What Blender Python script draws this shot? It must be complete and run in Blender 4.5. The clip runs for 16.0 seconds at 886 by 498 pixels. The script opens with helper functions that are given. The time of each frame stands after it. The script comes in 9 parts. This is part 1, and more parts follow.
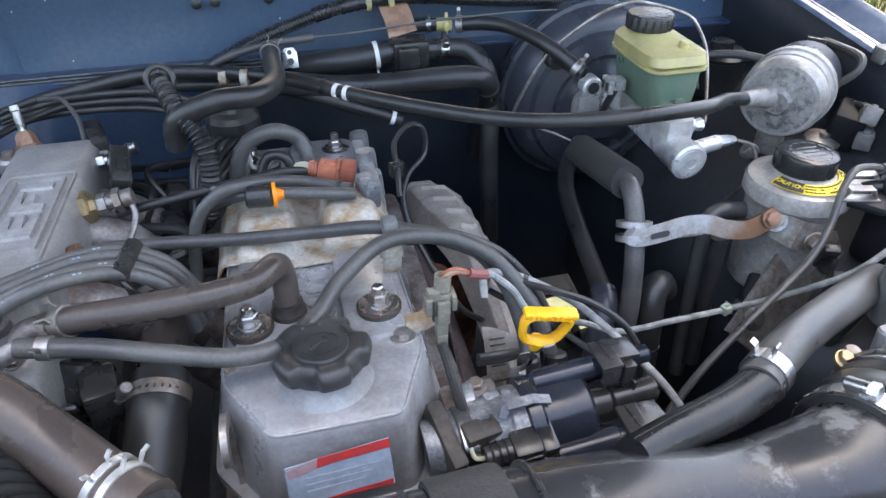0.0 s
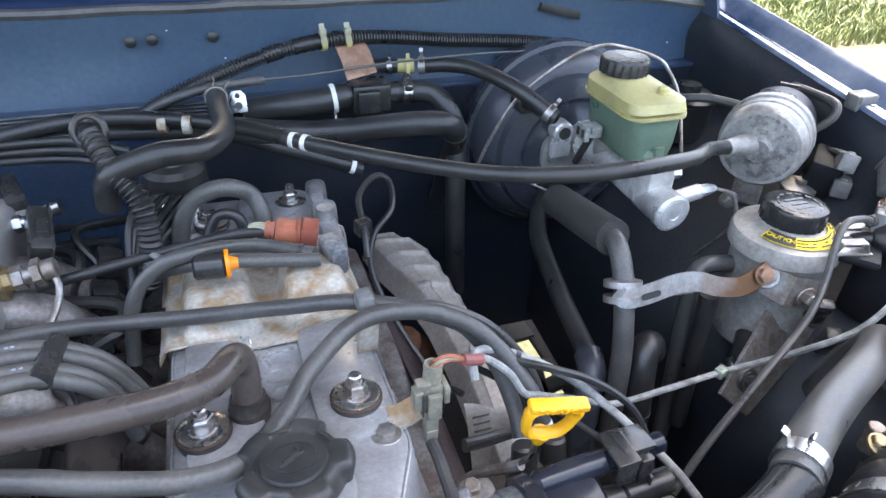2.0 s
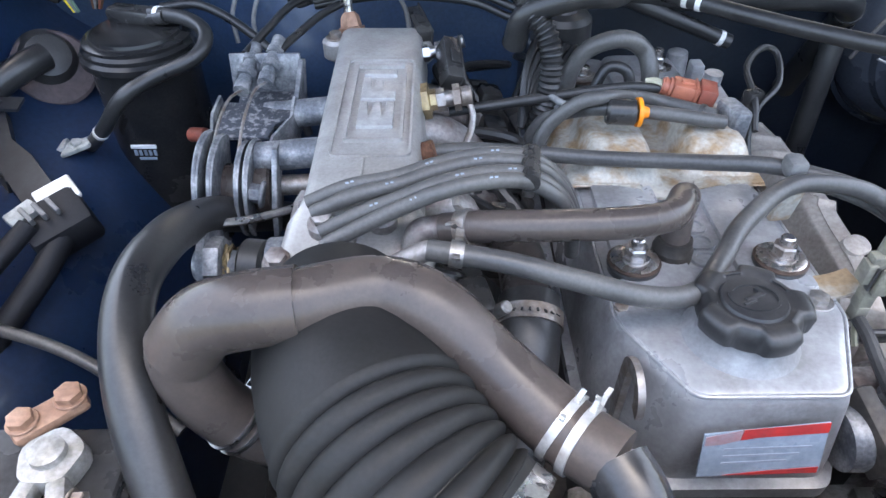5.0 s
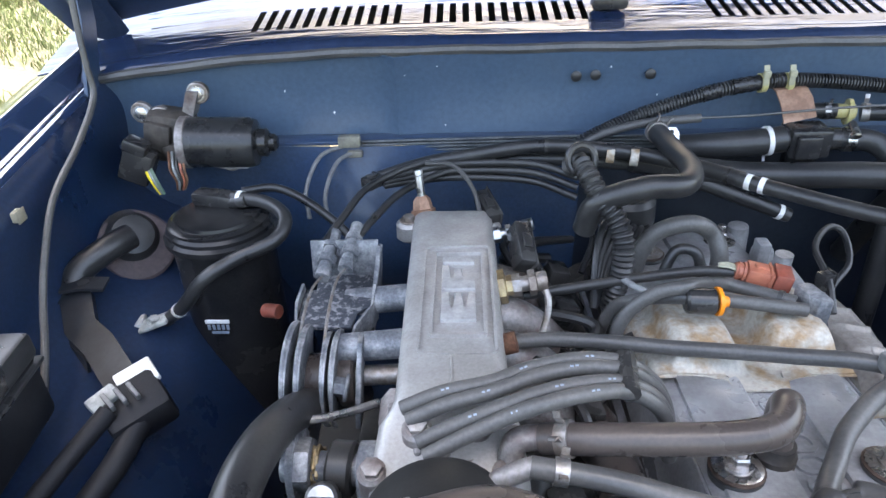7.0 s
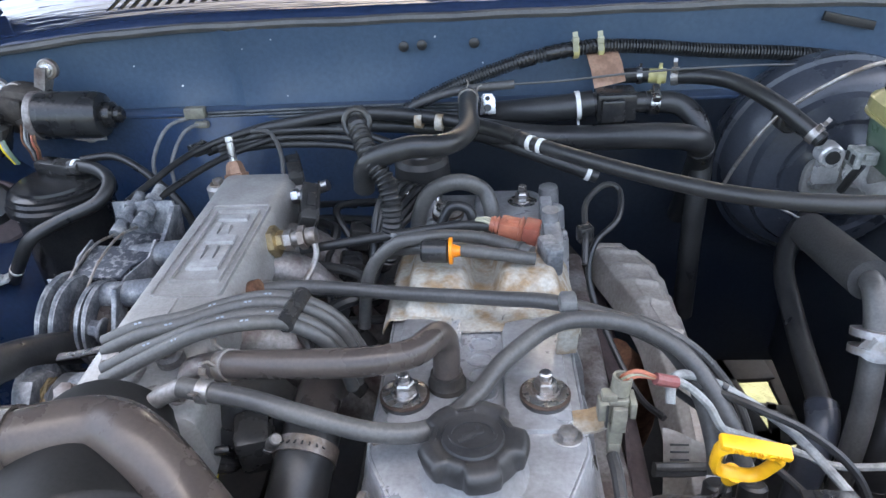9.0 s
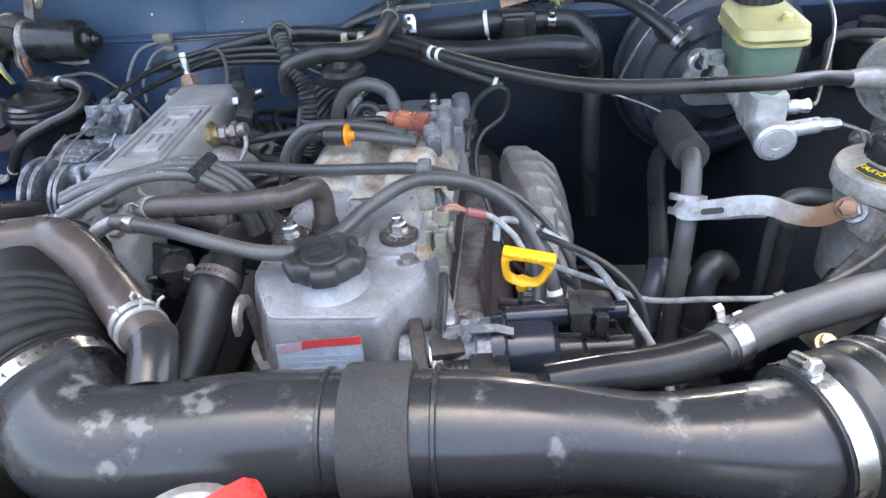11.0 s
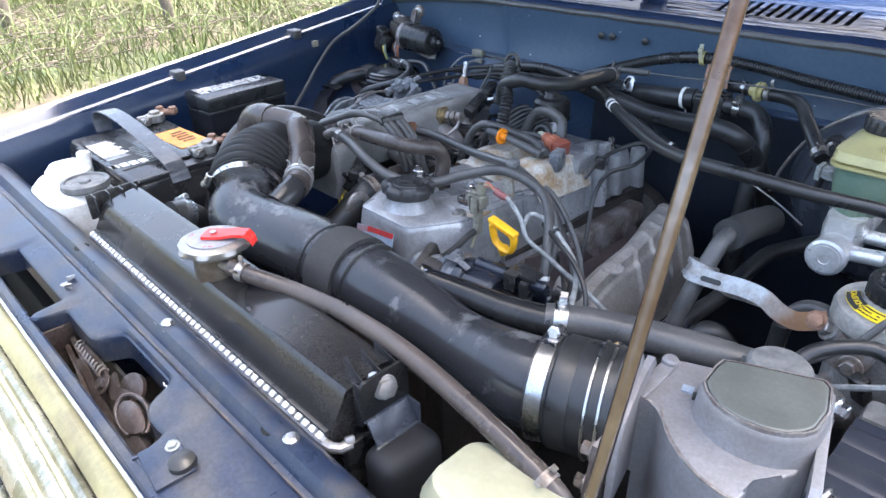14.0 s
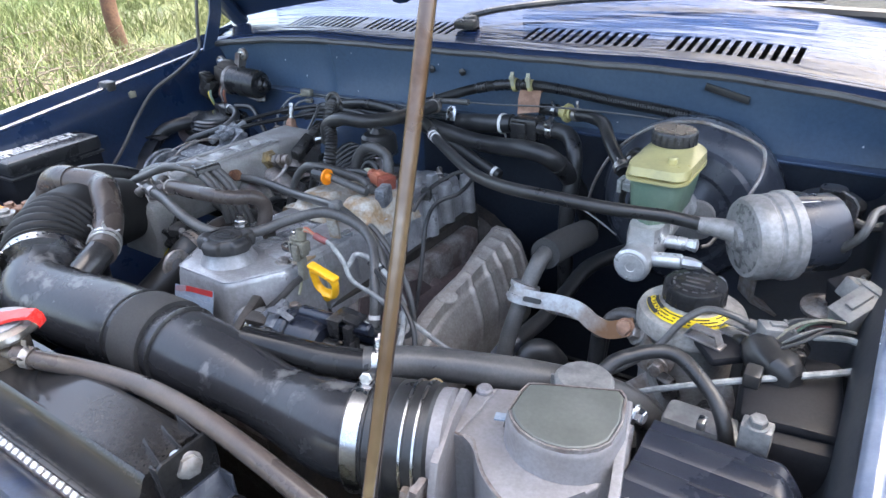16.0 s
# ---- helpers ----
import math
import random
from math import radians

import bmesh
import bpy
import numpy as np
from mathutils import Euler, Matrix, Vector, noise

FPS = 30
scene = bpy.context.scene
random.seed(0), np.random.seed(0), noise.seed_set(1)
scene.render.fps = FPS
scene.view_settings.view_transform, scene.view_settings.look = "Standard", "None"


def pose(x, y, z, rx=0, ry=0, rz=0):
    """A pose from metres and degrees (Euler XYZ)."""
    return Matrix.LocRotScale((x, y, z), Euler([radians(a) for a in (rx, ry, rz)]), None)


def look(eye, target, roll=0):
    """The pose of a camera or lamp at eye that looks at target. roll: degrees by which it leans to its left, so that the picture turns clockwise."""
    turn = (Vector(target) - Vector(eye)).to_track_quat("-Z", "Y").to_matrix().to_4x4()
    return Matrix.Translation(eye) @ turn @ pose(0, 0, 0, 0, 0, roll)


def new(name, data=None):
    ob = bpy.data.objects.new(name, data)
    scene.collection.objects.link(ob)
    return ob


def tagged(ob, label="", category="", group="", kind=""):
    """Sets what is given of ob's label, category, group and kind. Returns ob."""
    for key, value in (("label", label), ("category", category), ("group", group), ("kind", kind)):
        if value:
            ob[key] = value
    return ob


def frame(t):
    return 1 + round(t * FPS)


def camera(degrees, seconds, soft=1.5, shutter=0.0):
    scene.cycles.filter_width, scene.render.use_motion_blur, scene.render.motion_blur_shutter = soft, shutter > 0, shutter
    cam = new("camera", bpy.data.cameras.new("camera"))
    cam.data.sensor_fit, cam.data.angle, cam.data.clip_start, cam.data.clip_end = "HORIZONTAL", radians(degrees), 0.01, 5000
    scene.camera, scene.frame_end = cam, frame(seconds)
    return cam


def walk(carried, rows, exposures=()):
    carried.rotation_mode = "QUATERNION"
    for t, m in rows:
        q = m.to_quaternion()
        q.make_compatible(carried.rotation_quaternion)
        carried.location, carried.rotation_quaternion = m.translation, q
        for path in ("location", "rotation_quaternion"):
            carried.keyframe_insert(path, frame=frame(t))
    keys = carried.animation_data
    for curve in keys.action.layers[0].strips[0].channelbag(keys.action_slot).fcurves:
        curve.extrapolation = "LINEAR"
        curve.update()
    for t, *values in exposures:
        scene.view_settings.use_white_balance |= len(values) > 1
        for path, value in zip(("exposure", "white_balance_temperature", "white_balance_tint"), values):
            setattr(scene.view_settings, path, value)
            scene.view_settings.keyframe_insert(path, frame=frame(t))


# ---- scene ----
cam = camera(67.6, 16.0)
METRES, EYE, TILT, LEAN, TURN = 1.35, 1.45, -36.0, 0.0, -14.0
ROWS = [
    (0.0, 0.0, 0.0, 0.0, 0.0, 0.0, -0.0),
    (0.5, -0.0067, 0.0122, 0.0084, -0.8, 0.3, 0.82),
    (1.0, -0.0029, 0.0298, 0.0254, -4.48, 2.36, 1.75),
    (1.5, -0.0002, 0.0408, 0.0312, -7.04, 3.32, 2.7),
    (2.0, -0.0229, 0.0473, 0.0264, -5.26, 2.29, 1.26),
    (2.5, -0.0392, 0.0449, 0.0219, -1.97, 1.0, 0.04),
    (3.0, -0.0541, 0.0414, 0.0117, -0.65, -2.34, -0.22),
    (3.5, -0.0714, 0.0393, 0.0047, 0.47, -4.7, -0.77),
    (4.0, -0.0842, 0.0394, -0.0019, 2.55, -5.95, -1.7),
    (4.5, -0.1112, 0.0376, -0.0075, 5.9, -6.56, -4.75),
    (5.0, -0.1416, 0.0329, -0.01, 11.07, -7.18, -7.88),
    (7.5, -0.1779, 0.025, 0.0268, 13.38, 4.64, -7.64),
    (8.0, -0.1376, 0.037, 0.0294, 13.09, 3.55, -6.47),
    (8.5, -0.0691, 0.0392, 0.028, 15.3, 2.44, -7.73),
    (9.0, -0.0029, 0.0371, 0.0244, 15.62, 1.68, -7.26),
    (9.5, 0.034, 0.0291, 0.0168, 17.33, 0.01, -6.94),
    (10.0, 0.0754, 0.0265, 0.0081, 17.45, -2.06, -6.66),
    (12.5, 0.2358, -0.0693, -0.0492, 26.95, -3.17, -13.14),
    (13.0, 0.3207, -0.0382, -0.0324, 37.74, -4.96, -22.35),
    (13.5, 0.4005, -0.0263, -0.0118, 49.86, -9.04, -28.35),
    (14.0, 0.4394, -0.0178, 0.0039, 54.8, -9.53, -29.22),
    (14.5, 0.4502, -0.0074, 0.0146, 51.0, -6.84, -27.75),
    (15.0, 0.4571, 0.0079, 0.0261, 46.2, -4.54, -25.42),
    (15.5, 0.462, 0.0182, 0.0335, 43.02, -2.66, -23.7),
    (16.0, 0.4592, 0.0173, 0.0345, 42.84, -1.73, -23.59),
]
EXPOSE = [(0.0, 3.14, 6850, 8), (1.0, 3.38, 6850, 8), (2.5, 3.38, 6850, 8), (3.5, 3.36, 6850, 8), (4.0, 3.30, 6800, 8), (4.5, 3.21, 6800, 8), (5.0, 3.50, 6750, 8), (7.5, 3.40, 7000, 8), (8.0, 3.32, 7000, 8), (9.0, 3.31, 7000, 8), (10.0, 3.44, 7000, 8), (12.5, 3.48, 6400, 8), (13.0, 3.54, 6300, 8), (13.5, 3.23, 6350, 8), (14.5, 2.96, 6450, 8), (16.0, 3.01, 6550, 8)]
walk(cam, [(t, pose(0, 0, EYE, TILT, LEAN, TURN) @ pose(METRES * x, METRES * y, METRES * z, 90 + pitch, roll, yaw)) for t, x, y, z, yaw, pitch, roll in ROWS], EXPOSE)

# ---- daylight: a high sun just behind the raised bonnet, and the sky ----
SUN_UP, SUN_TURN = 74.0, 15.0          # elevation, and bearing clockwise from +y
world = bpy.data.worlds.new("sky")
scene.world = world
world.use_nodes = True
wn = world.node_tree
wn.nodes.clear()
sky = wn.nodes.new("ShaderNodeTexSky")
sky.sky_type, sky.sun_disc = "NISHITA", False
sky.sun_elevation, sky.sun_rotation = radians(SUN_UP), radians(SUN_TURN)
sky.air_density, sky.dust_density, sky.ozone_density = 1.0, 6.0, 0.6
back = wn.nodes.new("ShaderNodeBackground")
back.inputs["Strength"].default_value = 0.15
wout = wn.nodes.new("ShaderNodeOutputWorld")
wn.links.new(sky.outputs[0], back.inputs[0])
wn.links.new(back.outputs[0], wout.inputs[0])
sun_data = bpy.data.lights.new("sun", "SUN")
sun_data.energy, sun_data.angle, sun_data.color = 2.6, radians(0.6), (1.0, 0.96, 0.9)
sun = new("sun", sun_data)
_e, _a = radians(SUN_UP), radians(SUN_TURN)
sun.matrix_world = look((math.sin(_a) * math.cos(_e) * 9, math.cos(_a) * math.cos(_e) * 9, math.sin(_e) * 9), (0, 0, 0))

# ---- modelling helpers ----
ORG = {}


def thing(name, at, label, category, group="", kind=""):
    """An Empty at a thing's base, to which its parts belong."""
    ob = new(name)
    ob.empty_display_size = 0.02
    ob.location = at
    ORG[ob.name] = Vector(at)
    return tagged(ob, label, category, group, kind)


def finish(bm, angle=32):
    bmesh.ops.recalc_face_normals(bm, faces=bm.faces[:])
    lim = radians(angle)
    for f in bm.faces:
        f.smooth = True
    for e in bm.edges:
        if len(e.link_faces) == 2 and e.calc_face_angle(0) > lim:
            e.smooth = False


def part(name, bm, material, parent=None, label="", angle=32):
    """One mesh object from a bmesh in world places, under a thing or a part."""
    finish(bm, angle)
    o = ORG[parent.name] if parent else Vector((0, 0, 0))
    bmesh.ops.translate(bm, vec=-o, verts=bm.verts[:])
    me = bpy.data.meshes.new(name)
    bm.to_mesh(me)
    bm.free()
    me.materials.append(material)
    ob = new(name, me)
    if parent:
        ob.parent = parent
    ORG[ob.name] = o
    if label:
        ob["label"] = label
    return ob


def solo(name, bm, material, label, category, group="", kind="", angle=32):
    """A top-level thing that is one mesh, its origin at its base."""
    lo = [min(v.co[k] for v in bm.verts) for k in range(3)]
    hi = [max(v.co[k] for v in bm.verts) for k in range(3)]
    base = Vector(((lo[0] + hi[0]) / 2, (lo[1] + hi[1]) / 2, lo[2]))
    bmesh.ops.translate(bm, vec=-base, verts=bm.verts[:])
    ob = part(name, bm, material, None, "", angle)
    ob.location = base
    ORG[ob.name] = base
    return tagged(ob, label, category, group, kind)


def twin(ob, name, m, parent=None):
    """A further object on the same mesh, moved by m (world)."""
    o = new(name, ob.data)
    p = parent or ob.parent
    if p:
        o.parent = p
    org = ORG[ob.name]
    o.matrix_basis = Matrix.Translation(-org) @ m @ Matrix.Translation(org)
    ORG[o.name] = org
    return o


def join(*bms):
    first = bms[0]
    for b in bms[1:]:
        me = bpy.data.meshes.new("tmp")
        b.to_mesh(me)
        first.from_mesh(me)
        bpy.data.meshes.remove(me)
        b.free()
    return first


def box(c, s, bevel=0.002, rot=(0, 0, 0), seg=2):
    bm = bmesh.new()
    bmesh.ops.create_cube(bm, size=1)
    bmesh.ops.scale(bm, vec=s, verts=bm.verts[:])
    if bevel > 0:
        bmesh.ops.bevel(bm, geom=bm.edges[:], offset=min(bevel, min(s) * 0.45), segments=seg, profile=0.5, affect="EDGES")
    bmesh.ops.transform(bm, matrix=pose(*c, *rot), verts=bm.verts[:])
    return bm


def frame_of(axis, up=(0, 0, 1)):
    z = Vector(axis).normalized()
    u = Vector(up)
    if abs(z.dot(u)) > 0.98:
        u = Vector((0, 1, 0))
    x = u.cross(z).normalized()
    return x, z.cross(x), z


def lathe(profile, p0, axis, seg=24, wob=None):
    """Profile of (radius, height) turned about the axis from p0. wob(angle, k) scales the radius."""
    bm = bmesh.new()
    x, y, z = frame_of(axis)
    p0 = Vector(p0)
    rings = []
    for k, (r, h) in enumerate(profile):
        if r < 1e-6:
            rings.append([bm.verts.new(p0 + z * h)])
            continue
        ring = []
        for i in range(seg):
            a = 2 * math.pi * i / seg
            q = r * (wob(a, k) if wob else 1)
            ring.append(bm.verts.new(p0 + z * h + x * (q * math.cos(a)) + y * (q * math.sin(a))))
        rings.append(ring)
    for a, b in zip(rings, rings[1:]):
        for i in range(seg):
            j = (i + 1) % seg
            if len(a) == 1 and len(b) > 1:
                bm.faces.new((a[0], b[i], b[j]))
            elif len(b) == 1 and len(a) > 1:
                bm.faces.new((a[i], b[0], a[j]))
            elif len(a) > 1:
                bm.faces.new((a[i], b[i], b[j], a[j]))
    for ring, flip in ((rings[0], True), (rings[-1], False)):
        if len(ring) > 1:
            bm.faces.new(ring[::-1] if flip else ring)
    return bm


def cyl(p0, p1, r, r1=None, seg=20, bevel=0.0):
    p0, p1 = Vector(p0), Vector(p1)
    h = (p1 - p0).length
    r1 = r if r1 is None else r1
    b = min(bevel, h * 0.45)
    prof = [(r - b, 0), (r, b), (r1, h - b), (r1 - b, h)] if b > 0 else [(r, 0), (r1, h)]
    return lathe(prof, p0, p1 - p0, seg)


def spline(pts, n=8):
    """Points of a smooth line through pts."""
    P = [Vector(p) for p in pts]
    if len(P) == 2:
        return [P[0].lerp(P[1], i / n) for i in range(n + 1)]
    Q = [P[0] * 2 - P[1]] + P + [P[-1] * 2 - P[-2]]
    out = []
    for i in range(len(P) - 1):
        a, b, c, d = Q[i:i + 4]
        for k in range(n):
            u = k / n
            out.append(0.5 * (b * 2 + (c - a) * u + (a * 2 - b * 5 + c * 4 - d) * u * u + (b * 3 - a - c * 3 + d) * u ** 3))
    out.append(P[-1])
    return out


def sweep(path, radius, seg=12, caps=True, flat=1.0):
    """A round skin along path; radius is a number or a function of 0..1."""
    bm = bmesh.new()
    path = [Vector(p) for p in path]
    n = len(path)
    t0 = (path[1] - path[0]).normalized()
    x, y, _ = frame_of(t0)
    rings = []
    run = [0.0]
    for a, b in zip(path, path[1:]):
        run.append(run[-1] + (b - a).length)
    for i, p in enumerate(path):
        t = (path[min(i + 1, n - 1)] - path[max(i - 1, 0)]).normalized()
        x = (x - t * x.dot(t)).normalized()
        y = t.cross(x)
        r = radius(run[i] / run[-1]) if callable(radius) else radius
        rings.append([bm.verts.new(p + x * (r * math.cos(2 * math.pi * k / seg)) + y * (r * flat * math.sin(2 * math.pi * k / seg))) for k in range(seg)])
    for a, b in zip(rings, rings[1:]):
        for k in range(seg):
            bm.faces.new((a[k], b[k], b[(k + 1) % seg], a[(k + 1) % seg]))
    if caps:
        bm.faces.new(rings[0][::-1])
        bm.faces.new(rings[-1])
    return bm


def tube(pts, r, seg=12, n=8):
    return sweep(spline(pts, n), r, seg)


def along(pts, f, n=24):
    """Place and direction at the fraction f of a smooth line."""
    p = spline(pts, n)
    run = [0.0]
    for a, b in zip(p, p[1:]):
        run.append(run[-1] + (b - a).length)
    s = f * run[-1]
    for i in range(len(p) - 1):
        if run[i + 1] >= s:
            u = (s - run[i]) / max(run[i + 1] - run[i], 1e-9)
            return p[i].lerp(p[i + 1], u), (p[i + 1] - p[i]).normalized()
    return p[-1], (p[-1] - p[-2]).normalized()


def prism(outline, o, ux, uy, h, bevel=0.0, seg=2):
    """Outline in the plane of ux, uy at o, raised by h along ux x uy."""
    bm = bmesh.new()
    o, ux, uy = Vector(o), Vector(ux).normalized(), Vector(uy).normalized()
    n = ux.cross(uy)
    lo = [bm.verts.new(o + ux * a + uy * b) for a, b in outline]
    hi = [bm.verts.new(v.co + n * h) for v in lo]
    bm.faces.new(lo[::-1])
    top = bm.faces.new(hi)
    k = len(lo)
    for i in range(k):
        bm.faces.new((lo[i], lo[(i + 1) % k], hi[(i + 1) % k], hi[i]))
    if bevel > 0:
        bmesh.ops.bevel(bm, geom=list(top.edges), offset=bevel, segments=seg, profile=0.5, affect="EDGES")
    return bm


def loft(rings, caps=True):
    bm = bmesh.new()
    R = [[bm.verts.new(p) for p in ring] for ring in rings]
    for a, b in zip(R, R[1:]):
        k = len(a)
        for i in range(k):
            bm.faces.new((a[i], a[(i + 1) % k], b[(i + 1) % k], b[i]))
    if caps:
        bm.faces.new(R[0][::-1])
        bm.faces.new(R[-1])
    return bm


def grid(fn, nu, nv, thick=0.0015):
    """A pressed sheet: fn(u, v) gives its place; it gets a thickness."""
    bm = bmesh.new()
    V = [[bm.verts.new(fn(i / nu, j / nv)) for j in range(nv + 1)] for i in range(nu + 1)]
    for i in range(nu):
        for j in range(nv):
            bm.faces.new((V[i][j], V[i + 1][j], V[i + 1][j + 1], V[i][j + 1]))
    bm.normal_update()
    W = [[bm.verts.new(v.co - v.normal * thick) for v in row] for row in V]
    for i in range(nu):
        for j in range(nv):
            bm.faces.new((W[i][j], W[i][j + 1], W[i + 1][j + 1], W[i + 1][j]))
    rim = [(i, 0) for i in range(nu)] + [(nu, j) for j in range(nv)] + [(i, nv) for i in range(nu, 0, -1)] + [(0, j) for j in range(nv, 0, -1)]
    for (a, b), (c, d) in zip(rim, rim[1:] + rim[:1]):
        bm.faces.new((V[a][b], W[a][b], W[c][d], V[c][d]))
    return bm


def strap(path, wide, width, thick=0.002):
    """A bent strip of sheet metal along path, its width along wide."""
    path = [Vector(p) for p in path]
    w = Vector(wide).normalized()
    rings = []
    for i, p in enumerate(path):
        t = (path[min(i + 1, len(path) - 1)] - path[max(i - 1, 0)]).normalized()
        n = t.cross(w).normalized()
        ww = n.cross(t).normalized()
        a, b = ww * (width / 2), n * (thick / 2)
        rings.append([p - a - b, p + a - b, p + a + b, p - a + b])
    return loft(rings)


def rounded(w, h, r, n=4):
    """Outline of a rounded rectangle, centred."""
    out = []
    for cx, cy, a0 in ((w / 2 - r, h / 2 - r, 0), (-w / 2 + r, h / 2 - r, 90), (-w / 2 + r, -h / 2 + r, 180), (w / 2 - r, -h / 2 + r, 270)):
        for i in range(n + 1):
            a = radians(a0 + 90 * i / n)
            out.append((cx + r * math.cos(a), cy + r * math.sin(a)))
    return out


def lettering(text, size, o, ux, uy, depth=0.0006):
    """Raised letters in the built-in font, centred at o."""
    cu = bpy.data.curves.new("lettering", "FONT")
    cu.body, cu.size, cu.extrude, cu.align_x, cu.align_y = text, size, depth, "CENTER", "CENTER"
    cu.resolution_u = 3
    ob = bpy.data.objects.new("lettering", cu)
    scene.collection.objects.link(ob)
    me = bpy.data.meshes.new_from_object(ob.evaluated_get(bpy.context.evaluated_depsgraph_get()))
    bpy.data.objects.remove(ob)
    bm = bmesh.new()
    bm.from_mesh(me)
    bpy.data.meshes.remove(me)
    bpy.data.curves.remove(cu)
    ux, uy = Vector(ux).normalized(), Vector(uy).normalized()
    m = Matrix((ux, uy, ux.cross(uy))).transposed().to_4x4()
    m.translation = Vector(o)
    bmesh.ops.transform(bm, matrix=m, verts=bm.verts[:])
    return bm


def bolt(p, axis, r=0.006, h=0.006, washer=1.5):
    """Hexagon head on a washer."""
    p, a = Vector(p), Vector(axis).normalized()
    bm = cyl(p, p + a * (h * 0.25), r * washer, seg=16, bevel=h * 0.08)
    return join(bm, lathe([(r, h * 0.2), (r, h * 0.9), (r * 0.82, h), (0, h)], p, a, 6))


def clamp_band(t, name, p, axis, r, width=0.009, mat=None, lug=(0, 0, 1), worm=True, label=""):
    """A hose clamp: a thin band with a worm screw or spring ears, as a part of t."""
    p, a = Vector(p), Vector(axis).normalized()
    u = Vector(lug)
    u = (u - a * u.dot(a)).normalized()
    w = a.cross(u)
    band = part(name, lathe([(r, -width / 2), (r + 0.0012, -width / 2), (r + 0.0012, width / 2), (r, width / 2)], p, a, 28), mat, t, label)
    c = p + u * (r + 0.004)
    if worm:
        part("screw", join(cyl(c - w * 0.009, c + w * 0.007, 0.0045, seg=12, bevel=0.001), lathe([(0.0055, 0), (0.0055, 0.005), (0.004, 0.006), (0, 0.006)], c + w * 0.006, w, 6)), mat, band)
        for k in range(7):
            q = k * 0.22 + 0.45
            d = u * math.cos(q) + w * -math.sin(q)
            part("slot", box(p + d * (r + 0.0013), (0.0012, width * 0.5, 0.0008), 0, Matrix((d.cross(a), a, d)).transposed().to_euler() and tuple(math.degrees(e) for e in Matrix((d.cross(a), a, d)).transposed().to_euler())), INK, band)
    else:
        for s in (-1, 1):
            q = c + w * (0.006 * s)
            part("ear", strap([q - u * 0.004, q + u * 0.002, q + u * 0.005 + w * 0.003 * s], a, width * 0.55, 0.0013), mat, band)
    return band

# ---- materials ----
def surface(name, colour, rough=0.5, metal=0.0, other=None, share=0.5, coarse=18.0, fine=160.0, vary=0.16, bump=0.25, depth=0.00018, coat=0.0, soft=0.12, spread=0.12, ior=1.45, through_=0.0):
    """A surface with blotches of a second colour, fine grain and relief."""
    m = bpy.data.materials.new(name)
    m.use_nodes = True
    t = m.node_tree
    b = t.nodes["Principled BSDF"]
    co = t.nodes.new("ShaderNodeTexCoord")
    big, small = t.nodes.new("ShaderNodeTexNoise"), t.nodes.new("ShaderNodeTexNoise")
    for n, s, d in ((big, coarse, 6), (small, fine, 4)):
        n.inputs["Scale"].default_value, n.inputs["Detail"].default_value, n.inputs["Roughness"].default_value = s, d, 0.6
        t.links.new(co.outputs["Object"], n.inputs["Vector"])
    ramp = t.nodes.new("ShaderNodeMapRange")
    ramp.inputs["From Min"].default_value = 0.62 - 0.3 * share - soft
    ramp.inputs["From Max"].default_value = 0.62 - 0.3 * share + soft
    t.links.new(big.outputs["Fac"], ramp.inputs["Value"])
    mix = t.nodes.new("ShaderNodeMix")
    mix.data_type = "RGBA"
    mix.inputs["A"].default_value = (*colour, 1)
    mix.inputs["B"].default_value = (*(other or tuple(c * (1 + vary) for c in colour)), 1)
    t.links.new(ramp.outputs[0], mix.inputs["Factor"])
    hsv = t.nodes.new("ShaderNodeHueSaturation")
    val = t.nodes.new("ShaderNodeMapRange")
    val.inputs["To Min"].default_value, val.inputs["To Max"].default_value = 1 - vary, 1 + vary
    val.inputs["From Min"].default_value, val.inputs["From Max"].default_value = 0.3, 0.7
    t.links.new(small.outputs["Fac"], val.inputs["Value"])
    t.links.new(val.outputs[0], hsv.inputs["Value"])
    t.links.new(mix.outputs["Result"], hsv.inputs["Color"])
    t.links.new(hsv.outputs[0], b.inputs["Base Color"])
    rr = t.nodes.new("ShaderNodeMapRange")
    rr.inputs["To Min"].default_value, rr.inputs["To Max"].default_value = max(0.03, rough - spread), min(1, rough + spread)
    rr.inputs["From Min"].default_value, rr.inputs["From Max"].default_value = 0.3, 0.7
    t.links.new(big.outputs["Fac"], rr.inputs["Value"])
    t.links.new(rr.outputs[0], b.inputs["Roughness"])
    b.inputs["Metallic"].default_value, b.inputs["IOR"].default_value = metal, ior
    b.inputs["Coat Weight"].default_value, b.inputs["Coat Roughness"].default_value = coat, 0.08
    b.inputs["Transmission Weight"].default_value = through_
    if bump:
        bp = t.nodes.new("ShaderNodeBump")
        bp.inputs["Strength"].default_value, bp.inputs["Distance"].default_value = bump, depth
        t.links.new(small.outputs["Fac"], bp.inputs["Height"])
        t.links.new(bp.outputs[0], b.inputs["Normal"])
    return m


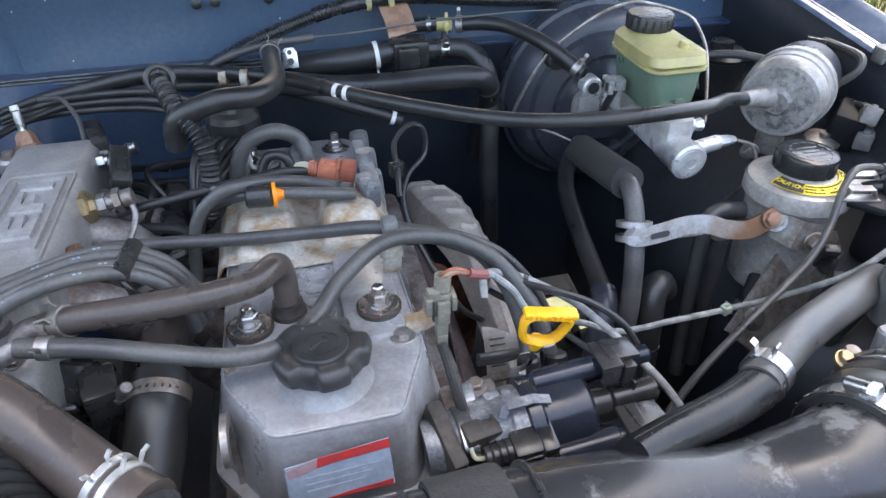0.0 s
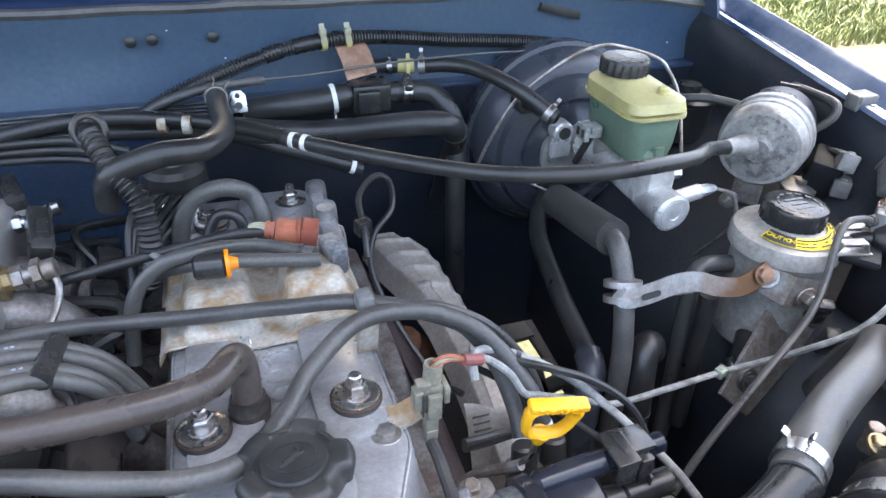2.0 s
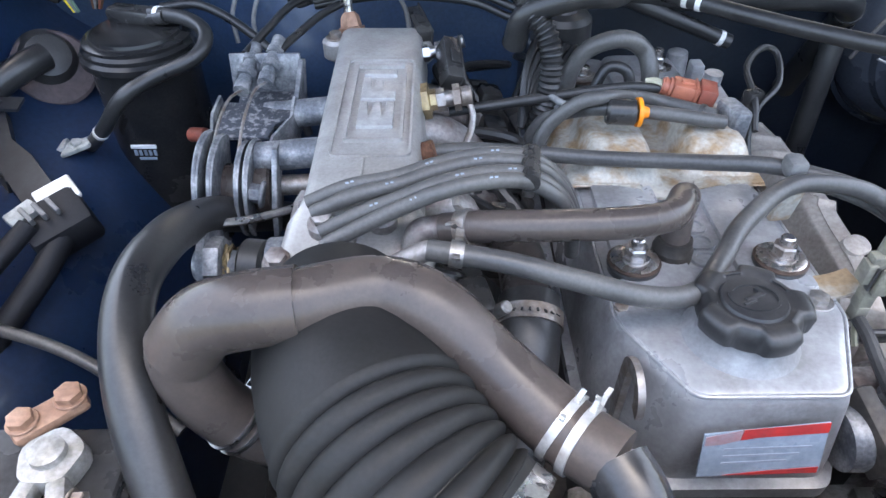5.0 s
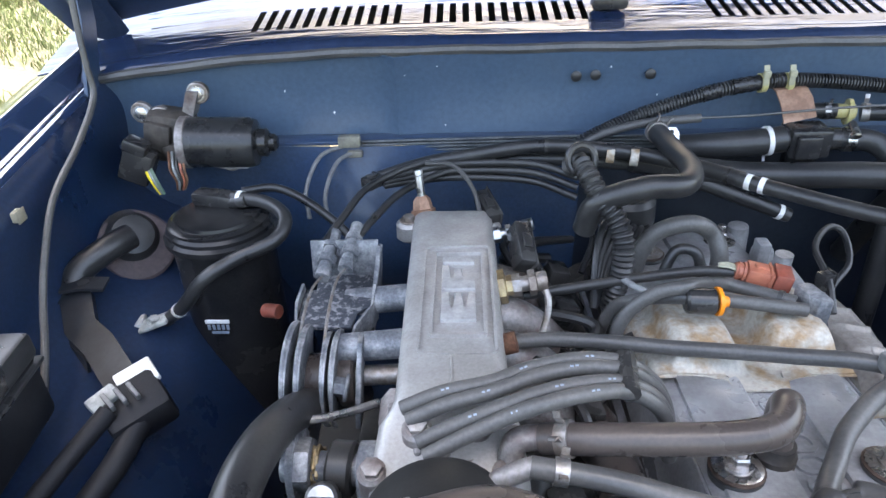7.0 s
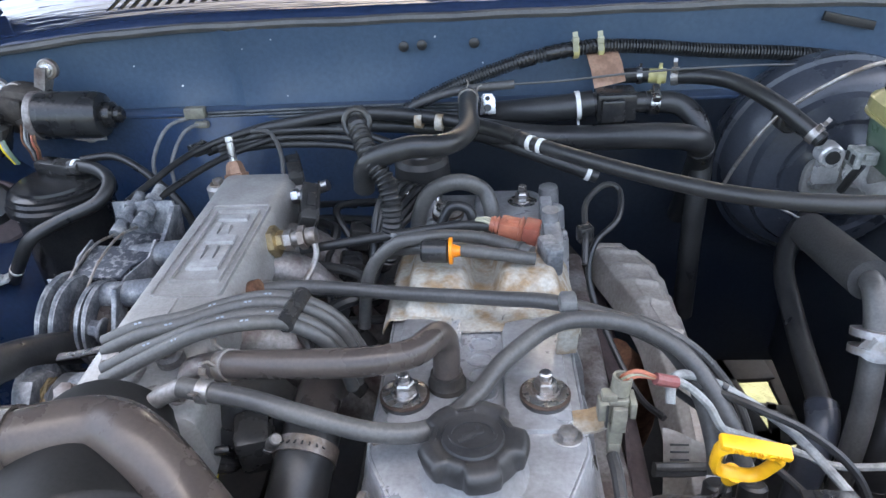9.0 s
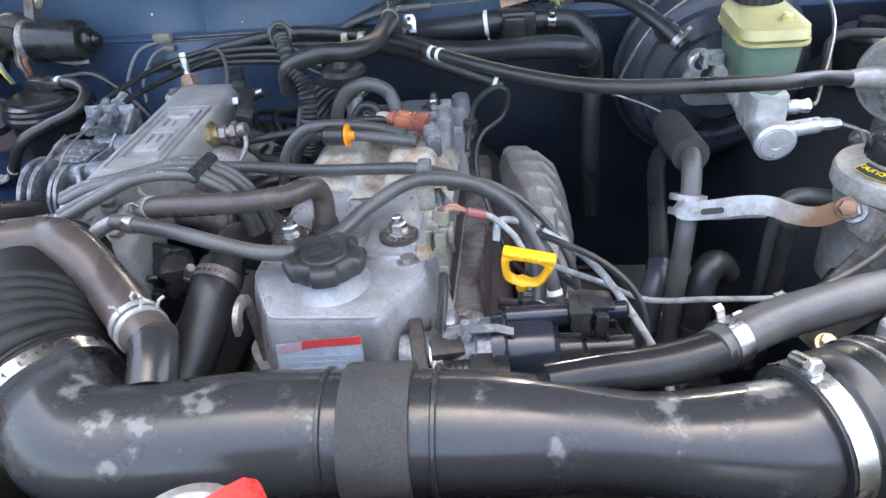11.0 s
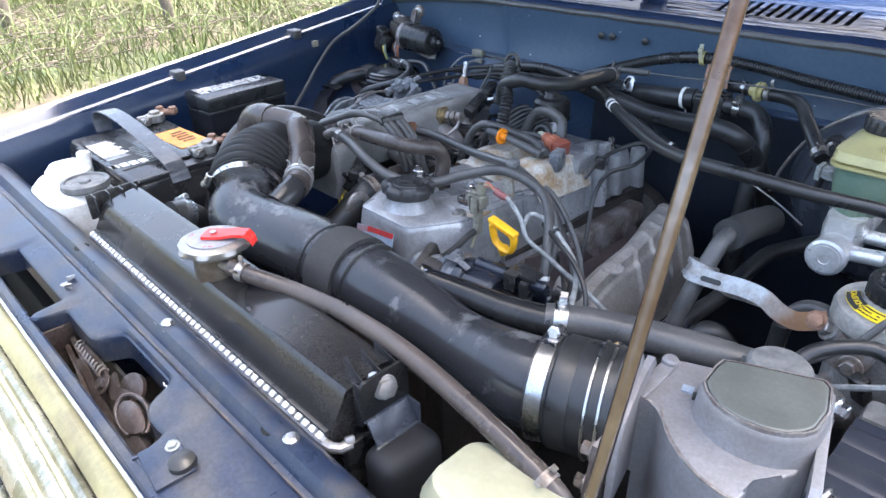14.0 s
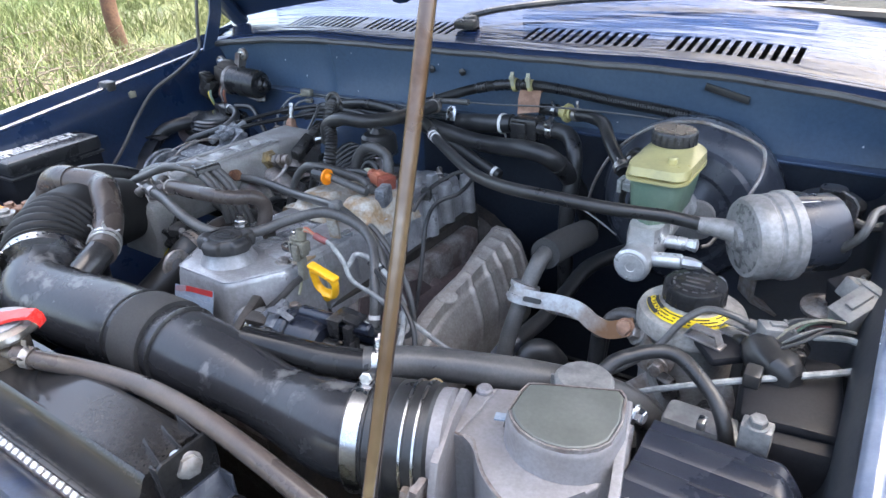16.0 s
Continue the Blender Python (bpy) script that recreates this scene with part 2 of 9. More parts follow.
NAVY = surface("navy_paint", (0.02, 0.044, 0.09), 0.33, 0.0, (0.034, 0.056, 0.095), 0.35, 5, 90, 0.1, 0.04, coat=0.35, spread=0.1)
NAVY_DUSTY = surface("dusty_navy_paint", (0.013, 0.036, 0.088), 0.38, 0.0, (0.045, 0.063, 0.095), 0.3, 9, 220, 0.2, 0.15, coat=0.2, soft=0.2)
NAVY_WORN = surface("worn_navy_paint", (0.013, 0.02, 0.041), 0.36, 0.0, (0.05, 0.049, 0.05), 0.22, 17, 300, 0.3, 0.25, soft=0.1)
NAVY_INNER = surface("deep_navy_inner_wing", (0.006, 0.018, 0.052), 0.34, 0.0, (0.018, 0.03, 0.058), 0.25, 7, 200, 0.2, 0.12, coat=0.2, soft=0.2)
NAVY_DARK = surface("dark_lower_bulkhead", (0.007, 0.0115, 0.021), 0.42, 0.0, (0.021, 0.025, 0.032), 0.35, 8, 200, 0.25, 0.2, soft=0.2)
ALU = surface("cast_aluminium", (0.41, 0.4, 0.388), 0.48, 0.42, (0.29, 0.277, 0.26), 0.5, 16, 420, 0.12, 0.35, 0.0006)
ALU_COVER = surface("painted_cast_cover", (0.41, 0.415, 0.425), 0.34, 0.4, (0.23, 0.225, 0.225), 0.42, 17, 300, 0.12, 0.18, 0.0005)
ALU_DULL = surface("dirty_aluminium", (0.3, 0.29, 0.28), 0.55, 0.5, (0.14, 0.11, 0.1), 0.5, 30, 300, 0.25, 0.5)
ALU_STAIN = surface("oxidised_aluminium", (0.31, 0.31, 0.312), 0.52, 0.4, (0.11, 0.117, 0.13), 0.6, 55, 400, 0.3, 0.6)
RUST_TAN = surface("rust_stained_sheet", (0.41, 0.385, 0.335), 0.58, 0.12, (0.29, 0.2, 0.115), 0.3, 38, 260, 0.2, 0.3, soft=0.08)
STEEL = surface("zinc_steel", (0.55, 0.55, 0.56), 0.3, 1.0, (0.36, 0.35, 0.34), 0.4, 60, 400, 0.12, 0.2)
STEEL_DULL = surface("dull_steel", (0.36, 0.35, 0.34), 0.5, 0.8, (0.22, 0.18, 0.15), 0.4, 50, 300, 0.2, 0.3)
CHROME = surface("chrome", (0.75, 0.75, 0.76), 0.14, 1.0, (0.6, 0.58, 0.55), 0.3, 60, 300, 0.06, 0.05)
BRASS = surface("passivated_brass", (0.4, 0.31, 0.17), 0.42, 0.8, (0.24, 0.18, 0.11), 0.4, 60, 300, 0.2, 0.2)
RUST = surface("rusted_steel", (0.2, 0.1, 0.055), 0.8, 0.2, (0.11, 0.05, 0.03), 0.5, 60, 300, 0.3, 0.6)
RUBBER = surface("black_rubber", (0.0145, 0.0148, 0.016), 0.36, 0.0, (0.03, 0.0295, 0.029), 0.45, 20, 400, 0.2, 0.2)
RUBBER_GREY = surface("weathered_rubber", (0.048, 0.047, 0.047), 0.37, 0.0, (0.08, 0.077, 0.073), 0.5, 16, 400, 0.2, 0.2)
RUBBER_BROWN = surface("heat_browned_rubber", (0.046, 0.038, 0.035), 0.32, 0.0, (0.075, 0.06, 0.052), 0.5, 12, 400, 0.15, 0.2, ior=1.4)
PLASTIC = surface("black_plastic", (0.016, 0.016, 0.017), 0.26, 0.0, (0.04, 0.038, 0.036), 0.4, 16, 500, 0.2, 0.12)
PLASTIC_DUST = surface("dusty_black_plastic", (0.017, 0.0171, 0.018), 0.27, 0.0, (0.042, 0.042, 0.043), 0.25, 10, 350, 0.25, 0.2, soft=0.2)
PLASTIC_GREY = surface("grey_connector_plastic", (0.16, 0.16, 0.155), 0.5, 0.0, (0.1, 0.1, 0.1), 0.4, 60, 300, 0.15, 0.1)
OLIVE = surface("olive_connector_plastic", (0.2, 0.19, 0.145), 0.5, 0.0, (0.13, 0.12, 0.1), 0.4, 80, 300, 0.15, 0.1)
WHITE = surface("white_plastic", (0.7, 0.7, 0.68), 0.45, 0.0, (0.5, 0.48, 0.44), 0.35, 40, 300, 0.08, 0.05)
BLACK = surface("black_paint", (0.012, 0.012, 0.013), 0.3, 0.0, (0.03, 0.03, 0.03), 0.4, 20, 300, 0.2, 0.08)
GREASE = surface("oily_iron", (0.03, 0.028, 0.026), 0.6, 0.2, (0.06, 0.05, 0.042), 0.4, 30, 200, 0.35, 0.7)
YELLOW = surface("yellow_plastic", (0.8, 0.42, 0.015), 0.38, 0.0, (0.7, 0.34, 0.012), 0.4, 40, 300, 0.06, 0.06)
ORANGE = surface("orange_plastic", (0.85, 0.27, 0.01), 0.4, 0.0, (0.75, 0.22, 0.01), 0.4, 60, 300, 0.06, 0.05)
SALMON = surface("faded_copper_plastic", (0.38, 0.13, 0.075), 0.45, 0.0, (0.28, 0.09, 0.055), 0.4, 80, 300, 0.12, 0.08)
RED = surface("red_coated_metal", (0.72, 0.035, 0.03), 0.35, 0.0, (0.6, 0.03, 0.025), 0.4, 40, 300, 0.06, 0.05)
YELLOW_LABEL = surface("yellow_label", (0.8, 0.6, 0.02), 0.4, 0.0, (0.72, 0.52, 0.03), 0.4, 60, 300, 0.05, 0.03)
ORANGE_LABEL = surface("orange_label", (0.8, 0.3, 0.02), 0.45, 0.0, (0.7, 0.25, 0.02), 0.4, 60, 300, 0.08, 0.03)
PALE_LABEL = surface("pale_label", (0.25, 0.3, 0.36), 0.35, 0.0, (0.19, 0.23, 0.28), 0.45, 60, 300, 0.1, 0.03)
RED_LABEL = surface("red_label", (0.42, 0.032, 0.03), 0.4, 0.0, (0.3, 0.04, 0.04), 0.4, 60, 300, 0.1, 0.03)
HOLE = surface("deep_hole", (0.004, 0.004, 0.004), 0.9, 0, None, 0.4, 60, 300, 0.1, 0)
INK = surface("label_ink", (0.03, 0.03, 0.03), 0.5, 0, None, 0.4, 60, 300, 0.1, 0)
GREY_INK = surface("faded_label_ink", (0.22, 0.25, 0.3), 0.5, 0, None, 0.4, 60, 300, 0.1, 0)
WHITE_INK = surface("white_print", (0.75, 0.75, 0.75), 0.5, 0, None, 0.4, 60, 300, 0.06, 0)
RES_GREEN = surface("fluid_filled_plastic", (0.1, 0.16, 0.115), 0.38, 0.0, (0.13, 0.18, 0.13), 0.4, 25, 250, 0.06, 0.05)
RES_YELLOW = surface("aged_cream_plastic", (0.42, 0.37, 0.16), 0.34, 0.0, (0.34, 0.31, 0.15), 0.4, 25, 250, 0.06, 0.05)
CREAM = surface("cream_tank_plastic", (0.32, 0.31, 0.22), 0.36, 0.0, (0.26, 0.25, 0.17), 0.4, 14, 200, 0.06, 0.05)
PS_METAL = surface("dusty_zinc_tank", (0.4, 0.38, 0.345), 0.52, 0.3, (0.25, 0.235, 0.22), 0.5, 22, 260, 0.2, 0.3)
SHIELD = surface("aluminised_shield", (0.44, 0.41, 0.37), 0.42, 0.3, (0.32, 0.285, 0.25), 0.45, 22, 260, 0.18, 0.3)
WHEEL_DARK = surface("dark_underbody", (0.012, 0.012, 0.014), 0.8, 0.0, (0.025, 0.022, 0.02), 0.4, 12, 100, 0.3, 0.4)
BOND = surface("clear_plastic_dome", (0.2, 0.19, 0.18), 0.38, 0.1, (0.27, 0.265, 0.26), 0.5, 45, 200, 0.25, 0.3)
WIRE_WHITE = surface("grey_white_sleeve", (0.3, 0.31, 0.3), 0.6, 0.0, (0.15, 0.15, 0.15), 0.4, 60, 300, 0.15, 0.1)
PIPE_BLACK = surface("scuffed_black_plastic", (0.025, 0.0255, 0.028), 0.23, 0.0, (0.11, 0.11, 0.11), 0.0, 24, 350, 0.15, 0.1, soft=0.015)
ALU_BRIGHT = surface("bare_aluminium", (0.74, 0.74, 0.73), 0.32, 0.5, (0.46, 0.45, 0.44), 0.45, 30, 400, 0.1, 0.25)
TANK_BLACK = surface("glossy_black_nylon", (0.012, 0.012, 0.013), 0.22, 0.0, (0.022, 0.0215, 0.021), 0.3, 14, 420, 0.2, 0.12, ior=1.36)
# black nylon whose second colour paints in a brown reflection of the ground
NYLON_BROWN = surface("brown_sheen_nylon", (0.014, 0.0145, 0.016), 0.22, 0.0, (0.03, 0.026, 0.023), 0.3, 9, 420, 0.2, 0.12, soft=0.2, ior=1.48)
CAP_BLUE = surface("blue_black_bakelite", (0.012, 0.0145, 0.022), 0.2, 0.0, (0.02, 0.023, 0.032), 0.35, 16, 420, 0.2, 0.1)
CASE_BLACK = surface("matt_black_case", (0.009, 0.0095, 0.012), 0.62, 0.0, (0.016, 0.0165, 0.019), 0.35, 30, 350, 0.2, 0.2, ior=1.34)
AFM_GREY = surface("grey_brown_casting", (0.25, 0.25, 0.265), 0.47, 0.25, (0.19, 0.178, 0.18), 0.5, 16, 350, 0.12, 0.2)
BROWN_TIN = surface("rust_brown_tin", (0.3, 0.18, 0.12), 0.6, 0.2, (0.2, 0.11, 0.07), 0.5, 50, 300, 0.2, 0.3)
PURPLE = surface("purple_brown_iron", (0.066, 0.05, 0.053), 0.7, 0.2, (0.095, 0.072, 0.07), 0.4, 30, 200, 0.2, 0.4)
COWL_PAINT = surface("dusty_sunlit_navy", (0.009, 0.02, 0.055), 0.1, 0.0, (0.02, 0.031, 0.065), 0.3, 6, 120, 0.15, 0.05, soft=0.25, spread=0.04)
# slate blotches put a sky reflection into the booster's black
BOOSTER_PAINT = surface("slate_and_sheen_steel", (0.021, 0.025, 0.034), 0.28, 0.0, (0.05, 0.055, 0.068), 0.45, 9, 260, 0.15, 0.1, soft=0.2)
PLATED = surface("plated_grille_plastic", (0.42, 0.42, 0.4), 0.28, 0.8, (0.2, 0.195, 0.14), 0.5, 24, 220, 0.25, 0.3)
PALE_TRIM = surface("pale_trim_plastic", (0.235, 0.225, 0.12), 0.4, 0.0, (0.16, 0.145, 0.085), 0.4, 20, 200, 0.12, 0.1)
STRAP_STEEL = surface("weathered_plated_steel", (0.4, 0.4, 0.41), 0.42, 0.75, (0.28, 0.25, 0.23), 0.4, 45, 300, 0.15, 0.25)
WING_PAINT = surface("waxed_navy_wing_paint", (0.011, 0.024, 0.062), 0.13, 0.0, (0.02, 0.034, 0.072), 0.3, 7, 120, 0.1, 0.04, coat=1.0, spread=0.05, ior=1.8)
FOAM = surface("matt_foam", (0.022, 0.0215, 0.022), 0.85, 0.0, (0.036, 0.035, 0.034), 0.5, 60, 500, 0.3, 0.6, 0.0005)
FADED_RED = surface("faded_red_sleeve", (0.24, 0.06, 0.06), 0.5, 0.0, (0.17, 0.07, 0.065), 0.4, 60, 300, 0.15, 0.1)
# pale blotches are dust, and sky sheen painted into the navy
FIREWALL_PAINT = surface("dust_and_sheen_navy", (0.0205, 0.047, 0.094), 0.36, 0.0, (0.068, 0.099, 0.136), 0.6, 2.2, 160, 0.12, 0.06, coat=0.2, soft=0.22)
CAP_PLASTIC = surface("worn_black_cap_plastic", (0.02, 0.02, 0.021), 0.42, 0.0, (0.034, 0.033, 0.033), 0.4, 40, 400, 0.2, 0.15)
NUT_STEEL = surface("plated_nut_steel", (0.46, 0.45, 0.44), 0.26, 0.9, (0.3, 0.26, 0.23), 0.4, 90, 300, 0.15, 0.1)
RED_BROWN = surface("red_brown_plastic", (0.26, 0.07, 0.045), 0.4, 0.0, (0.2, 0.06, 0.04), 0.4, 80, 300, 0.12, 0.08)
# navy for the right inner wing, with its shade put into the colour
NAVY_SHADED = surface("shaded_inner_wing", (0.0115, 0.015, 0.022), 0.45, 0.0, (0.03, 0.033, 0.038), 0.3, 9, 220, 0.25, 0.2, soft=0.2)
RIM_DARK = surface("rust_tinged_rim", (0.1, 0.07, 0.055), 0.6, 0.5, (0.06, 0.04, 0.032), 0.5, 90, 300, 0.25, 0.4)
TIN_CAP = surface("dull_tinned_cap", (0.31, 0.3, 0.285), 0.42, 0.75, (0.36, 0.34, 0.31), 0.45, 60, 300, 0.12, 0.15)
CAP_LABEL = surface("worn_white_cap_print", (0.19, 0.195, 0.205), 0.45, 0.0, (0.27, 0.27, 0.29), 0.4, 90, 300, 0.12, 0.1)
PLUG_TAN = surface("aged_tan_plastic", (0.3, 0.27, 0.2), 0.5, 0.0, (0.22, 0.2, 0.15), 0.4, 60, 300, 0.1, 0.05)
CLOUDY = surface("cloudy_grey_plastic", (0.34, 0.35, 0.34), 0.45, 0.0, (0.2, 0.21, 0.2), 0.4, 90, 300, 0.12, 0.1)
TAPE = surface("wrinkled_vinyl_tape", (0.014, 0.014, 0.015), 0.2, 0.0, (0.02, 0.02, 0.021), 0.4, 60, 220, 0.2, 0.7, 0.0012)
# right wing navy, bright sky reflection painted in as pale blotches
WING_SHEEN = surface("pale_sheen_wing_lacquer", (0.016, 0.036, 0.085), 0.17, 0.0, (0.13, 0.16, 0.22), 0.45, 7, 120, 0.1, 0.05, coat=1.0, soft=0.16, spread=0.05, ior=1.7)
GLASS = surface("windscreen_glass", (0.02, 0.03, 0.03), 0.04, 0.0, None, 0.3, 10, 100, 0.05, 0, spread=0.02, through_=0.6)

_t = COWL_PAINT.node_tree
_b, _bp = _t.nodes["Principled BSDF"], _t.nodes.new("ShaderNodeBump")
_co, _mp, _no = _t.nodes.new("ShaderNodeTexCoord"), _t.nodes.new("ShaderNodeMapping"), _t.nodes.new("ShaderNodeTexNoise")
_mp.inputs["Scale"].default_value = (1.6, 22, 1)
_no.inputs["Scale"].default_value, _no.inputs["Detail"].default_value = 2.2, 3
_bp.inputs["Strength"].default_value, _bp.inputs["Distance"].default_value = 0.5, 0.006
for _a, _z in ((_co.outputs["Object"], _mp.inputs["Vector"]), (_mp.outputs[0], _no.inputs["Vector"]), (_no.outputs["Fac"], _bp.inputs["Height"]), (_b.inputs["Normal"].links[0].from_socket, _bp.inputs["Normal"]), (_bp.outputs[0], _b.inputs["Normal"])):
    _t.links.new(_a, _z)

# ---- the setting ----
def lerp(a, b, u):
    return a + (b - a) * u


def earth():
    m = bpy.data.materials.new("dry_earth_and_grass")
    m.use_nodes = True
    t = m.node_tree
    b = t.nodes["Principled BSDF"]
    co = t.nodes.new("ShaderNodeTexCoord")
    n1, n2 = t.nodes.new("ShaderNodeTexNoise"), t.nodes.new("ShaderNodeTexNoise")
    n1.inputs["Scale"].default_value, n2.inputs["Scale"].default_value = 0.55, 14
    n1.inputs["Detail"].default_value = n2.inputs["Detail"].default_value = 8
    for n in (n1, n2):
        t.links.new(co.outputs["Object"], n.inputs["Vector"])
    r = t.nodes.new("ShaderNodeValToRGB")
    r.color_ramp.elements[0].position, r.color_ramp.elements[1].position = 0.42, 0.6
    r.color_ramp.elements[0].color, r.color_ramp.elements[1].color = (0.075, 0.06, 0.038, 1), (0.034, 0.048, 0.016, 1)
    t.links.new(n1.outputs["Fac"], r.inputs["Fac"])
    h = t.nodes.new("ShaderNodeHueSaturation")
    v = t.nodes.new("ShaderNodeMapRange")
    v.inputs["From Min"].default_value, v.inputs["From Max"].default_value = 0.3, 0.7
    v.inputs["To Min"].default_value, v.inputs["To Max"].default_value = 0.65, 1.35
    t.links.new(n2.outputs["Fac"], v.inputs["Value"])
    t.links.new(v.outputs[0], h.inputs["Value"])
    t.links.new(r.outputs[0], h.inputs["Color"])
    t.links.new(h.outputs[0], b.inputs["Base Color"])
    b.inputs["Roughness"].default_value = 0.95
    bp = t.nodes.new("ShaderNodeBump")
    bp.inputs["Strength"].default_value, bp.inputs["Distance"].default_value = 0.8, 0.03
    t.links.new(n2.outputs["Fac"], bp.inputs["Height"])
    t.links.new(bp.outputs[0], b.inputs["Normal"])
    return m


bm = bmesh.new()
bmesh.ops.create_grid(bm, x_segments=60, y_segments=60, size=60)
for v in bm.verts:
    q = v.co * 0.35
    v.co.z = 0.05 * noise.noise(Vector((q.x, q.y, 0))) * min(1, max(0, v.co.length - 3) / 4)
bmesh.ops.scale(bm, vec=(1, 1, 1), verts=bm.verts[:])
ground = solo("ground", bm, earth(), "dry sandy earth with patches of green grass", "ground", kind="structure")
bm = bmesh.new()
bmesh.ops.create_circle(bm, cap_ends=True, segments=64, radius=2500)
bmesh.ops.translate(bm, vec=(0, 0, -0.12), verts=bm.verts[:])
far = solo("ground_far", bm, ground.data.materials[0], "far green and sandy land to the horizon", "ground", kind="structure")

# firewall: upper panel, step, bulging lower panel
HALF = 0.665
fire = thing("firewall", (0, 0.86, 0.7), "dark navy painted steel firewall behind the engine", "firewall", kind="structure")


def edge_drop(x):
    """How far the bulkhead's upper edge falls away towards the wings."""
    return 0.024 * (max(0, abs(x) - 0.30) / 0.34) ** 2


def upper_panel(u, v):
    x = lerp(-HALF, HALF, u)
    z = lerp(1.150, 1.250 - edge_drop(x), v)
    y = 0.862 + 0.006 * math.sin(math.pi * v)
    d = abs(x + 0.30)
    y -= 0.012 * math.exp(-(d / 0.022) ** 2) * (0.3 + 0.7 * v)      # pressed upright swage
    y += 0.006 * (x < -0.30)
    return (x, y, z)


part("upper_panel", grid(upper_panel, 120, 8, 0.0012), FIREWALL_PAINT, fire)
chips = random.Random(8)
for k in range(9):
    x, z, w = chips.uniform(-0.5, 0.6), chips.uniform(1.165, 1.24), chips.uniform(0.0006, 0.0015)
    part("paint_chip", prism([(-w, -w * 0.4), (w * 0.2, -w), (w, w * 0.3), (-w * 0.3, w)], (x, 0.8575, z), (1, 0, 0), (0, 0, 1), 0.0006), WHITE_INK, fire)


def lower_panel(u, v):
    x = lerp(-HALF, HALF, u)
    z = lerp(0.70, 1.150, v)
    y = 0.842 + 0.03 * (1 - v)
    y -= 0.05 * math.exp(-((x + 0.33) / 0.12) ** 2 - ((z - 1.03) / 0.09) ** 2)
    y -= 0.02 * math.exp(-((x - 0.05) / 0.2) ** 2 - ((z - 0.98) / 0.12) ** 2)
    return (x, y, z)


SPLIT = 0.44          # the dusty navy ends behind the engine, the rest is darker
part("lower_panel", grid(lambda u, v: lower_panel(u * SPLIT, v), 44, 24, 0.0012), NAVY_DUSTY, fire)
part("lower_panel", grid(lambda u, v: lower_panel(SPLIT + u * (1 - SPLIT), v), 54, 24, 0.0012), NAVY_DARK, fire, "dark lower bulkhead")
part("step", box((0, 0.853, 1.1515), (2 * HALF, 0.026, 0.005), 0.0015), NAVY_DUSTY, fire)
plug = part("grommet", lathe([(0.0062, 0), (0.0062, 0.002), (0.004, 0.0035), (0, 0.004)], (-0.090, 0.861, 1.2215), (0, -1, 0), 14), RUBBER, fire)
for dx in (0.022, 0.085):
    twin(plug, "grommet", Matrix.Translation((dx, 0, 0.001)))
part("scuff", prism([(-0.03, 0.006), (0.03, -0.008), (0.031, 0.002), (-0.028, 0.016)], (0.425, 0.8635, 1.226), (1, 0, 0), (0, 0, 1), 0.004, 0.001), RUBBER, fire, "stuck strip of black foam")

# cowl: lip, seal, grille panel with slots, then the windscreen
cowl = thing("cowl", (0, 0.95, 1.25), "glossy navy cowl panel with slotted air intakes below the windscreen", "cowl", kind="structure")


def cowl_z(y):
    return 1.2666 + (y - 0.88) * 0.17 + max(0, y - 0.99) * 0.10


def lip(u, v):
    x = lerp(-HALF - 0.01, HALF + 0.01, u)
    a = v * math.pi * 0.5
    return (x, 0.866 + 0.022 * (1 - math.cos(a)), 1.248 - edge_drop(x) + 0.0195 * math.sin(a))


part("cowl_lip", grid(lip, 60, 6, 0.0015), COWL_PAINT, cowl)
part("seal", sweep([(lerp(-HALF + 0.015, HALF - 0.015, k / 48), 0.8650, 1.2535 - edge_drop(lerp(-HALF + 0.015, HALF - 0.015, k / 48)) + 0.0006 * math.sin(k * 1.3)) for k in range(49)], 0.0058, 8), RUBBER_GREY, cowl, "weathered black rubber seal strip")
VENTS = [(-0.478, 12, 0.0158), (-0.268, 13, 0.0158), (0.078, 13, 0.0158), (0.318, 13, 0.0145)]
ycs = (0.888, 0.916, 0.976, 1.02, 1.08, 1.13)
cuts, open_cells = [-0.74], set()
for x0, n, pitch in VENTS:
    for i in range(n):
        open_cells.add(len(cuts))
        cuts += [x0 + i * pitch, x0 + i * pitch + 0.0082]
cuts.append(0.74)
bm = bmesh.new()
cuts = cuts[:1] + [-0.66, -0.60, -0.54] + cuts[1:-1] + [0.56, 0.61, 0.66] + cuts[-1:]
open_cells = {k + 3 for k in open_cells}
V = [[bm.verts.new((x, y, cowl_z(y) - edge_drop(x) * (1 - 0.5 * (y - 0.888) / 0.242))) for y in ycs] for x in cuts]
for i in range(len(cuts) - 1):
    for j in range(len(ycs) - 1):
        if not (j == 1 and i in open_cells):
            bm.faces.new((V[i][j], V[i + 1][j], V[i + 1][j + 1], V[i][j + 1]))
bm.normal_update()
bmesh.ops.solidify(bm, geom=bm.faces[:], thickness=0.002)
part("grille_panel", bm, COWL_PAINT, cowl)
part("plenum_floor", box((0, 0.95, 1.215), (1.4, 0.12, 0.006), 0.001), BLACK, cowl)

wind = thing("windscreen", (0, 1.3, 1.3), "sloping curved glass windscreen above the cowl", "windscreen", kind="structure")
part("pane", grid(lambda u, v: (lerp(-0.68, 0.68, u), 1.10 + 0.46 * v - 0.05 * (2 * u - 1) ** 2 + 0.03, 1.30 + 0.44 * v), 24, 6, 0.005), GLASS, wind)
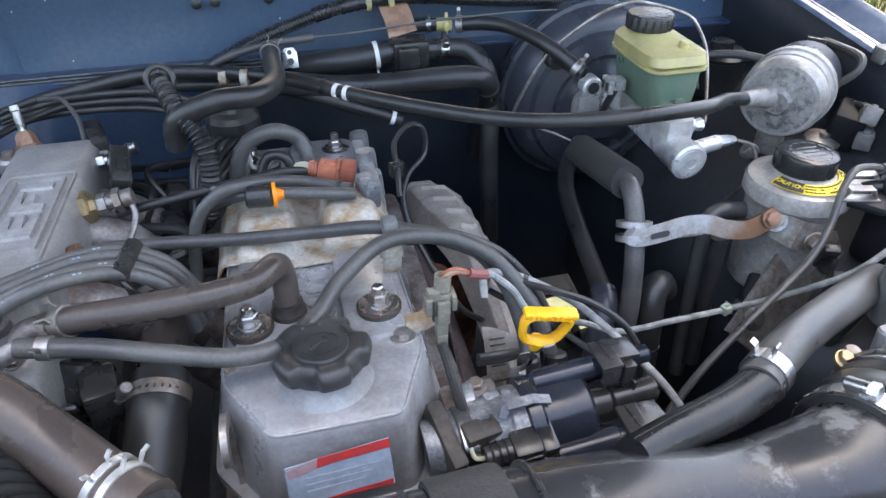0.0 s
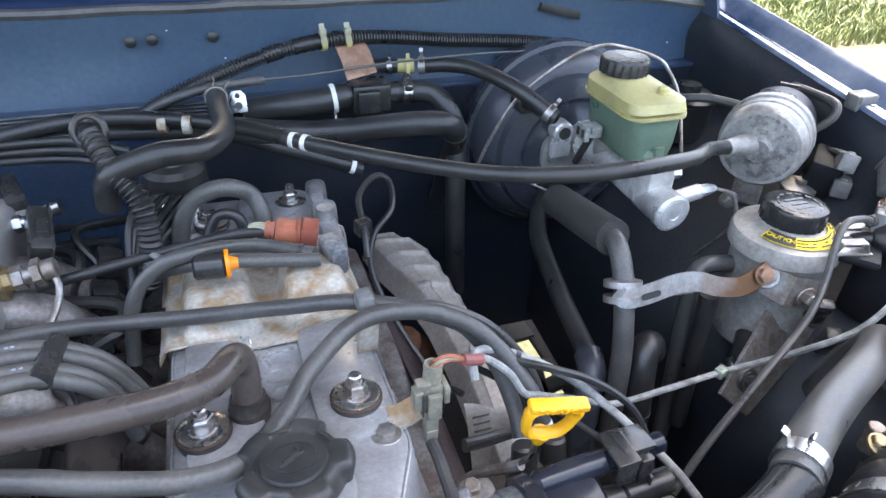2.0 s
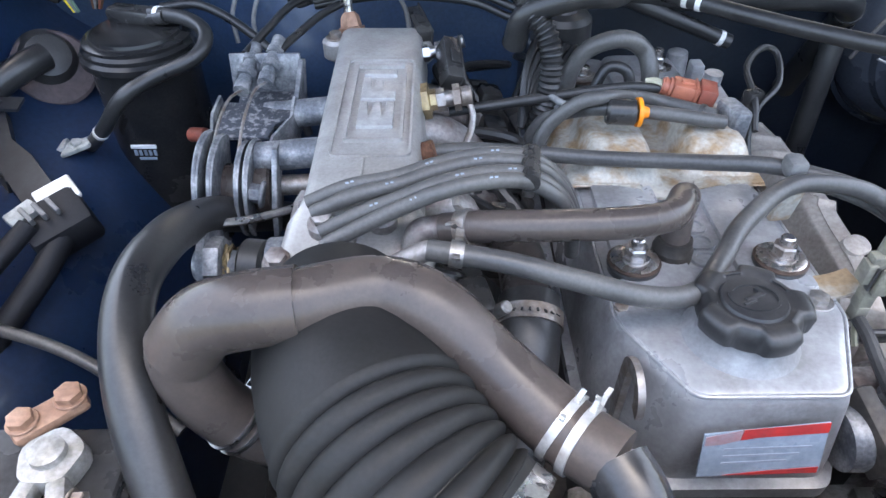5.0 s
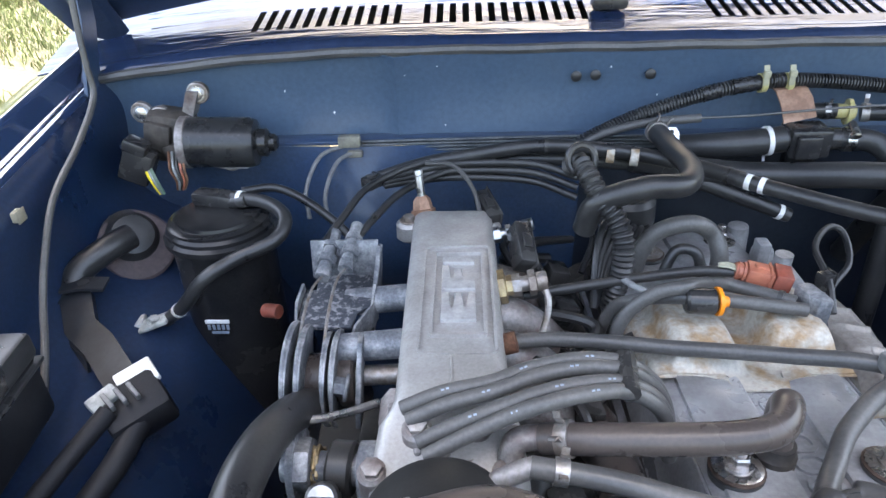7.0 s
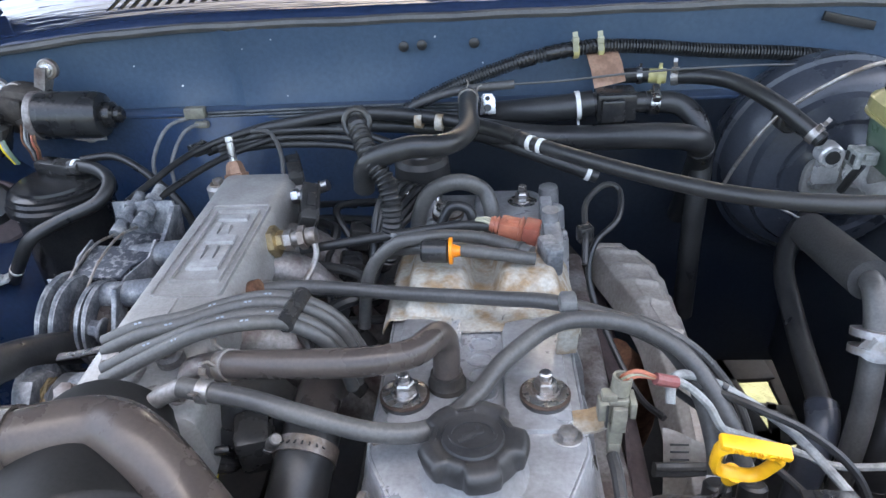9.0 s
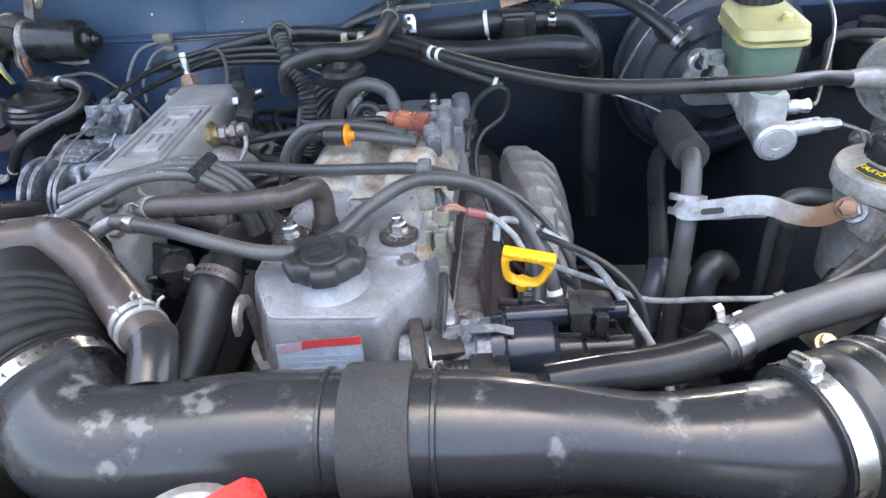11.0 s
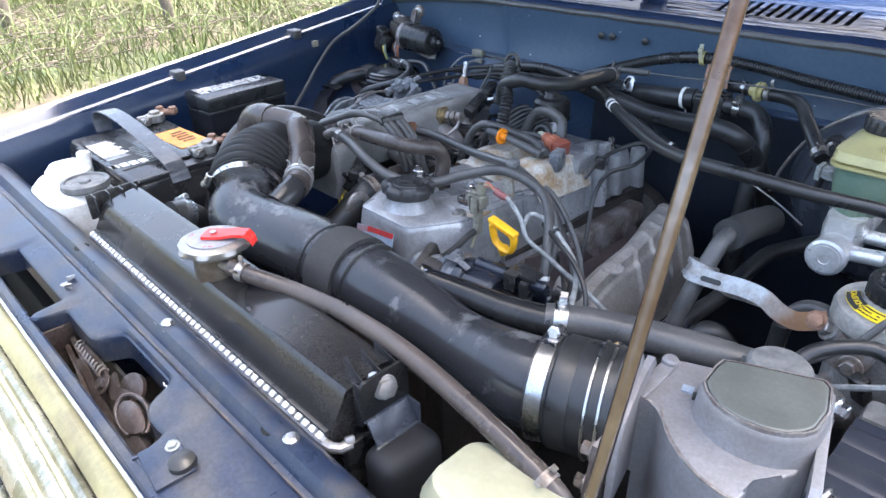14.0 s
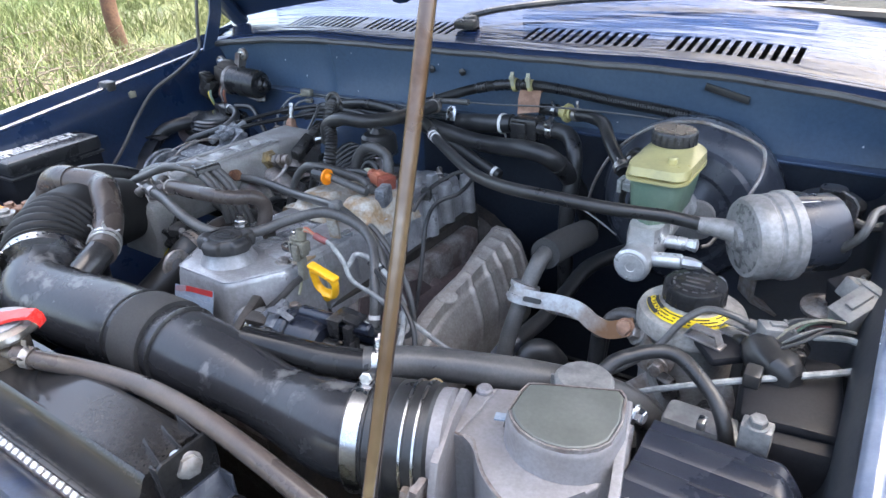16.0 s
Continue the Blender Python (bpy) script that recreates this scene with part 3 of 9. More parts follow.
part("rubber_seal", tube([(-0.68, 1.075, 1.305), (-0.35, 1.115, 1.308), (0, 1.125, 1.31), (0.35, 1.115, 1.308), (0.68, 1.075, 1.305)], 0.010, 8), RUBBER, wind)
cab = thing("cab", (0, 2.1, 0.5), "navy pickup cab with roof and doors", "vehicle cab", kind="structure")
part("roof", box((0, 2.15, 1.77), (1.32, 1.15, 0.05), 0.02), NAVY, cab)
part("dashboard", box((0, 1.42, 1.22), (1.3, 0.45, 0.12), 0.03), BLACK, cab)
for s in (-1, 1):
    part("door", box((s * 0.74, 2.0, 0.92), (0.06, 1.6, 0.84), 0.03), NAVY, cab)
part("rear_panel", box((0, 2.8, 1.1), (1.5, 0.05, 1.3), 0.02), NAVY, cab)

# inner wings and outer wings
for s, nm in ((-1, "left"), (1, "right")):
    wing = thing("wing_" + nm, (s * 0.72, 0.4, 0.5), "navy front wing with a folded inner lip and inner panel", "car wing", kind="structure")

    def lipx(y, s=s):
        return 0.649 + 0.006 * max(0, y - 0.5)

    def lipz(y):
        return 1.112 + 0.128 * y

    def inner(u, v, s=s):
        y = lerp(-0.10, 0.88, u)
        prof = [(0.0, 0.0), (-0.012, -0.03), (-0.016, -0.09), (-0.055, -0.12), (-0.17, -0.20), (-0.21, -0.30), (-0.21, -0.5)] if s > 0 else [(0.0, 0.0), (-0.012, -0.03), (-0.014, -0.10), (-0.045, -0.140), (-0.14, -0.198), (-0.20, -0.33), (-0.21, -0.5)]
        run_ = spline([(q[0], q[1], 0) for q in prof], 10)
        dx, dz, _ = run_[min(len(run_) - 1, round(v * (len(run_) - 1)))]
        hump = 0.5 + 0.5 * math.tanh((y - 0.30) / 0.08)
        deep = min(1, max(0, (-dz - 0.08) / 0.07))
        dx = dx * (1 - deep * 0.65 * (1 - hump))
        dz += 0.004 * noise.noise(Vector((y * 9, v * 5, s))) * deep
        return (s * (lipx(y) + dx), y, lipz(y) + dz)

    # the right-hand panel has its shade painted in
    part("inner_panel", grid(inner, 64, 60, 0.0012), NAVY_INNER if s < 0 else NAVY_SHADED, wing)

    def gutter(u, v, s=s):
        y = lerp(-0.10, 0.95, u)
        prof = [(0.0, 0.0), (0.003, 0.004), (0.010, 0.005), (0.016, 0.001), (0.024, 0.001), (0.030, 0.009), (0.037, 0.018), (0.043, 0.0218), (0.048, 0.0205), (0.062, 0.011), (0.098, -0.012), (0.14, -0.03), (0.165, -0.05), (0.17, -0.12), (0.17, -0.55)]
        k = v * (len(prof) - 1)
        i = min(int(k), len(prof) - 2)
        f = k - i
        return (s * (lipx(y) + lerp(prof[i][0], prof[i + 1][0], f)), y, lipz(y) + lerp(prof[i][1], prof[i + 1][1], f))

    part("outer_panel", grid(gutter, 40, 52, 0.0012), WING_PAINT if s < 0 else WING_SHEEN, wing)
    for yb in (0.34, 0.60) if s < 0 else (0.585,):
        yy = yb
        x0, z0 = s * (lipx(yy) + 0.010), lipz(yy) + 0.002
        part("rubber_stop", join(box((x0, yy, z0 + 0.006), (0.026, 0.022, 0.011), 0.003), box((x0 - s * 0.010, yy, z0 + 0.002), (0.009, 0.018, 0.018), 0.003)), RUBBER_GREY if s < 0 else PLASTIC_GREY, wing, "grey rubber bonnet stop")

wip = thing("windscreen_wiper", (-0.04, 0.97, 1.28), "black windscreen wiper arm with pivot on the cowl", "wiper")
part("pivot_cover", lathe([(0.016, 0), (0.016, 0.014), (0.012, 0.02), (0, 0.022)], (-0.044, 0.955, 1.282), (0, -0.2, 1), 18), PLASTIC, wip)
part("nozzle", box((-0.044, 0.938, 1.288), (0.044, 0.022, 0.016), 0.006, (10, 0, 0)), PLASTIC, wip)
part("arm", tube([(-0.044, 0.955, 1.300), (0.02, 0.985, 1.312), (0.16, 1.03, 1.325), (0.36, 1.075, 1.332)], 0.006, 8), PLASTIC, wip)
part("blade", box((0.25, 1.075, 1.330), (0.5, 0.010, 0.012), 0.002, (0, 0, 3)), RUBBER, wip)

# bonnet, propped open above
hood = thing("bonnet", (0, 0.9, 1.3), "raised navy bonnet seen from below, propped open", "bonnet", kind="structure")


def hood_at(u, v, off=0.0):
    x = lerp(-0.73, 0.73, u)
    s = v * 1.18
    a = radians(50)
    edge = (2 * u - 1) ** 2
    bow = 0.03 * (1 - edge)
    return (x, 0.957 - s * math.cos(a) + (bow + off) * math.sin(a) + 0.02 * edge ** 3 * (v < 0.02), 1.345 - (0.027 + 0.060 * edge) * min(1, max(0, (0.55 - u) / 0.2)) * max(0, 1 - v * 2.5) - (0.03 * edge ** 4 * max(0, 1 - v * 12) if u > 0.5 else 0) + s * math.sin(a) + (bow + off) * math.cos(a))


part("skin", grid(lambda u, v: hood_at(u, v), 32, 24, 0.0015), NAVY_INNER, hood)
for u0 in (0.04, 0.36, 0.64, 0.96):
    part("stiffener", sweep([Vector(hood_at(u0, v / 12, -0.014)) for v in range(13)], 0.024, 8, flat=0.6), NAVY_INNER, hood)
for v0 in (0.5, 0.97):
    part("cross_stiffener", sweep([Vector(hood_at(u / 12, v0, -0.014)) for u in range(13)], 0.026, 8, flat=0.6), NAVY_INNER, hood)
for s in (-1, 1):
    part("hinge", join(strap([(s * 0.652, 0.83, 1.15), (s * 0.652, 0.845, 1.22), (s * 0.654, 0.88, 1.29), (s * 0.655, 0.90, 1.40)], (0, 1, 0.2), 0.03, 0.004),
                       box((s * 0.655, 0.915, 1.36), (0.012, 0.04, 0.08), 0.003)), NAVY_DUSTY, hood)

# front cross member above the radiator, with its lock and the grille
front = thing("radiator_support", (0, -0.02, 0.7), "worn navy upper cross member in front of the radiator", "cross member", kind="structure")


def step(x, a, b, w=0.0025):
    return 0.5 * (math.tanh((x - a) / w) - math.tanh((x - b) / w))


def rail_bow(x):
    return 0.006 * math.sin((x + 0.6) * 2.4)


def opening(x):
    """Where the pressed top ends: it steps back for the lock and for the slot beside it."""
    y = -0.0835
    y += 0.0335 * step(x, -0.113, 0.141) + 0.026 * step(x, -0.030, 0.087, 0.006) - 0.006 * step(x, 0.098, 0.141, 0.008)
    return y + 0.037 * step(x, -0.300, -0.127)


RAIL = [(0.0235, 1.03), (0.0235, 1.081), (0.016, 1.0905), (0.008, 1.0932), (0.0005, 1.0936), (-0.0035, 1.0885), (-0.007, 1.0838), (-0.0135, 1.0828), (-0.0175, 1.0872), (-0.021, 1.0876)]


def rail_top(u, v):
    x = lerp(-0.62, 0.62, u)
    end = min(opening(x), -0.0225)
    prof = RAIL + [(lerp(-0.021, end, 0.5), 1.0850), (end + 0.002, 1.0832), (end, 1.0815), (end + 0.0004, 1.072), (end + 0.001, 1.055)]
    k = v * (len(prof) - 1)
    i = min(int(k), len(prof) - 2)
    return (x, lerp(prof[i][0], prof[i + 1][0], k - i), lerp(prof[i][1], prof[i + 1][1], k - i) + rail_bow(x))


def rail_nose(u, v):
    x = lerp(-0.62, 0.62, u)
    prof = [(-0.0825, 1.052), (-0.0815, 1.0805), (-0.0835, 1.0828), (-0.0885, 1.0822), (-0.0905, 1.079), (-0.0915, 1.05)]
    k = v * (len(prof) - 1)
    i = min(int(k), len(prof) - 2)
    return (x, lerp(prof[i][0], prof[i + 1][0], k - i), lerp(prof[i][1], prof[i + 1][1], k - i) + rail_bow(x))


part("upper_rail", grid(rail_top, 248, 28, 0.0015), NAVY_WORN, front)
part("nose_flange", grid(rail_nose, 60, 10, 0.001), NAVY_WORN, front)
GRIME = surface("brown_road_grime", (0.085, 0.07, 0.06), 0.5, 0.0, (0.02, 0.022, 0.03), 0.45, 30, 200, 0.3, 0.3)
part("grime", grid(lambda u, v: (lerp(-0.61, 0.61, u), lerp(-0.0072, -0.0140, v) + 0.0006 * math.sin(37 * u), 1.0842 + rail_bow(lerp(-0.61, 0.61, u))), 60, 2, 0.0004), GRIME, front, "brown dirt lying in the pressed groove")
PRIMER = surface("chipped_bare_primer", (0.33, 0.34, 0.37), 0.5, 0.2, (0.2, 0.2, 0.22), 0.4, 90, 300, 0.2, 0.1)
rnd = random.Random(41)
for cx, cy, n_, w_ in ((0.108, -0.033, 14, 0.030), (0.215, -0.026, 12, 0.028), (0.02, 0.002, 9, 0.05), (-0.09, -0.030, 6, 0.02), (0.16, 0.006, 7, 0.05)):
    chips = []
    for k in range(n_):
        x = cx + rnd.uniform(-w_, w_)
        chips.append(box((x, cy + rnd.uniform(-0.003, 0.003), (1.0936 if cy > 0 else 1.0857) + rail_bow(x)), (rnd.uniform(0.0015, 0.007), rnd.uniform(0.0005, 0.0012), 0.0008), 0, (0, 0, rnd.uniform(-14, 14))))
    part("paint_chips", join(*chips), PRIMER, front, "pale chipped paint")
part("lower_apron", box((0, -0.03, 0.78), (1.24, 0.02, 0.40), 0.004), WHEEL_DARK, front)
hole = part("hole", lathe([(0.0085, 0), (0.0085, 0.0008), (0, 0.0008)], (0.200, 0.004, 1.0984), (0, 0, 1), 18), HOLE, front)
twin(hole, "hole", Matrix.Translation((-0.42, 0, 0.0)))
cap_bolt = part("pin", lathe([(0.0065, 0), (0.0065, 0.002), (0.004, 0.004), (0, 0.0045)], (0.223, 0.007, 1.100), (0, 0, 1), 12), STEEL, front)
twin(cap_bolt, "pin", Matrix.Translation((-0.215, 0.0, 0.0)))

rc_ = thing("rail_clip", (-0.155, -0.032, 1.085), "small plated clip standing on the front rail", "clip")
part("clip", join(box((-0.155, -0.032, 1.0905), (0.020, 0.013, 0.003), 0.001, (0, 0, 20)), strap([(-0.162, -0.029, 1.091), (-0.163, -0.028, 1.097), (-0.158, -0.028, 1.099)], (0, 1, 0), 0.008, 0.0015), strap([(-0.150, -0.035, 1.091), (-0.147, -0.036, 1.097)], (0.3, 1, 0), 0.007, 0.0015)), STRAP_STEEL, rc_)


grille = thing("grille", (0, -0.1, 0.8), "plated and pale plastic grille frame at the nose", "grille", kind="structure")


def nose(y0, z0, y1, z1):
    return grid(lambda u, v: (lerp(-0.62, 0.62, u), lerp(y0, y1, v) - 0.02 * (2 * u - 1) ** 2, lerp(z0, z1, v) + 0.006 * math.sin(math.pi * v)), 40, 5, 0.003)


part("chrome_edge", sweep([(lerp(-0.62, 0.62, u / 20), -0.0935, 1.0785 + rail_bow(lerp(-0.62, 0.62, u / 20))) for u in range(21)], 0.0022, 8), CHROME, grille)
part("pale_strip", nose(-0.0945, 1.077, -0.111, 1.070), PALE_TRIM, grille, "faded olive strip with a weathered face")
part("dark_groove", nose(-0.108, 1.060, -0.119, 1.056), BLACK, grille)
for y0, z0, y1, z1, m_ in ((-0.116, 1.067, -0.125, 1.063, PLATED), (-0.1255, 1.061, -0.128, 1.0605, PALE_TRIM), (-0.1285, 1.062, -0.141, 1.054, PLATED), (-0.1415, 1.051, -0.1435, 1.050, PALE_TRIM), (-0.144, 1.052, -0.158, 1.040, PLATED)):
    part("top_bar", nose(y0, z0, y1, z1), m_, grille)
part("upper_slat", nose(-0.162, 1.020, -0.185, 1.008), PLATED, grille)
part("face", box((0, -0.15, 0.87), (1.2, 0.03, 0.22), 0.01), PLASTIC_GREY, grille)

# chassis below the engine; dark sheets and bars are added to hide bright ground
under = thing("chassis", (0, 0.4, 0.4), "dark chassis rails and cross member below the engine", "chassis", kind="structure")
for s in (-1, 1):
    part("rail", box((s * 0.36, 0.88, 0.58), (0.07, 2.0, 0.14), 0.01), WHEEL_DARK, under)
part("cross_beam", box((0, 0.32, 0.55), (0.66, 0.14, 0.1), 0.01), WHEEL_DARK, under)
part("dark_sheet", box((-0.145, 0.44, 0.62), (1.03, 1.02, 0.012), 0.004), WHEEL_DARK, under)
part("dark_sheet", box((0.52, 0.35, 0.62), (0.30, 0.82, 0.012), 0.004), WHEEL_DARK, under)
part("dark_sheet", box((0.575, 0.90, 0.62), (0.20, 0.30, 0.012), 0.004), WHEEL_DARK, under)
# added dark bars leave only small openings onto the sunlit ground
for x0, y0, w, d, r in ((0.4225, 0.775, 0.125, 0.03, 11), (0.4225, 0.84, 0.125, 0.022, -9), (0.42, 0.98, 0.12, 0.16, 4), (0.4125, 0.87, 0.024, 0.22, 8), (0.447, 0.80, 0.016, 0.10, -14), (0.39, 0.805, 0.022, 0.06, 20), (0.55, 1.25, 0.40, 0.4, 0)):
    part("gap_bar", box((x0, y0, 0.625), (w, d, 0.01), 0.002, (0, 0, r)), WHEEL_DARK, under)
part("tunnel", box((-0.14, 1.4, 0.62), (1.0, 0.9, 0.02), 0.004), WHEEL_DARK, under)
for s in (-1, 1):
    part("tyre", lathe([(0.2, -0.1), (0.33, -0.1), (0.36, -0.07), (0.36, 0.07), (0.33, 0.1), (0.2, 0.1)], (s * 0.74, 0.42, 0.36), (1, 0, 0), 28), RUBBER, under)

# ---- engine ----
def top_z(y):
    return 1.1145 - 0.077 * (y - 0.282)


block = thing("engine_block", (0, 0.5, 0.65), "greasy dark cast-iron engine block and cylinder head", "engine block")
part("head", loft([[(x, y, z + dz) for x, y in ((-0.082, 0.29), (0.088, 0.29), (0.088, 0.75), (-0.082, 0.75))] for z, dz in ((0.93, 0), (1.032, 0))]), GREASE, block)
part("crankcase", box((0.0, 0.5, 0.80), (0.24, 0.48, 0.27), 0.015), GREASE, block)
part("timing_cover", box((0.0, 0.275, 0.86), (0.2, 0.03, 0.30), 0.01), ALU_DULL, block)
part("bell_housing", lathe([(0.12, 0), (0.16, 0.05), (0.16, 0.08)], (0, 0.74, 0.85), (0, 1, 0), 24), GREASE, block)
part("exhaust_port_wall", box((0.10, 0.5, 0.985), (0.03, 0.42, 0.07), 0.008), ALU_DULL, block)

cover = thing("valve_cover", (0, 0.5, 1.03), "grey painted cast valve cover with stained top", "valve cover")


def cover_ring(inset, z, slope=1.0, front=0.0):
    w0, w1, f = 0.083 - inset, 0.079 - inset, 0.272 + inset * 0.9 + front
    xy = [(-0.046 + inset * 0.5, f), (0.05 - inset * 0.5, f), (w0, f + 0.062), (w0, 0.60), (w1, 0.755 - inset), (-w1, 0.755 - inset), (-w0, 0.60), (-w0, f + 0.058)]
    out = []
    for i, p in enumerate(xy):
        p, a, b = Vector(p), Vector(xy[i - 1]), Vector(xy[(i + 1) % len(xy)])
        r = 0.0075
        p0, p1 = p + (a - p).normalized() * r, p + (b - p).normalized() * r
        for k in range(5):
            u = k / 4
            out.append(p0.lerp(p, u).lerp(p.lerp(p1, u), u))
    xy = [(q.x, q.y) for q in out]
    return [(x, y, z - 0.077 * slope * (y - 0.282)) for x, y in xy]


bm = loft([cover_ring(-0.006, 1.030), cover_ring(-0.006, 1.040), cover_ring(0.001, 1.042), cover_ring(0.002, 1.058), cover_ring(0.009, 1.104), cover_ring(0.0105, 1.109), cover_ring(0.0135, 1.1128), cover_ring(0.018, 1.1145)])
part("cover_body", bm, ALU_COVER, cover, angle=24)
bead = cover_ring(0.0118, 1.1118)
part("edge_bead", sweep([Vector(p) for p in bead[30:] + bead[:20]], 0.0013, 8), ALU_COVER, cover, "thin raised bead along the casting edge")
part("gasket", loft([cover_ring(-0.0045, 1.0245), cover_ring(-0.0045, 1.0302)]), RUBBER, cover, "black rubber gasket")
# raised pads either side of the lettered channel
for xs_, xe_ in ((-0.062, -0.014), (0.018, 0.063)):
    cx, w = (xs_ + xe_) / 2, xe_ - xs_
    part("raised_pad", prism([(cx + a, b) for a, b in rounded(w, 0.135, 0.01, 3)], (0, 0.425, top_z(0.425) - 0.002), (1, 0, 0), (0, 1, -0.077), 0.0062, 0.0018), ALU_COVER, cover)
part("rear_hump", prism(rounded(0.075, 0.085, 0.018, 4), (0.03, 0.695, top_z(0.695) - 0.003), (1, 0, 0), (0, 1, -0.077), 0.012, 0.005), ALU_COVER, cover)
part("rear_shelf", prism(rounded(0.07, 0.10, 0.012, 3), (-0.035, 0.69, top_z(0.69) - 0.003), (1, 0, 0), (0, 1, -0.077), 0.006, 0.003), ALU_COVER, cover)
# worn cast characters in the channel, no longer legible
for i in range(5):
    y = 0.378 + i * 0.019
    part("cast_mark", lathe([(0.0085, -0.001), (0.0085, 0.0022), (0.006, 0.0022), (0.006, -0.001)], (0.002, y, top_z(y)), (0, 0.077, 1), 16, wob=lambda a, k: 1.0 + 0.35 * abs(math.cos(a))), ALU_COVER, cover)
part("filler_neck", lathe([(0.036, -0.006), (0.033, 0.002), (0.029, 0.008), (0.0275, 0.015), (0.0, 0.015)], (-0.002, 0.326, top_z(0.326)), (0, 0.077, 1), 28), ALU_COVER, cover)
part("corner_screw", bolt((-0.066, 0.352, 1.106), (0, 0.07, 1), 0.0045, 0.004, 1.6), STEEL_DULL, cover)


def stud(x, y, tall=0.024, rusty=False):
    b = Vector((x, y, top_z(y) + 0.0022))
    up = Vector((0, 0.077, 1)).normalized()
    part("grommet", lathe([(0.0165, -0.002), (0.0175, 0.003), (0.016, 0.0055), (0.010, 0.006)], b, up, 24), RUBBER, cover)
    part("washer", lathe([(0.0155, 0.0055), (0.016, 0.0075), (0.0135, 0.0088), (0.009, 0.009), (0, 0.009)], b, up, 24), STEEL_DULL if rusty else NUT_STEEL, cover)
    part("rust_rim", lathe([(0.0172, 0.0045), (0.0176, 0.006), (0.0158, 0.0068)], b, up, 24), RIM_DARK, cover)
    part("nut", join(lathe([(0.0098, 0.009), (0.0098, 0.0105)], b, up, 16), lathe([(0.0078, 0.0105), (0.0078, 0.0165), (0.0068, 0.0178), (0.0048, 0.018)], b, up, 6), lathe([(0.0046, 0.016), (0.0046, tall - 0.001), (0.0036, tall), (0, tall)], b, up, 12)), NUT_STEEL, cover)


stud(-0.051, 0.388)
stud(0.046, 0.389)
stud(0.046, 0.703, 0.026)
stud(-0.035, 0.68, 0.016, True)

for yy, h in ((0.628, 0.0), (0.672, 0.004), (0.735, -0.004)):
    part("side_boss", lathe([(0.012, 0.0), (0.0115, 0.055), (0.0105, 0.062), (0.006, 0.064), (0, 0.064)], (0.080, yy, 1.034 + h), (-0.05, 0, 1), 18), ALU_COVER, cover)
for yy in (0.40, 0.46, 0.53, 0.60):
    part("side_rib", loft([[(0.074, yy - 0.004, z), (0.074 + w, yy - 0.003, z), (0.074 + w, yy + 0.003, z), (0.074, yy + 0.004, z)] for z, w in ((1.042, 0.012), (1.07, 0.009), (1.098, 0.001))]), ALU_COVER, cover)

# sticker on the front face
fx, fu = Vector((1, 0, 0)), Vector((0, 0.30, 1)).normalized()
fo = Vector((-0.001, 0.2680, 1.0855))
fnorm = fx.cross(fu)
st = part("sticker", prism([(-0.034, -0.020), (0.034, -0.017), (0.033, 0.018), (-0.034, 0.010)], fo, fx, fu, 0.0012), PALE_LABEL, cover, "faded silver and red peeling sticker")
fo2 = fo + fnorm * 0.0013
part("stripe", prism([(-0.013, 0.0135), (0.033, 0.0182), (0.033, 0.0115), (-0.005, 0.0082), (-0.014, 0.0065)], fo2, fx, fu, 0.0004), RED_LABEL, st, "red flash across the sticker")
part("stripe", prism([(-0.0135, 0.0135), (-0.0145, 0.0065), (-0.024, 0.0035), (-0.033, 0.0025), (-0.033, 0.0085)], fo2, fx, fu, 0.0004), surface("bleached_red_label", (0.3, 0.17, 0.18), 0.4, 0.0, (0.24, 0.2, 0.22), 0.5, 120, 300, 0.15, 0.05), st, "bleached end of the red flash")
part("stripe", prism([(-0.020, -0.0188), (0.033, -0.0172), (0.033, -0.0130), (0.006, -0.0155)], fo2, fx, fu, 0.0004), RED_LABEL, st)
for i in range(3):
    part("print_bar", prism([(-0.022, -0.001 - i * 0.005), (0.026 - i * 0.006, 0.001 - i * 0.005), (0.026 - i * 0.006, 0.0025 - i * 0.005), (-0.022, 0.0005 - i * 0.005)], fo2, fx, fu, 0.0003), GREY_INK, st)

# oil filler cap
cap = thing("oil_filler_cap", (-0.002, 0.326, top_z(0.326) + 0.014), "black ribbed plastic oil filler cap with scalloped grips", "oil cap")
cb = Vector((-0.002, 0.3265, top_z(0.326) + 0.0145))
cup = Vector((0, 0.077, 1)).normalized()


def grips(a, k):
    c = math.cos(5 * a + 0.5)
    return 1.0 + (0.0, 0.05, 0.11, 0.11, 0.09, 0.05, 0.0, 0.0, 0.0, 0.0, 0.0)[k] * math.tanh(5 * c + 1.2)


part("grip", lathe([(0.0275, 0.0), (0.0305, 0.002), (0.0305, 0.011), (0.0288, 0.0150), (0.0265, 0.0164), (0.0228, 0.0166), (0.0218, 0.0152), (0.0190, 0.0150), (0.0180, 0.0166), (0.0, 0.0170)], cb, cup, 120, grips), CAP_PLASTIC, cap, angle=50)
part("oil_can_mark", join(lathe([(0.013, 0.016), (0.013, 0.0178), (0.0112, 0.0178), (0.0112, 0.016)], cb, cup, 28, lambda a, k: 1 + 0.12 * math.cos(2 * a)), box(cb + cup * 0.0172, (0.013, 0.0035, 0.0024), 0.0008, (0, 0, 25)), box(cb + cup * 0.0172 + Vector((0.004, 0.004, 0)), (0.003, 0.007, 0.0024), 0.0006, (0, 0, 25)), box(cb + cup * 0.0172 + Vector((-0.004, -0.004, 0)), (0.009, 0.0025, 0.0024), 0.0006, (0, 0, 25))), CAP_PLASTIC, cap)
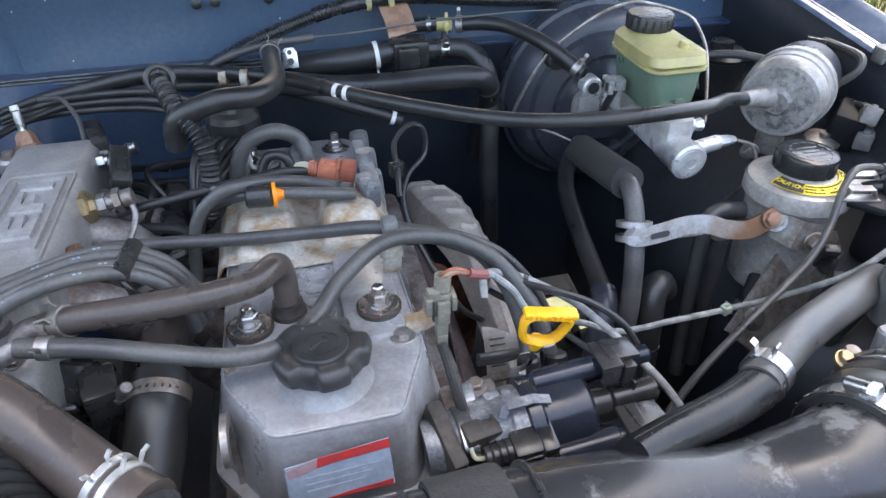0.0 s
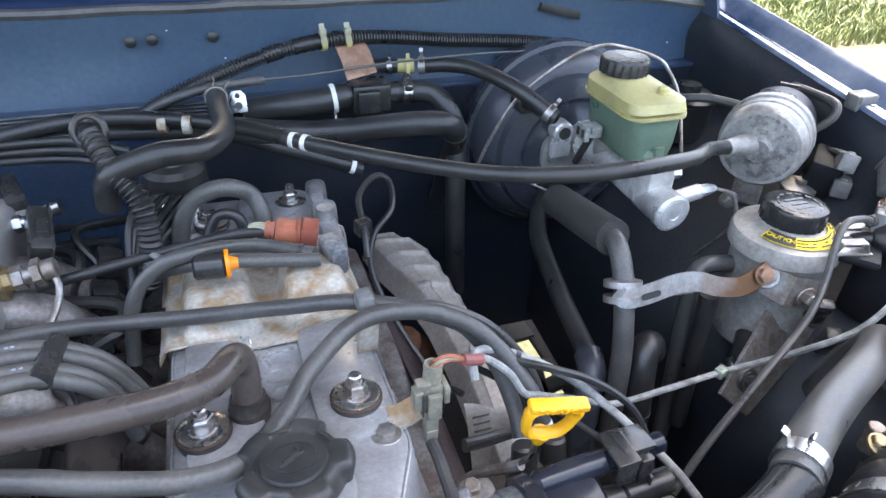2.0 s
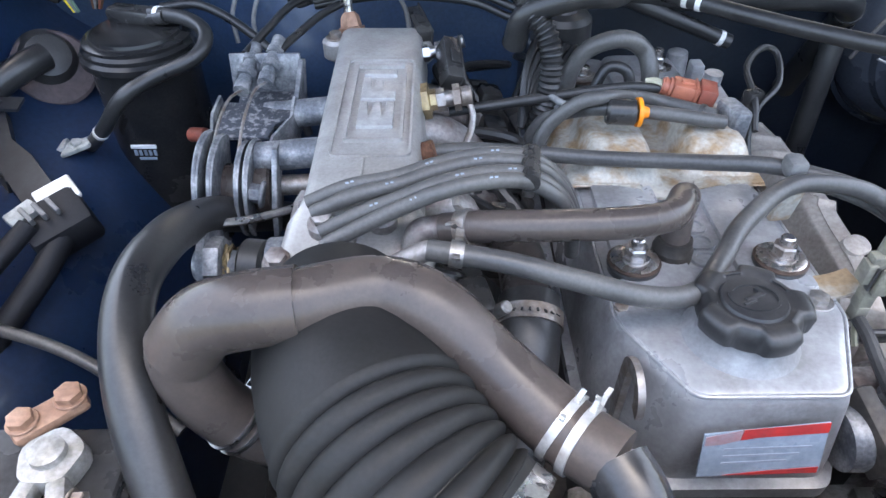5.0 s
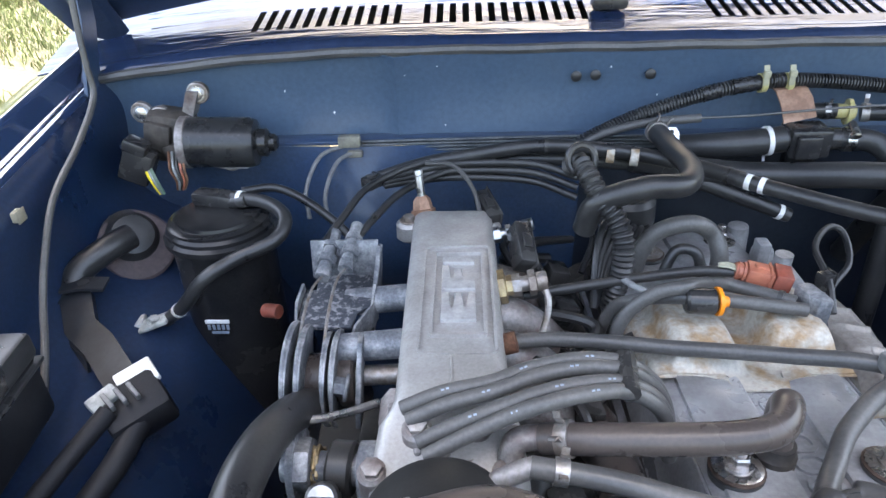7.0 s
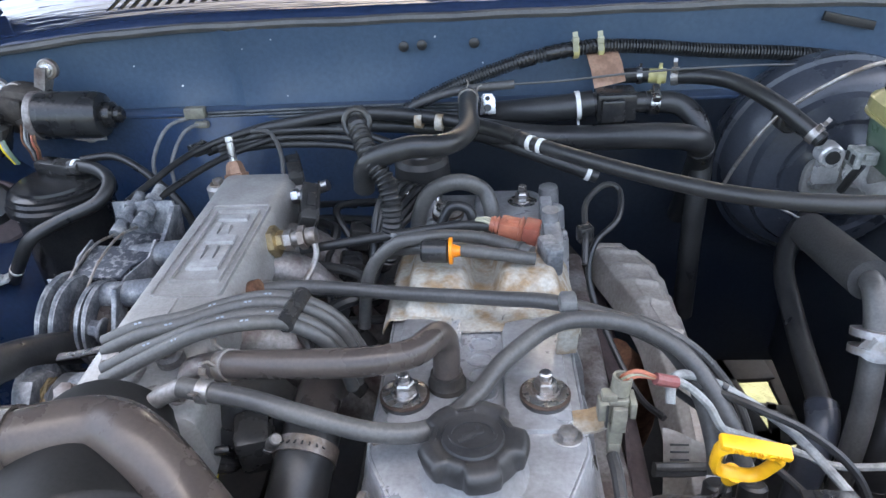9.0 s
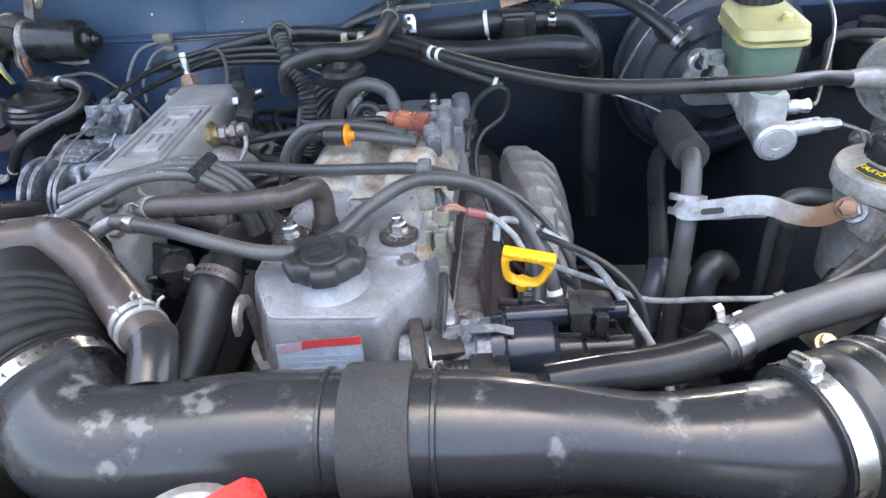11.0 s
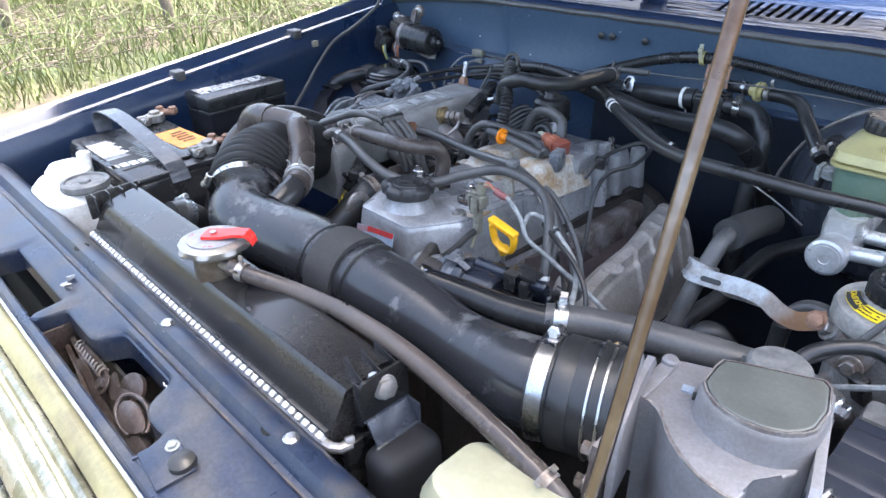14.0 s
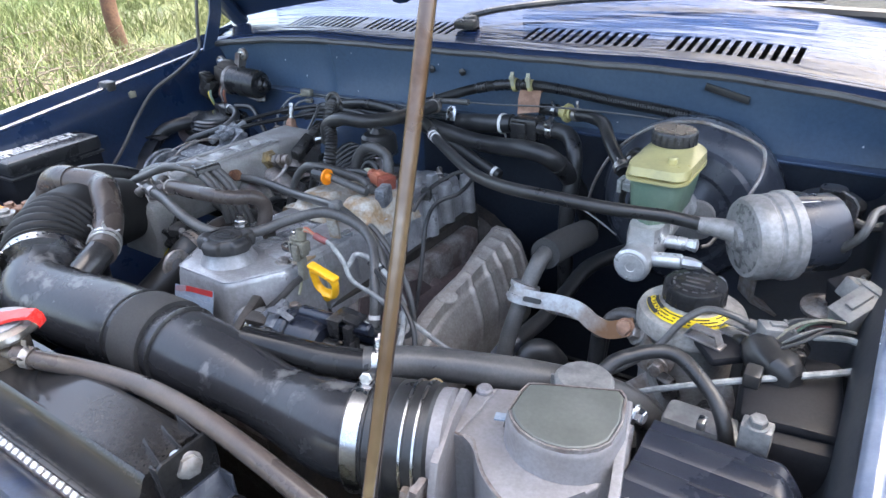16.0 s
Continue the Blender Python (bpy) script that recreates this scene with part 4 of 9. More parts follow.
part("cap_skirt", lathe([(0.026, -0.003), (0.027, 0.001), (0.024, 0.003)], cb, cup, 32), PLASTIC, cap)

# stamped lead bracket on the cover
plate = thing("lead_bracket", (0.0, 0.54, 1.1), "rust-stained stamped sheet bracket bolted over the valve cover", "bracket")


def pressed(u, v):
    x = lerp(-0.082, 0.084, u)
    y = lerp(0.468, 0.60, v)
    z = top_z(y) + 0.004
    h1 = math.exp(-(((x + 0.035) / 0.027) ** 10)) * math.exp(-(((y - 0.545) / 0.052) ** 10))
    h2 = math.exp(-(((x - 0.042) / 0.027) ** 10)) * math.exp(-(((y - 0.55) / 0.048) ** 10))
    z += 0.021 * h1 + 0.025 * h2
    if v < 0.12 and (u < 0.36 or u > 0.62):
        y += 0.018 * math.sin(min(1, abs(u - 0.49) * 3) * 1.5)
    z -= 0.018 * max(0, (abs(x) - 0.074) / 0.01)
    return (x, y, z + 0.0012 * noise.noise(Vector((x * 60, y * 60, 0))))


part("pressing", grid(pressed, 66, 48, 0.0016), RUST_TAN, plate, angle=60)

part("post", box((0.066, 0.437, 1.126), (0.016, 0.005, 0.040), 0.0015, (8, 0, 8)), RUST_TAN, plate)
part("clip", box((0.066, 0.446, 1.1475), (0.013, 0.016, 0.014), 0.003), PLASTIC_GREY, plate, "grey plastic lead clip")
part("hex_screw", bolt((0.058, 0.356, 1.108), (0, 0.077, 1), 0.0066, 0.006, 1.5), STEEL_DULL, plate)
part("tab", join(strap([(0.052, 0.368, 1.106), (0.075, 0.37, 1.108), (0.088, 0.372, 1.112)], (0, 1, 0), 0.020, 0.002)), RUST_TAN, plate)

# connectors over the bracket
def connector(name, c, size, mat, label, rot=(0, 0, 0), cat="connector"):
    t = thing(name, (c[0], c[1], c[2] - size[2] / 2), label, cat)
    m = pose(*c, *rot)
    bm = box((0, 0, 0), size, 0.0018)
    bmesh.ops.transform(bm, matrix=m, verts=bm.verts[:])
    part("housing", bm, mat, t)
    bm = join(box((0, 0, size[2] * 0.5), (size[0] * 0.5, size[1] * 0.35, size[2] * 0.25), 0.001), box((size[0] * 0.36, 0, 0), (size[0] * 0.10, size[1] * 1.14, size[2] * 1.14), 0.001))
    bmesh.ops.transform(bm, matrix=m, verts=bm.verts[:])
    part("latch", bm, mat, t)
    return t


sp = connector("sensor_plug", (0.030, 0.577, 1.133), (0.022, 0.019, 0.016), SALMON, "faded copper-coloured plastic plug with dusty cable", (0, 8, -14))
pm = pose(0.030, 0.577, 1.133, 0, 8, -14)
for k in range(3):
    part("rib", cyl(pm @ Vector((-0.018 + 0.004 * k, 0, 0)), pm @ Vector((-0.016 + 0.004 * k, 0, 0)), 0.0085 - 0.0006 * (k == 0), seg=16), SALMON, sp)
part("collar", cyl(pm @ Vector((-0.020, 0, 0)), pm @ Vector((-0.010, 0, 0)), 0.0068, seg=16), SALMON, sp)
part("end_block", box(pm @ Vector((0.018, 0, 0)), (0.014, 0.022, 0.020), 0.0015, (0, 8, -14)), RED_BROWN, sp)
for q in (-0.004, 0.0, 0.004):
    part("core_wire", tube([pm @ Vector((-0.019, q, 0.002)), pm @ Vector((-0.026, q * 0.8, 0.003)), pm @ Vector((-0.034, q * 0.4, 0.001))], 0.0012, 6), CREAM, sp)
t = thing("injector_plug", (-0.03, 0.527, 1.138), "black plug with a bright orange locking ring", "connector")
part("boot", cyl((-0.048, 0.528, 1.143), (-0.024, 0.526, 1.143), 0.0105, seg=20, bevel=0.002), PLASTIC, t)
part("lock_ring", join(cyl((-0.0245, 0.526, 1.143), (-0.0215, 0.526, 1.143), 0.0115, seg=20), cyl((-0.0215, 0.526, 1.143), (-0.015, 0.5255, 1.143), 0.006, 0.004, seg=14)), ORANGE, t, "orange locking ring")
t = thing("clip_block", (0.06, 0.55, 1.11), "chalky corroded metal clamp block on the cover", "clamp")
part("clamp_body", box((0.062, 0.545, 1.124), (0.016, 0.03, 0.028), 0.004, (0, 0, 15)), ALU_STAIN, t)
part("side_lug", join(box((0.069, 0.60, 1.108), (0.018, 0.05, 0.022), 0.004), cyl((0.068, 0.615, 1.115), (0.068, 0.615, 1.130), 0.008), box((0.067, 0.655, 1.105), (0.012, 0.016, 0.03), 0.002)), ALU_COVER, t)

# ---- intake plenum ----
plen = thing("intake_plenum", (-0.23, 0.54, 1.05), "dull cast-aluminium intake plenum with raised lettering", "intake plenum")


def plen_ring(y, w, z, h, cx):
    r = 0.011
    pts = []
    for sx, a0 in ((1, 0), (-1, 90)):
        for i in range(5):
            a = radians(a0 + 22.5 * i)
            pts.append((cx + sx * (w / 2 - r) + r * math.cos(a), z - r + r * math.sin(a)))
    pts += [(cx - w / 2 - 0.004, z - h * 0.6), (cx - w / 2 + 0.008, z - h), (cx + w / 2 - 0.008, z - h), (cx + w / 2 + 0.004, z - h * 0.6)]
    return [(x, y, zz) for x, zz in pts]


rings = [plen_ring(0.690, 0.060, 1.130, 0.05, -0.232), plen_ring(0.688, 0.070, 1.138, 0.06, -0.232), plen_ring(0.682, 0.076, 1.143, 0.065, -0.232)]
for i in range(9):
    u = i / 8
    y = lerp(0.675, 0.420, u)
    rings.append(plen_ring(y, lerp(0.078, 0.076, u), lerp(1.146, 1.150, u), 0.07, lerp(-0.2325, -0.231, u)))
rings += [plen_ring(0.412, 0.082, 1.147, 0.07, -0.231), plen_ring(0.405, 0.094, 1.140, 0.075, -0.232), plen_ring(0.370, 0.098, 1.136, 0.08, -0.232), plen_ring(0.352, 0.096, 1.130, 0.08, -0.232), plen_ring(0.347, 0.086, 1.122, 0.07, -0.232)]
part("plenum_body", loft(rings), ALU, plen, angle=40)
pz = 1.1502


def flat_frame(w, h, r, th, o, depth):
    a, b = rounded(w, h, r, 3), rounded(w - 2 * th, h - 2 * th, max(r - th, 0.0006), 3)
    bm = bmesh.new()
    n = len(a)
    R = [[bm.verts.new((o[0] + p[0], o[1] + p[1], o[2] + z)) for p in q] for q, z in ((a, -0.002), (a, depth), (b, depth), (b, -0.002))]
    for s_, t_ in zip(R, R[1:]):
        for i in range(n):
            bm.faces.new((s_[i], s_[(i + 1) % n], t_[(i + 1) % n], t_[i]))
    return bm


def tilt_to_plenum(bm):
    for v in bm.verts:
        v.co.z += -0.0157 * (v.co.y - 0.42)
    return bm


part("letter_frame", tilt_to_plenum(flat_frame(0.043, 0.118, 0.003, 0.0024, (-0.2265, 0.5350, pz), 0.0030)), ALU, plen)
part("panel_edge", tilt_to_plenum(flat_frame(0.058, 0.150, 0.006, 0.0018, (-0.2275, 0.5320, pz), 0.0016)), ALU, plen)
part("casting_seam", tilt_to_plenum(box((-0.2310, 0.438, pz), (0.0016, 0.036, 0.0022), 0.0006)), ALU, plen)
# the letters read from the side of the car: their tops point to -x
k_ = 0.0036
# slightly lighter than the plate, painting in the highlights on the letter edges
LETTER_ALU = surface("highlit_letter_metal", (0.44, 0.435, 0.425), 0.48, 0.42, (0.33, 0.32, 0.31), 0.4, 60, 420, 0.1, 0.3)
letters = {"E": [(0, 0), (0.037, 0), (0.037, 0.0065), (0.013, 0.0065), (0.013, 0.0103), (0.036, 0.0103), (0.036, 0.0167), (0.013, 0.0167), (0.013, 0.0205), (0.037, 0.0205), (0.037, 0.027), (0, 0.027)],
           "F": [(0, 0), (0.012, 0), (0.012, 0.0103), (0.030, 0.0103), (0.030, 0.0167), (0.012, 0.0167), (0.012, 0.0205), (0.036, 0.0205), (0.036, 0.027), (0, 0.027)],
           "I": [(0, 0), (0.009, 0), (0.009, 0.027), (0, 0.027)]}
for ch, off in (("E", 0.0), ("F", 0.041), ("I", 0.081)):
    # letter's right is +y of the car, letter's up is -x
    part("letter", tilt_to_plenum(prism(letters[ch], (-0.2130, 0.4945 + off, pz - 0.001), (0, 1, 0), (-1, 0, 0), 0.0038, 0.0012, 2)), LETTER_ALU, plen, "raised cast letter " + ch)
part("rear_flange", join(cyl((-0.276, 0.672, 1.118), (-0.276, 0.672, 1.138), 0.013, bevel=0.003), box((-0.258, 0.676, 1.128), (0.05, 0.022, 0.018), 0.006)), ALU, plen)
part("flange_bolt", bolt((-0.276, 0.672, 1.138), (0, 0, 1), 0.006, 0.006), STEEL_DULL, plen)
part("rear_boss", cyl((-0.195, 0.676, 1.112), (-0.195, 0.676, 1.134), 0.011, bevel=0.003), ALU, plen)
part("temperature_sender", join(lathe([(0.013, 0), (0.013, 0.006), (0.0105, 0.007), (0.009, 0.016), (0.0055, 0.020)], (-0.262, 0.69, 1.134), (-0.12, 0.35, 1), 6), ), BROWN_TIN, plen, "copper-brown sender body")
part("sender_tip", lathe([(0.0042, 0.018), (0.0042, 0.026), (0.0046, 0.027), (0.0038, 0.040), (0.0048, 0.041), (0.0046, 0.046), (0, 0.047)], (-0.262, 0.69, 1.134), (-0.12, 0.35, 1), 10), STEEL, plen, "grey metal tip")
for yy in (0.558, 0.497):
    part("runner", cyl((-0.262, yy, 1.128), (-0.322, yy, 1.122), 0.0115, seg=20), ALU_STAIN, plen)
for k, yy in enumerate((0.47, 0.52, 0.57, 0.62)):
    part("branch", tube([(-0.20, yy, 1.10), (-0.165, yy, 1.085), (-0.12, yy, 1.03), (-0.09, yy, 0.99)], 0.019, 14), ALU_DULL, plen)
# bosses and bolts round the throttle end
for x, y, z in ((-0.278, 0.372, 1.13), (-0.199, 0.372, 1.128), (-0.252, 0.395, 1.142), (-0.215, 0.40, 1.142)):
    part("boss", join(cyl((x, y, z - 0.02), (x, y - 0.004, z + 0.006), 0.0098, seg=16, bevel=0.002), bolt((x, y - 0.004, z + 0.006), (0, -0.25, 1), 0.0066, 0.006, 1.2)), ALU_DULL, plen)
def throat(y, w, z, cx, low=1.085):
    """A section of the curved casting between plenum and throttle, across x."""
    return [(cx - w, y, low), (cx - w, y, z - 0.012), (cx - w * 0.82, y, z - 0.002), (cx - w * 0.3, y, z), (cx + w * 0.3, y, z + 0.001), (cx + w * 0.82, y, z - 0.003), (cx + w, y, z - 0.012), (cx + w, y, low)]


part("throttle_throat", loft([throat(0.440, 0.038, 1.136, -0.243), throat(0.420, 0.040, 1.134, -0.241), throat(0.405, 0.037, 1.129, -0.240), throat(0.385, 0.037, 1.128, -0.240), throat(0.370, 0.039, 1.126, -0.239), throat(0.358, 0.043, 1.120, -0.238)]), ALU_DULL, plen, "stained curved casting", angle=60)
for x, y, z, w, d, turn in ((-0.256, 0.402, 1.131, 0.005, 0.050, 12), (-0.231, 0.398, 1.132, 0.005, 0.046, -8), (-0.243, 0.418, 1.136, 0.060, 0.006, 3), (-0.262, 0.378, 1.128, 0.020, 0.012, 20), (-0.222, 0.380, 1.130, 0.016, 0.018, 35)):
    part("casting_rib", box((x, y, z), (w, d, 0.012), 0.0022, (-6, 0, turn)), ALU_DULL, plen)
part("throttle_ring", lathe([(0.016, 0), (0.0215, 0.001), (0.0215, 0.012), (0.016, 0.013)], (-0.290, 0.388, 1.108), (1, 0, 0.05), 28), ALU_STAIN, plen)
# fittings along the engine side
def fitting(p, axis, scale=1.0, mat=None):
    a = Vector(axis).normalized()
    p = Vector(p)
    return join(lathe([(0.010 * scale, 0), (0.010 * scale, 0.009 * scale)], p, a, 6), cyl(p + a * 0.009 * scale, p + a * 0.016 * scale, 0.007 * scale, seg=14),
                lathe([(0.0115 * scale, 0.016 * scale), (0.0115 * scale, 0.022 * scale)], p, a, 6), cyl(p + a * 0.022 * scale, p + a * 0.032 * scale, 0.0085 * scale, seg=14, bevel=0.001))


part("brass_union", lathe([(0.015, 0), (0.015, 0.006), (0.009, 0.007), (0.009, 0.012), (0, 0.012)], (-0.192, 0.570, 1.128), (1, 0, 0.2), 6), BRASS, plen)
part("pipe_union", fitting((-0.182, 0.573, 1.127), (1, 0.05, 0.15), 1.0), STEEL_DULL, plen)
part("copper_plug", lathe([(0.0085, 0), (0.0085, 0.01), (0, 0.011)], (-0.192, 0.497, 1.125), (1, 0, 0.3), 12), RUST, plen)
part("rear_stub", join(fitting((-0.194, 0.655, 1.130), (1, 0.1, 0.1), 0.8), cyl((-0.17, 0.66, 1.135), (-0.155, 0.66, 1.14), 0.006)), STEEL, plen)

# ---- brake booster, master cylinder, reservoirs ----
boost = thing("brake_booster", (0.408, 0.79, 0.96), "round black steel brake booster on the firewall", "brake booster")
bc = Vector((0.408, 0.86, 1.082))
part("shell", lathe([(0.085, 0.0), (0.118, 0.008), (0.124, 0.03), (0.124, 0.045), (0.127, 0.047), (0.127, 0.056), (0.122, 0.058), (0.117, 0.075), (0.105, 0.088), (0.098, 0.091), (0.094, 0.099), (0.072, 0.106), (0.066, 0.104), (0.055, 0.107), (0.04, 0.118), (0.0, 0.12)], bc, (0, -1, 0), 48), BOOSTER_PAINT, boost)
part("mount_flange", prism(rounded(0.10, 0.055, 0.02, 4), (0.408, 0.744, 1.09), (1, 0, 0), (0, 0, 1), 0.007, 0.002), ALU, boost)
for s in (-1, 1):
    part("nut", bolt((0.408 + s * 0.038, 0.735, 1.09), (0, -1, 0), 0.0065, 0.008), STEEL_DULL, boost)
part("check_valve", join(cyl((0.338, 0.765, 1.153), (0.345, 0.70, 1.157), 0.008, seg=14), cyl((0.337, 0.775, 1.152), (0.339, 0.755, 1.153), 0.014, seg=18, bevel=0.002)), PLASTIC, boost)

mc = thing("master_cylinder", (0.412, 0.62, 1.07), "bare cast-aluminium brake master cylinder", "master cylinder")
part("barrel", join(lathe([(0.0175, -0.002), (0.0205, 0.0), (0.0205, 0.009), (0.0195, 0.011), (0.0190, 0.05), (0.018, 0.06), (0.016, 0.17), (0.022, 0.172), (0.022, 0.19)], (0.412, 0.551, 1.105), (0, 1, 0.02), 28)), ALU_BRIGHT, mc)
part("end_plug", lathe([(0.0150, -0.0005), (0.0150, 0.0015), (0.006, 0.002), (0.0055, 0.001), (0, 0.001)], (0.412, 0.549, 1.105), (0, -1, 0), 24), ALU_BRIGHT, mc)
part("riser", loft([[(0.412 + a * w, 0.606 + b * d, z) for a, b in rounded(2, 2, 0.5, 3)] for z, w, d in ((1.10, 0.019, 0.030), (1.128, 0.020, 0.030), (1.140, 0.0185, 0.028))]), ALU_BRIGHT, mc)
part("rear_riser", cyl((0.412, 0.685, 1.10), (0.412, 0.685, 1.138), 0.016), ALU, mc)
part("pipe_boss", join(cyl((0.425, 0.572, 1.108), (0.462, 0.575, 1.112), 0.0085, seg=18, bevel=0.002), lathe([(0.0065, 0), (0.0065, 0.010), (0.006, 0.012), (0.004, 0.02)], (0.462, 0.575, 1.112), (1, 0.06, 0), 6)), ALU_BRIGHT, mc)
part("side_boss", join(cyl((0.425, 0.615, 1.112), (0.455, 0.618, 1.113), 0.008, seg=18, bevel=0.002), lathe([(0.0065, 0), (0.008, 0.010), (0.005, 0.012)], (0.455, 0.618, 1.113), (1, 0.06, 0), 6)), ALU_BRIGHT, mc)
part("flange_lug", join(box((0.375, 0.728, 1.112), (0.026, 0.010, 0.040), 0.003, (0, 0, 0)), cyl((0.371, 0.735, 1.128), (0.371, 0.715, 1.128), 0.013, seg=20, bevel=0.002)), ALU_BRIGHT, mc)
part("lug_hole", cyl((0.371, 0.7155, 1.128), (0.371, 0.7135, 1.128), 0.0075, seg=18), INK, mc)

res = thing("brake_fluid_reservoir", (0.412, 0.655, 1.138), "translucent fluid reservoir, green below and cream above", "reservoir")


def res_ring(z, w, d0, d1, r=0.4):
    return [(0.412 + a * w * 0.84, (d0 + d1) / 2 + b * (d1 - d0) / 2, z) for a, b in rounded(2, 2, r, 5)]


part("tank", loft([res_ring(1.136, 0.024, 0.605, 0.690), res_ring(1.140, 0.030, 0.602, 0.696), res_ring(1.158, 0.034, 0.600, 0.700), res_ring(1.190, 0.0385, 0.602, 0.702)]), RES_GREEN, res)
part("upper_shell", loft([res_ring(1.189, 0.0415, 0.605, 0.702), res_ring(1.194, 0.0425, 0.598, 0.706), res_ring(1.203, 0.0415, 0.602, 0.706), res_ring(1.2055, 0.037, 0.625, 0.705), res_ring(1.2095, 0.030, 0.650, 0.704, 0.7), res_ring(1.2120, 0.026, 0.653, 0.703, 0.9)]), RES_YELLOW, res)
part("seam", loft([res_ring(1.1875, 0.0435, 0.597, 0.707), res_ring(1.1905, 0.0435, 0.597, 0.707)]), RES_YELLOW, res)
part("filler_cap", lathe([(0.0240, 0), (0.0262, 0.001), (0.0262, 0.0145), (0.0245, 0.0168), (0.019, 0.0172), (0, 0.0172)], (0.410, 0.678, 1.2115), (0, 0, 1), 60, lambda a, k: 1 + (0.018 * math.copysign(1, math.cos(20 * a)) if k in (1, 2) else 0)), PLASTIC_DUST, res, "ribbed black screw cap")
ls = part("level_sensor", join(box((0.368, 0.658, 1.157), (0.020, 0.018, 0.014), 0.002), box((0.358, 0.656, 1.157), (0.006, 0.021, 0.017), 0.0012), box((0.368, 0.6475, 1.160), (0.010, 0.004, 0.006), 0.001)), CLOUDY, res, "cloudy grey level-sensor plug")
for k in range(2):
    part("slot", box((0.3545, 0.651 + 0.010 * k, 1.157), (0.001, 0.005, 0.009), 0), INK, ls)
part("sensor_lead", tube([(0.364, 0.650, 1.152), (0.360, 0.655, 1.135), (0.362, 0.668, 1.115)], 0.0042, 8), RUBBER, res)
part("spout", lathe([(0.006, 0), (0.0055, 0.010), (0.004, 0.012), (0, 0.012)], (0.425, 0.625, 1.201), (0, 0, 1), 12), RES_YELLOW, res)
part("foot", lathe([(0.017, 0.0), (0.016, 0.02), (0.012, 0.03)], (0.412, 0.608, 1.124), (0, 0, 1), 18), RES_GREEN, res)
part("foot_rib", sweep([(0.414, 0.597, 1.128), (0.414, 0.596, 1.145), (0.414, 0.598, 1.158)], 0.0065, 10), RES_GREEN, res)

# ---- cruise actuator ----
act = thing("cable_actuator", (0.56, 0.60, 1.10), "round grey cable actuator with a dusty domed face", "actuator")
aa = Vector((0.80, 0.60, 0.02)).normalized()
ap = Vector((0.514, 0.566, 1.157))
part("face", lathe([(0.012, -0.004), (0.015, 0.0), (0.020, 0.0015), (0.036, 0.0045), (0.038, 0.007)], ap, aa, 40), surface("streaked_dark_dome", (0.12, 0.12, 0.12), 0.3, 0.1, (0.2, 0.195, 0.19), 0.45, 90, 200, 0.3, 0.3, soft=0.06), act, "streaked dark face")
part("dome", lathe([(0.037, 0.005), (0.0405, 0.006), (0.0435, 0.011), (0.0445, 0.016), (0.0445, 0.024), (0.0425, 0.026), (0.0425, 0.028), (0.0445, 0.030), (0.0450, 0.040)], ap, aa, 40), BOND, act)
part("rim", lathe([(0.0445, 0.040), (0.047, 0.042), (0.047, 0.051), (0.044, 0.053)], ap, aa, 40), BOND, act)
part("motor_case", lathe([(0.0405, 0.051), (0.0405, 0.095), (0.038, 0.099), (0.0, 0.100)], ap, aa, 36), BOOSTER_PAINT, act)
part("cable_socket", sweep([(0.474, 0.569, 1.163), (0.490, 0.572, 1.1625), (0.508, 0.574, 1.161), (0.524, 0.578, 1.159)], lambda u: 0.0085 + 0.005 * u, 18), BOND, act, "tapered grey cable boot")
part("case_label", box(ap + aa * 0.078 + Vector((-0.01, -0.01, 0.0390)), (0.02, 0.014, 0.001), 0, (0, 0, 37)), WHITE, act, "small white label")
part("bracket", join(strap([ap + aa * 0.02 + Vector((0, 0, -0.04)), ap + aa * 0.02 + Vector((0, 0, -0.07)), ap + aa * 0.05 + Vector((0, 0, -0.09))], (-0.6, 0.8, 0), 0.03, 0.003), bolt((0.505, 0.575, 1.095), (-0.5, -0.8, 0), 0.007, 0.009)), STEEL_DULL, act)
part("end_frame", strap([ap + aa * 0.108 + Vector((0, 0, 0.04)), ap + aa * 0.115 + Vector((0, 0, 0.03)), ap + aa * 0.115 + Vector((0, 0, -0.03)), ap + aa * 0.108 + Vector((0, 0, -0.04))], (-0.6, 0.8, 0), 0.02, 0.002), STEEL_DULL, act)

# strut-top cup on the inner wing
t = thing("rubber_buffer", (0.582, 0.77, 1.08), "black stepped rubber-topped mount on the inner wing", "mount")
part("cup", lathe([(0.03, 0), (0.035, 0.03), (0.035, 0.05), (0.038, 0.052), (0.038, 0.056), (0.03, 0.062), (0.016, 0.063), (0.015, 0.073), (0, 0.074)], (0.582, 0.77, 1.08), (0, 0, 1), 28), RUBBER, t)

# ---- power steering reservoir ----
ps = thing("power_steering_reservoir", (0.497, 0.482, 0.99), "dusty zinc power-steering tank with black cap and yellow caution label", "reservoir")
pc = Vector((0.497, 0.482, 0.985))
part("tank", lathe([(0.038, 0.0), (0.043, 0.006), (0.0445, 0.06), (0.0455, 0.098), (0.048, 0.106), (0.0520, 0.110), (0.0520, 0.122), (0.0500, 0.127), (0.043, 0.130), (0.029, 0.136), (0.028, 0.140), (0, 0.140)], pc, (0, 0.02, 1), 48), PS_METAL, ps)
part("screw_cap", lathe([(0.0275, 0.137), (0.0295, 0.138), (0.0295, 0.152), (0.0283, 0.1555), (0.025, 0.157), (0.0, 0.157)], pc, (0, 0.02, 1), 64, lambda a, k: 1 + (0.02 * math.cos(24 * a) if k in (1, 2) else 0)), PLASTIC_DUST, ps, "knurled black cap with worn print")
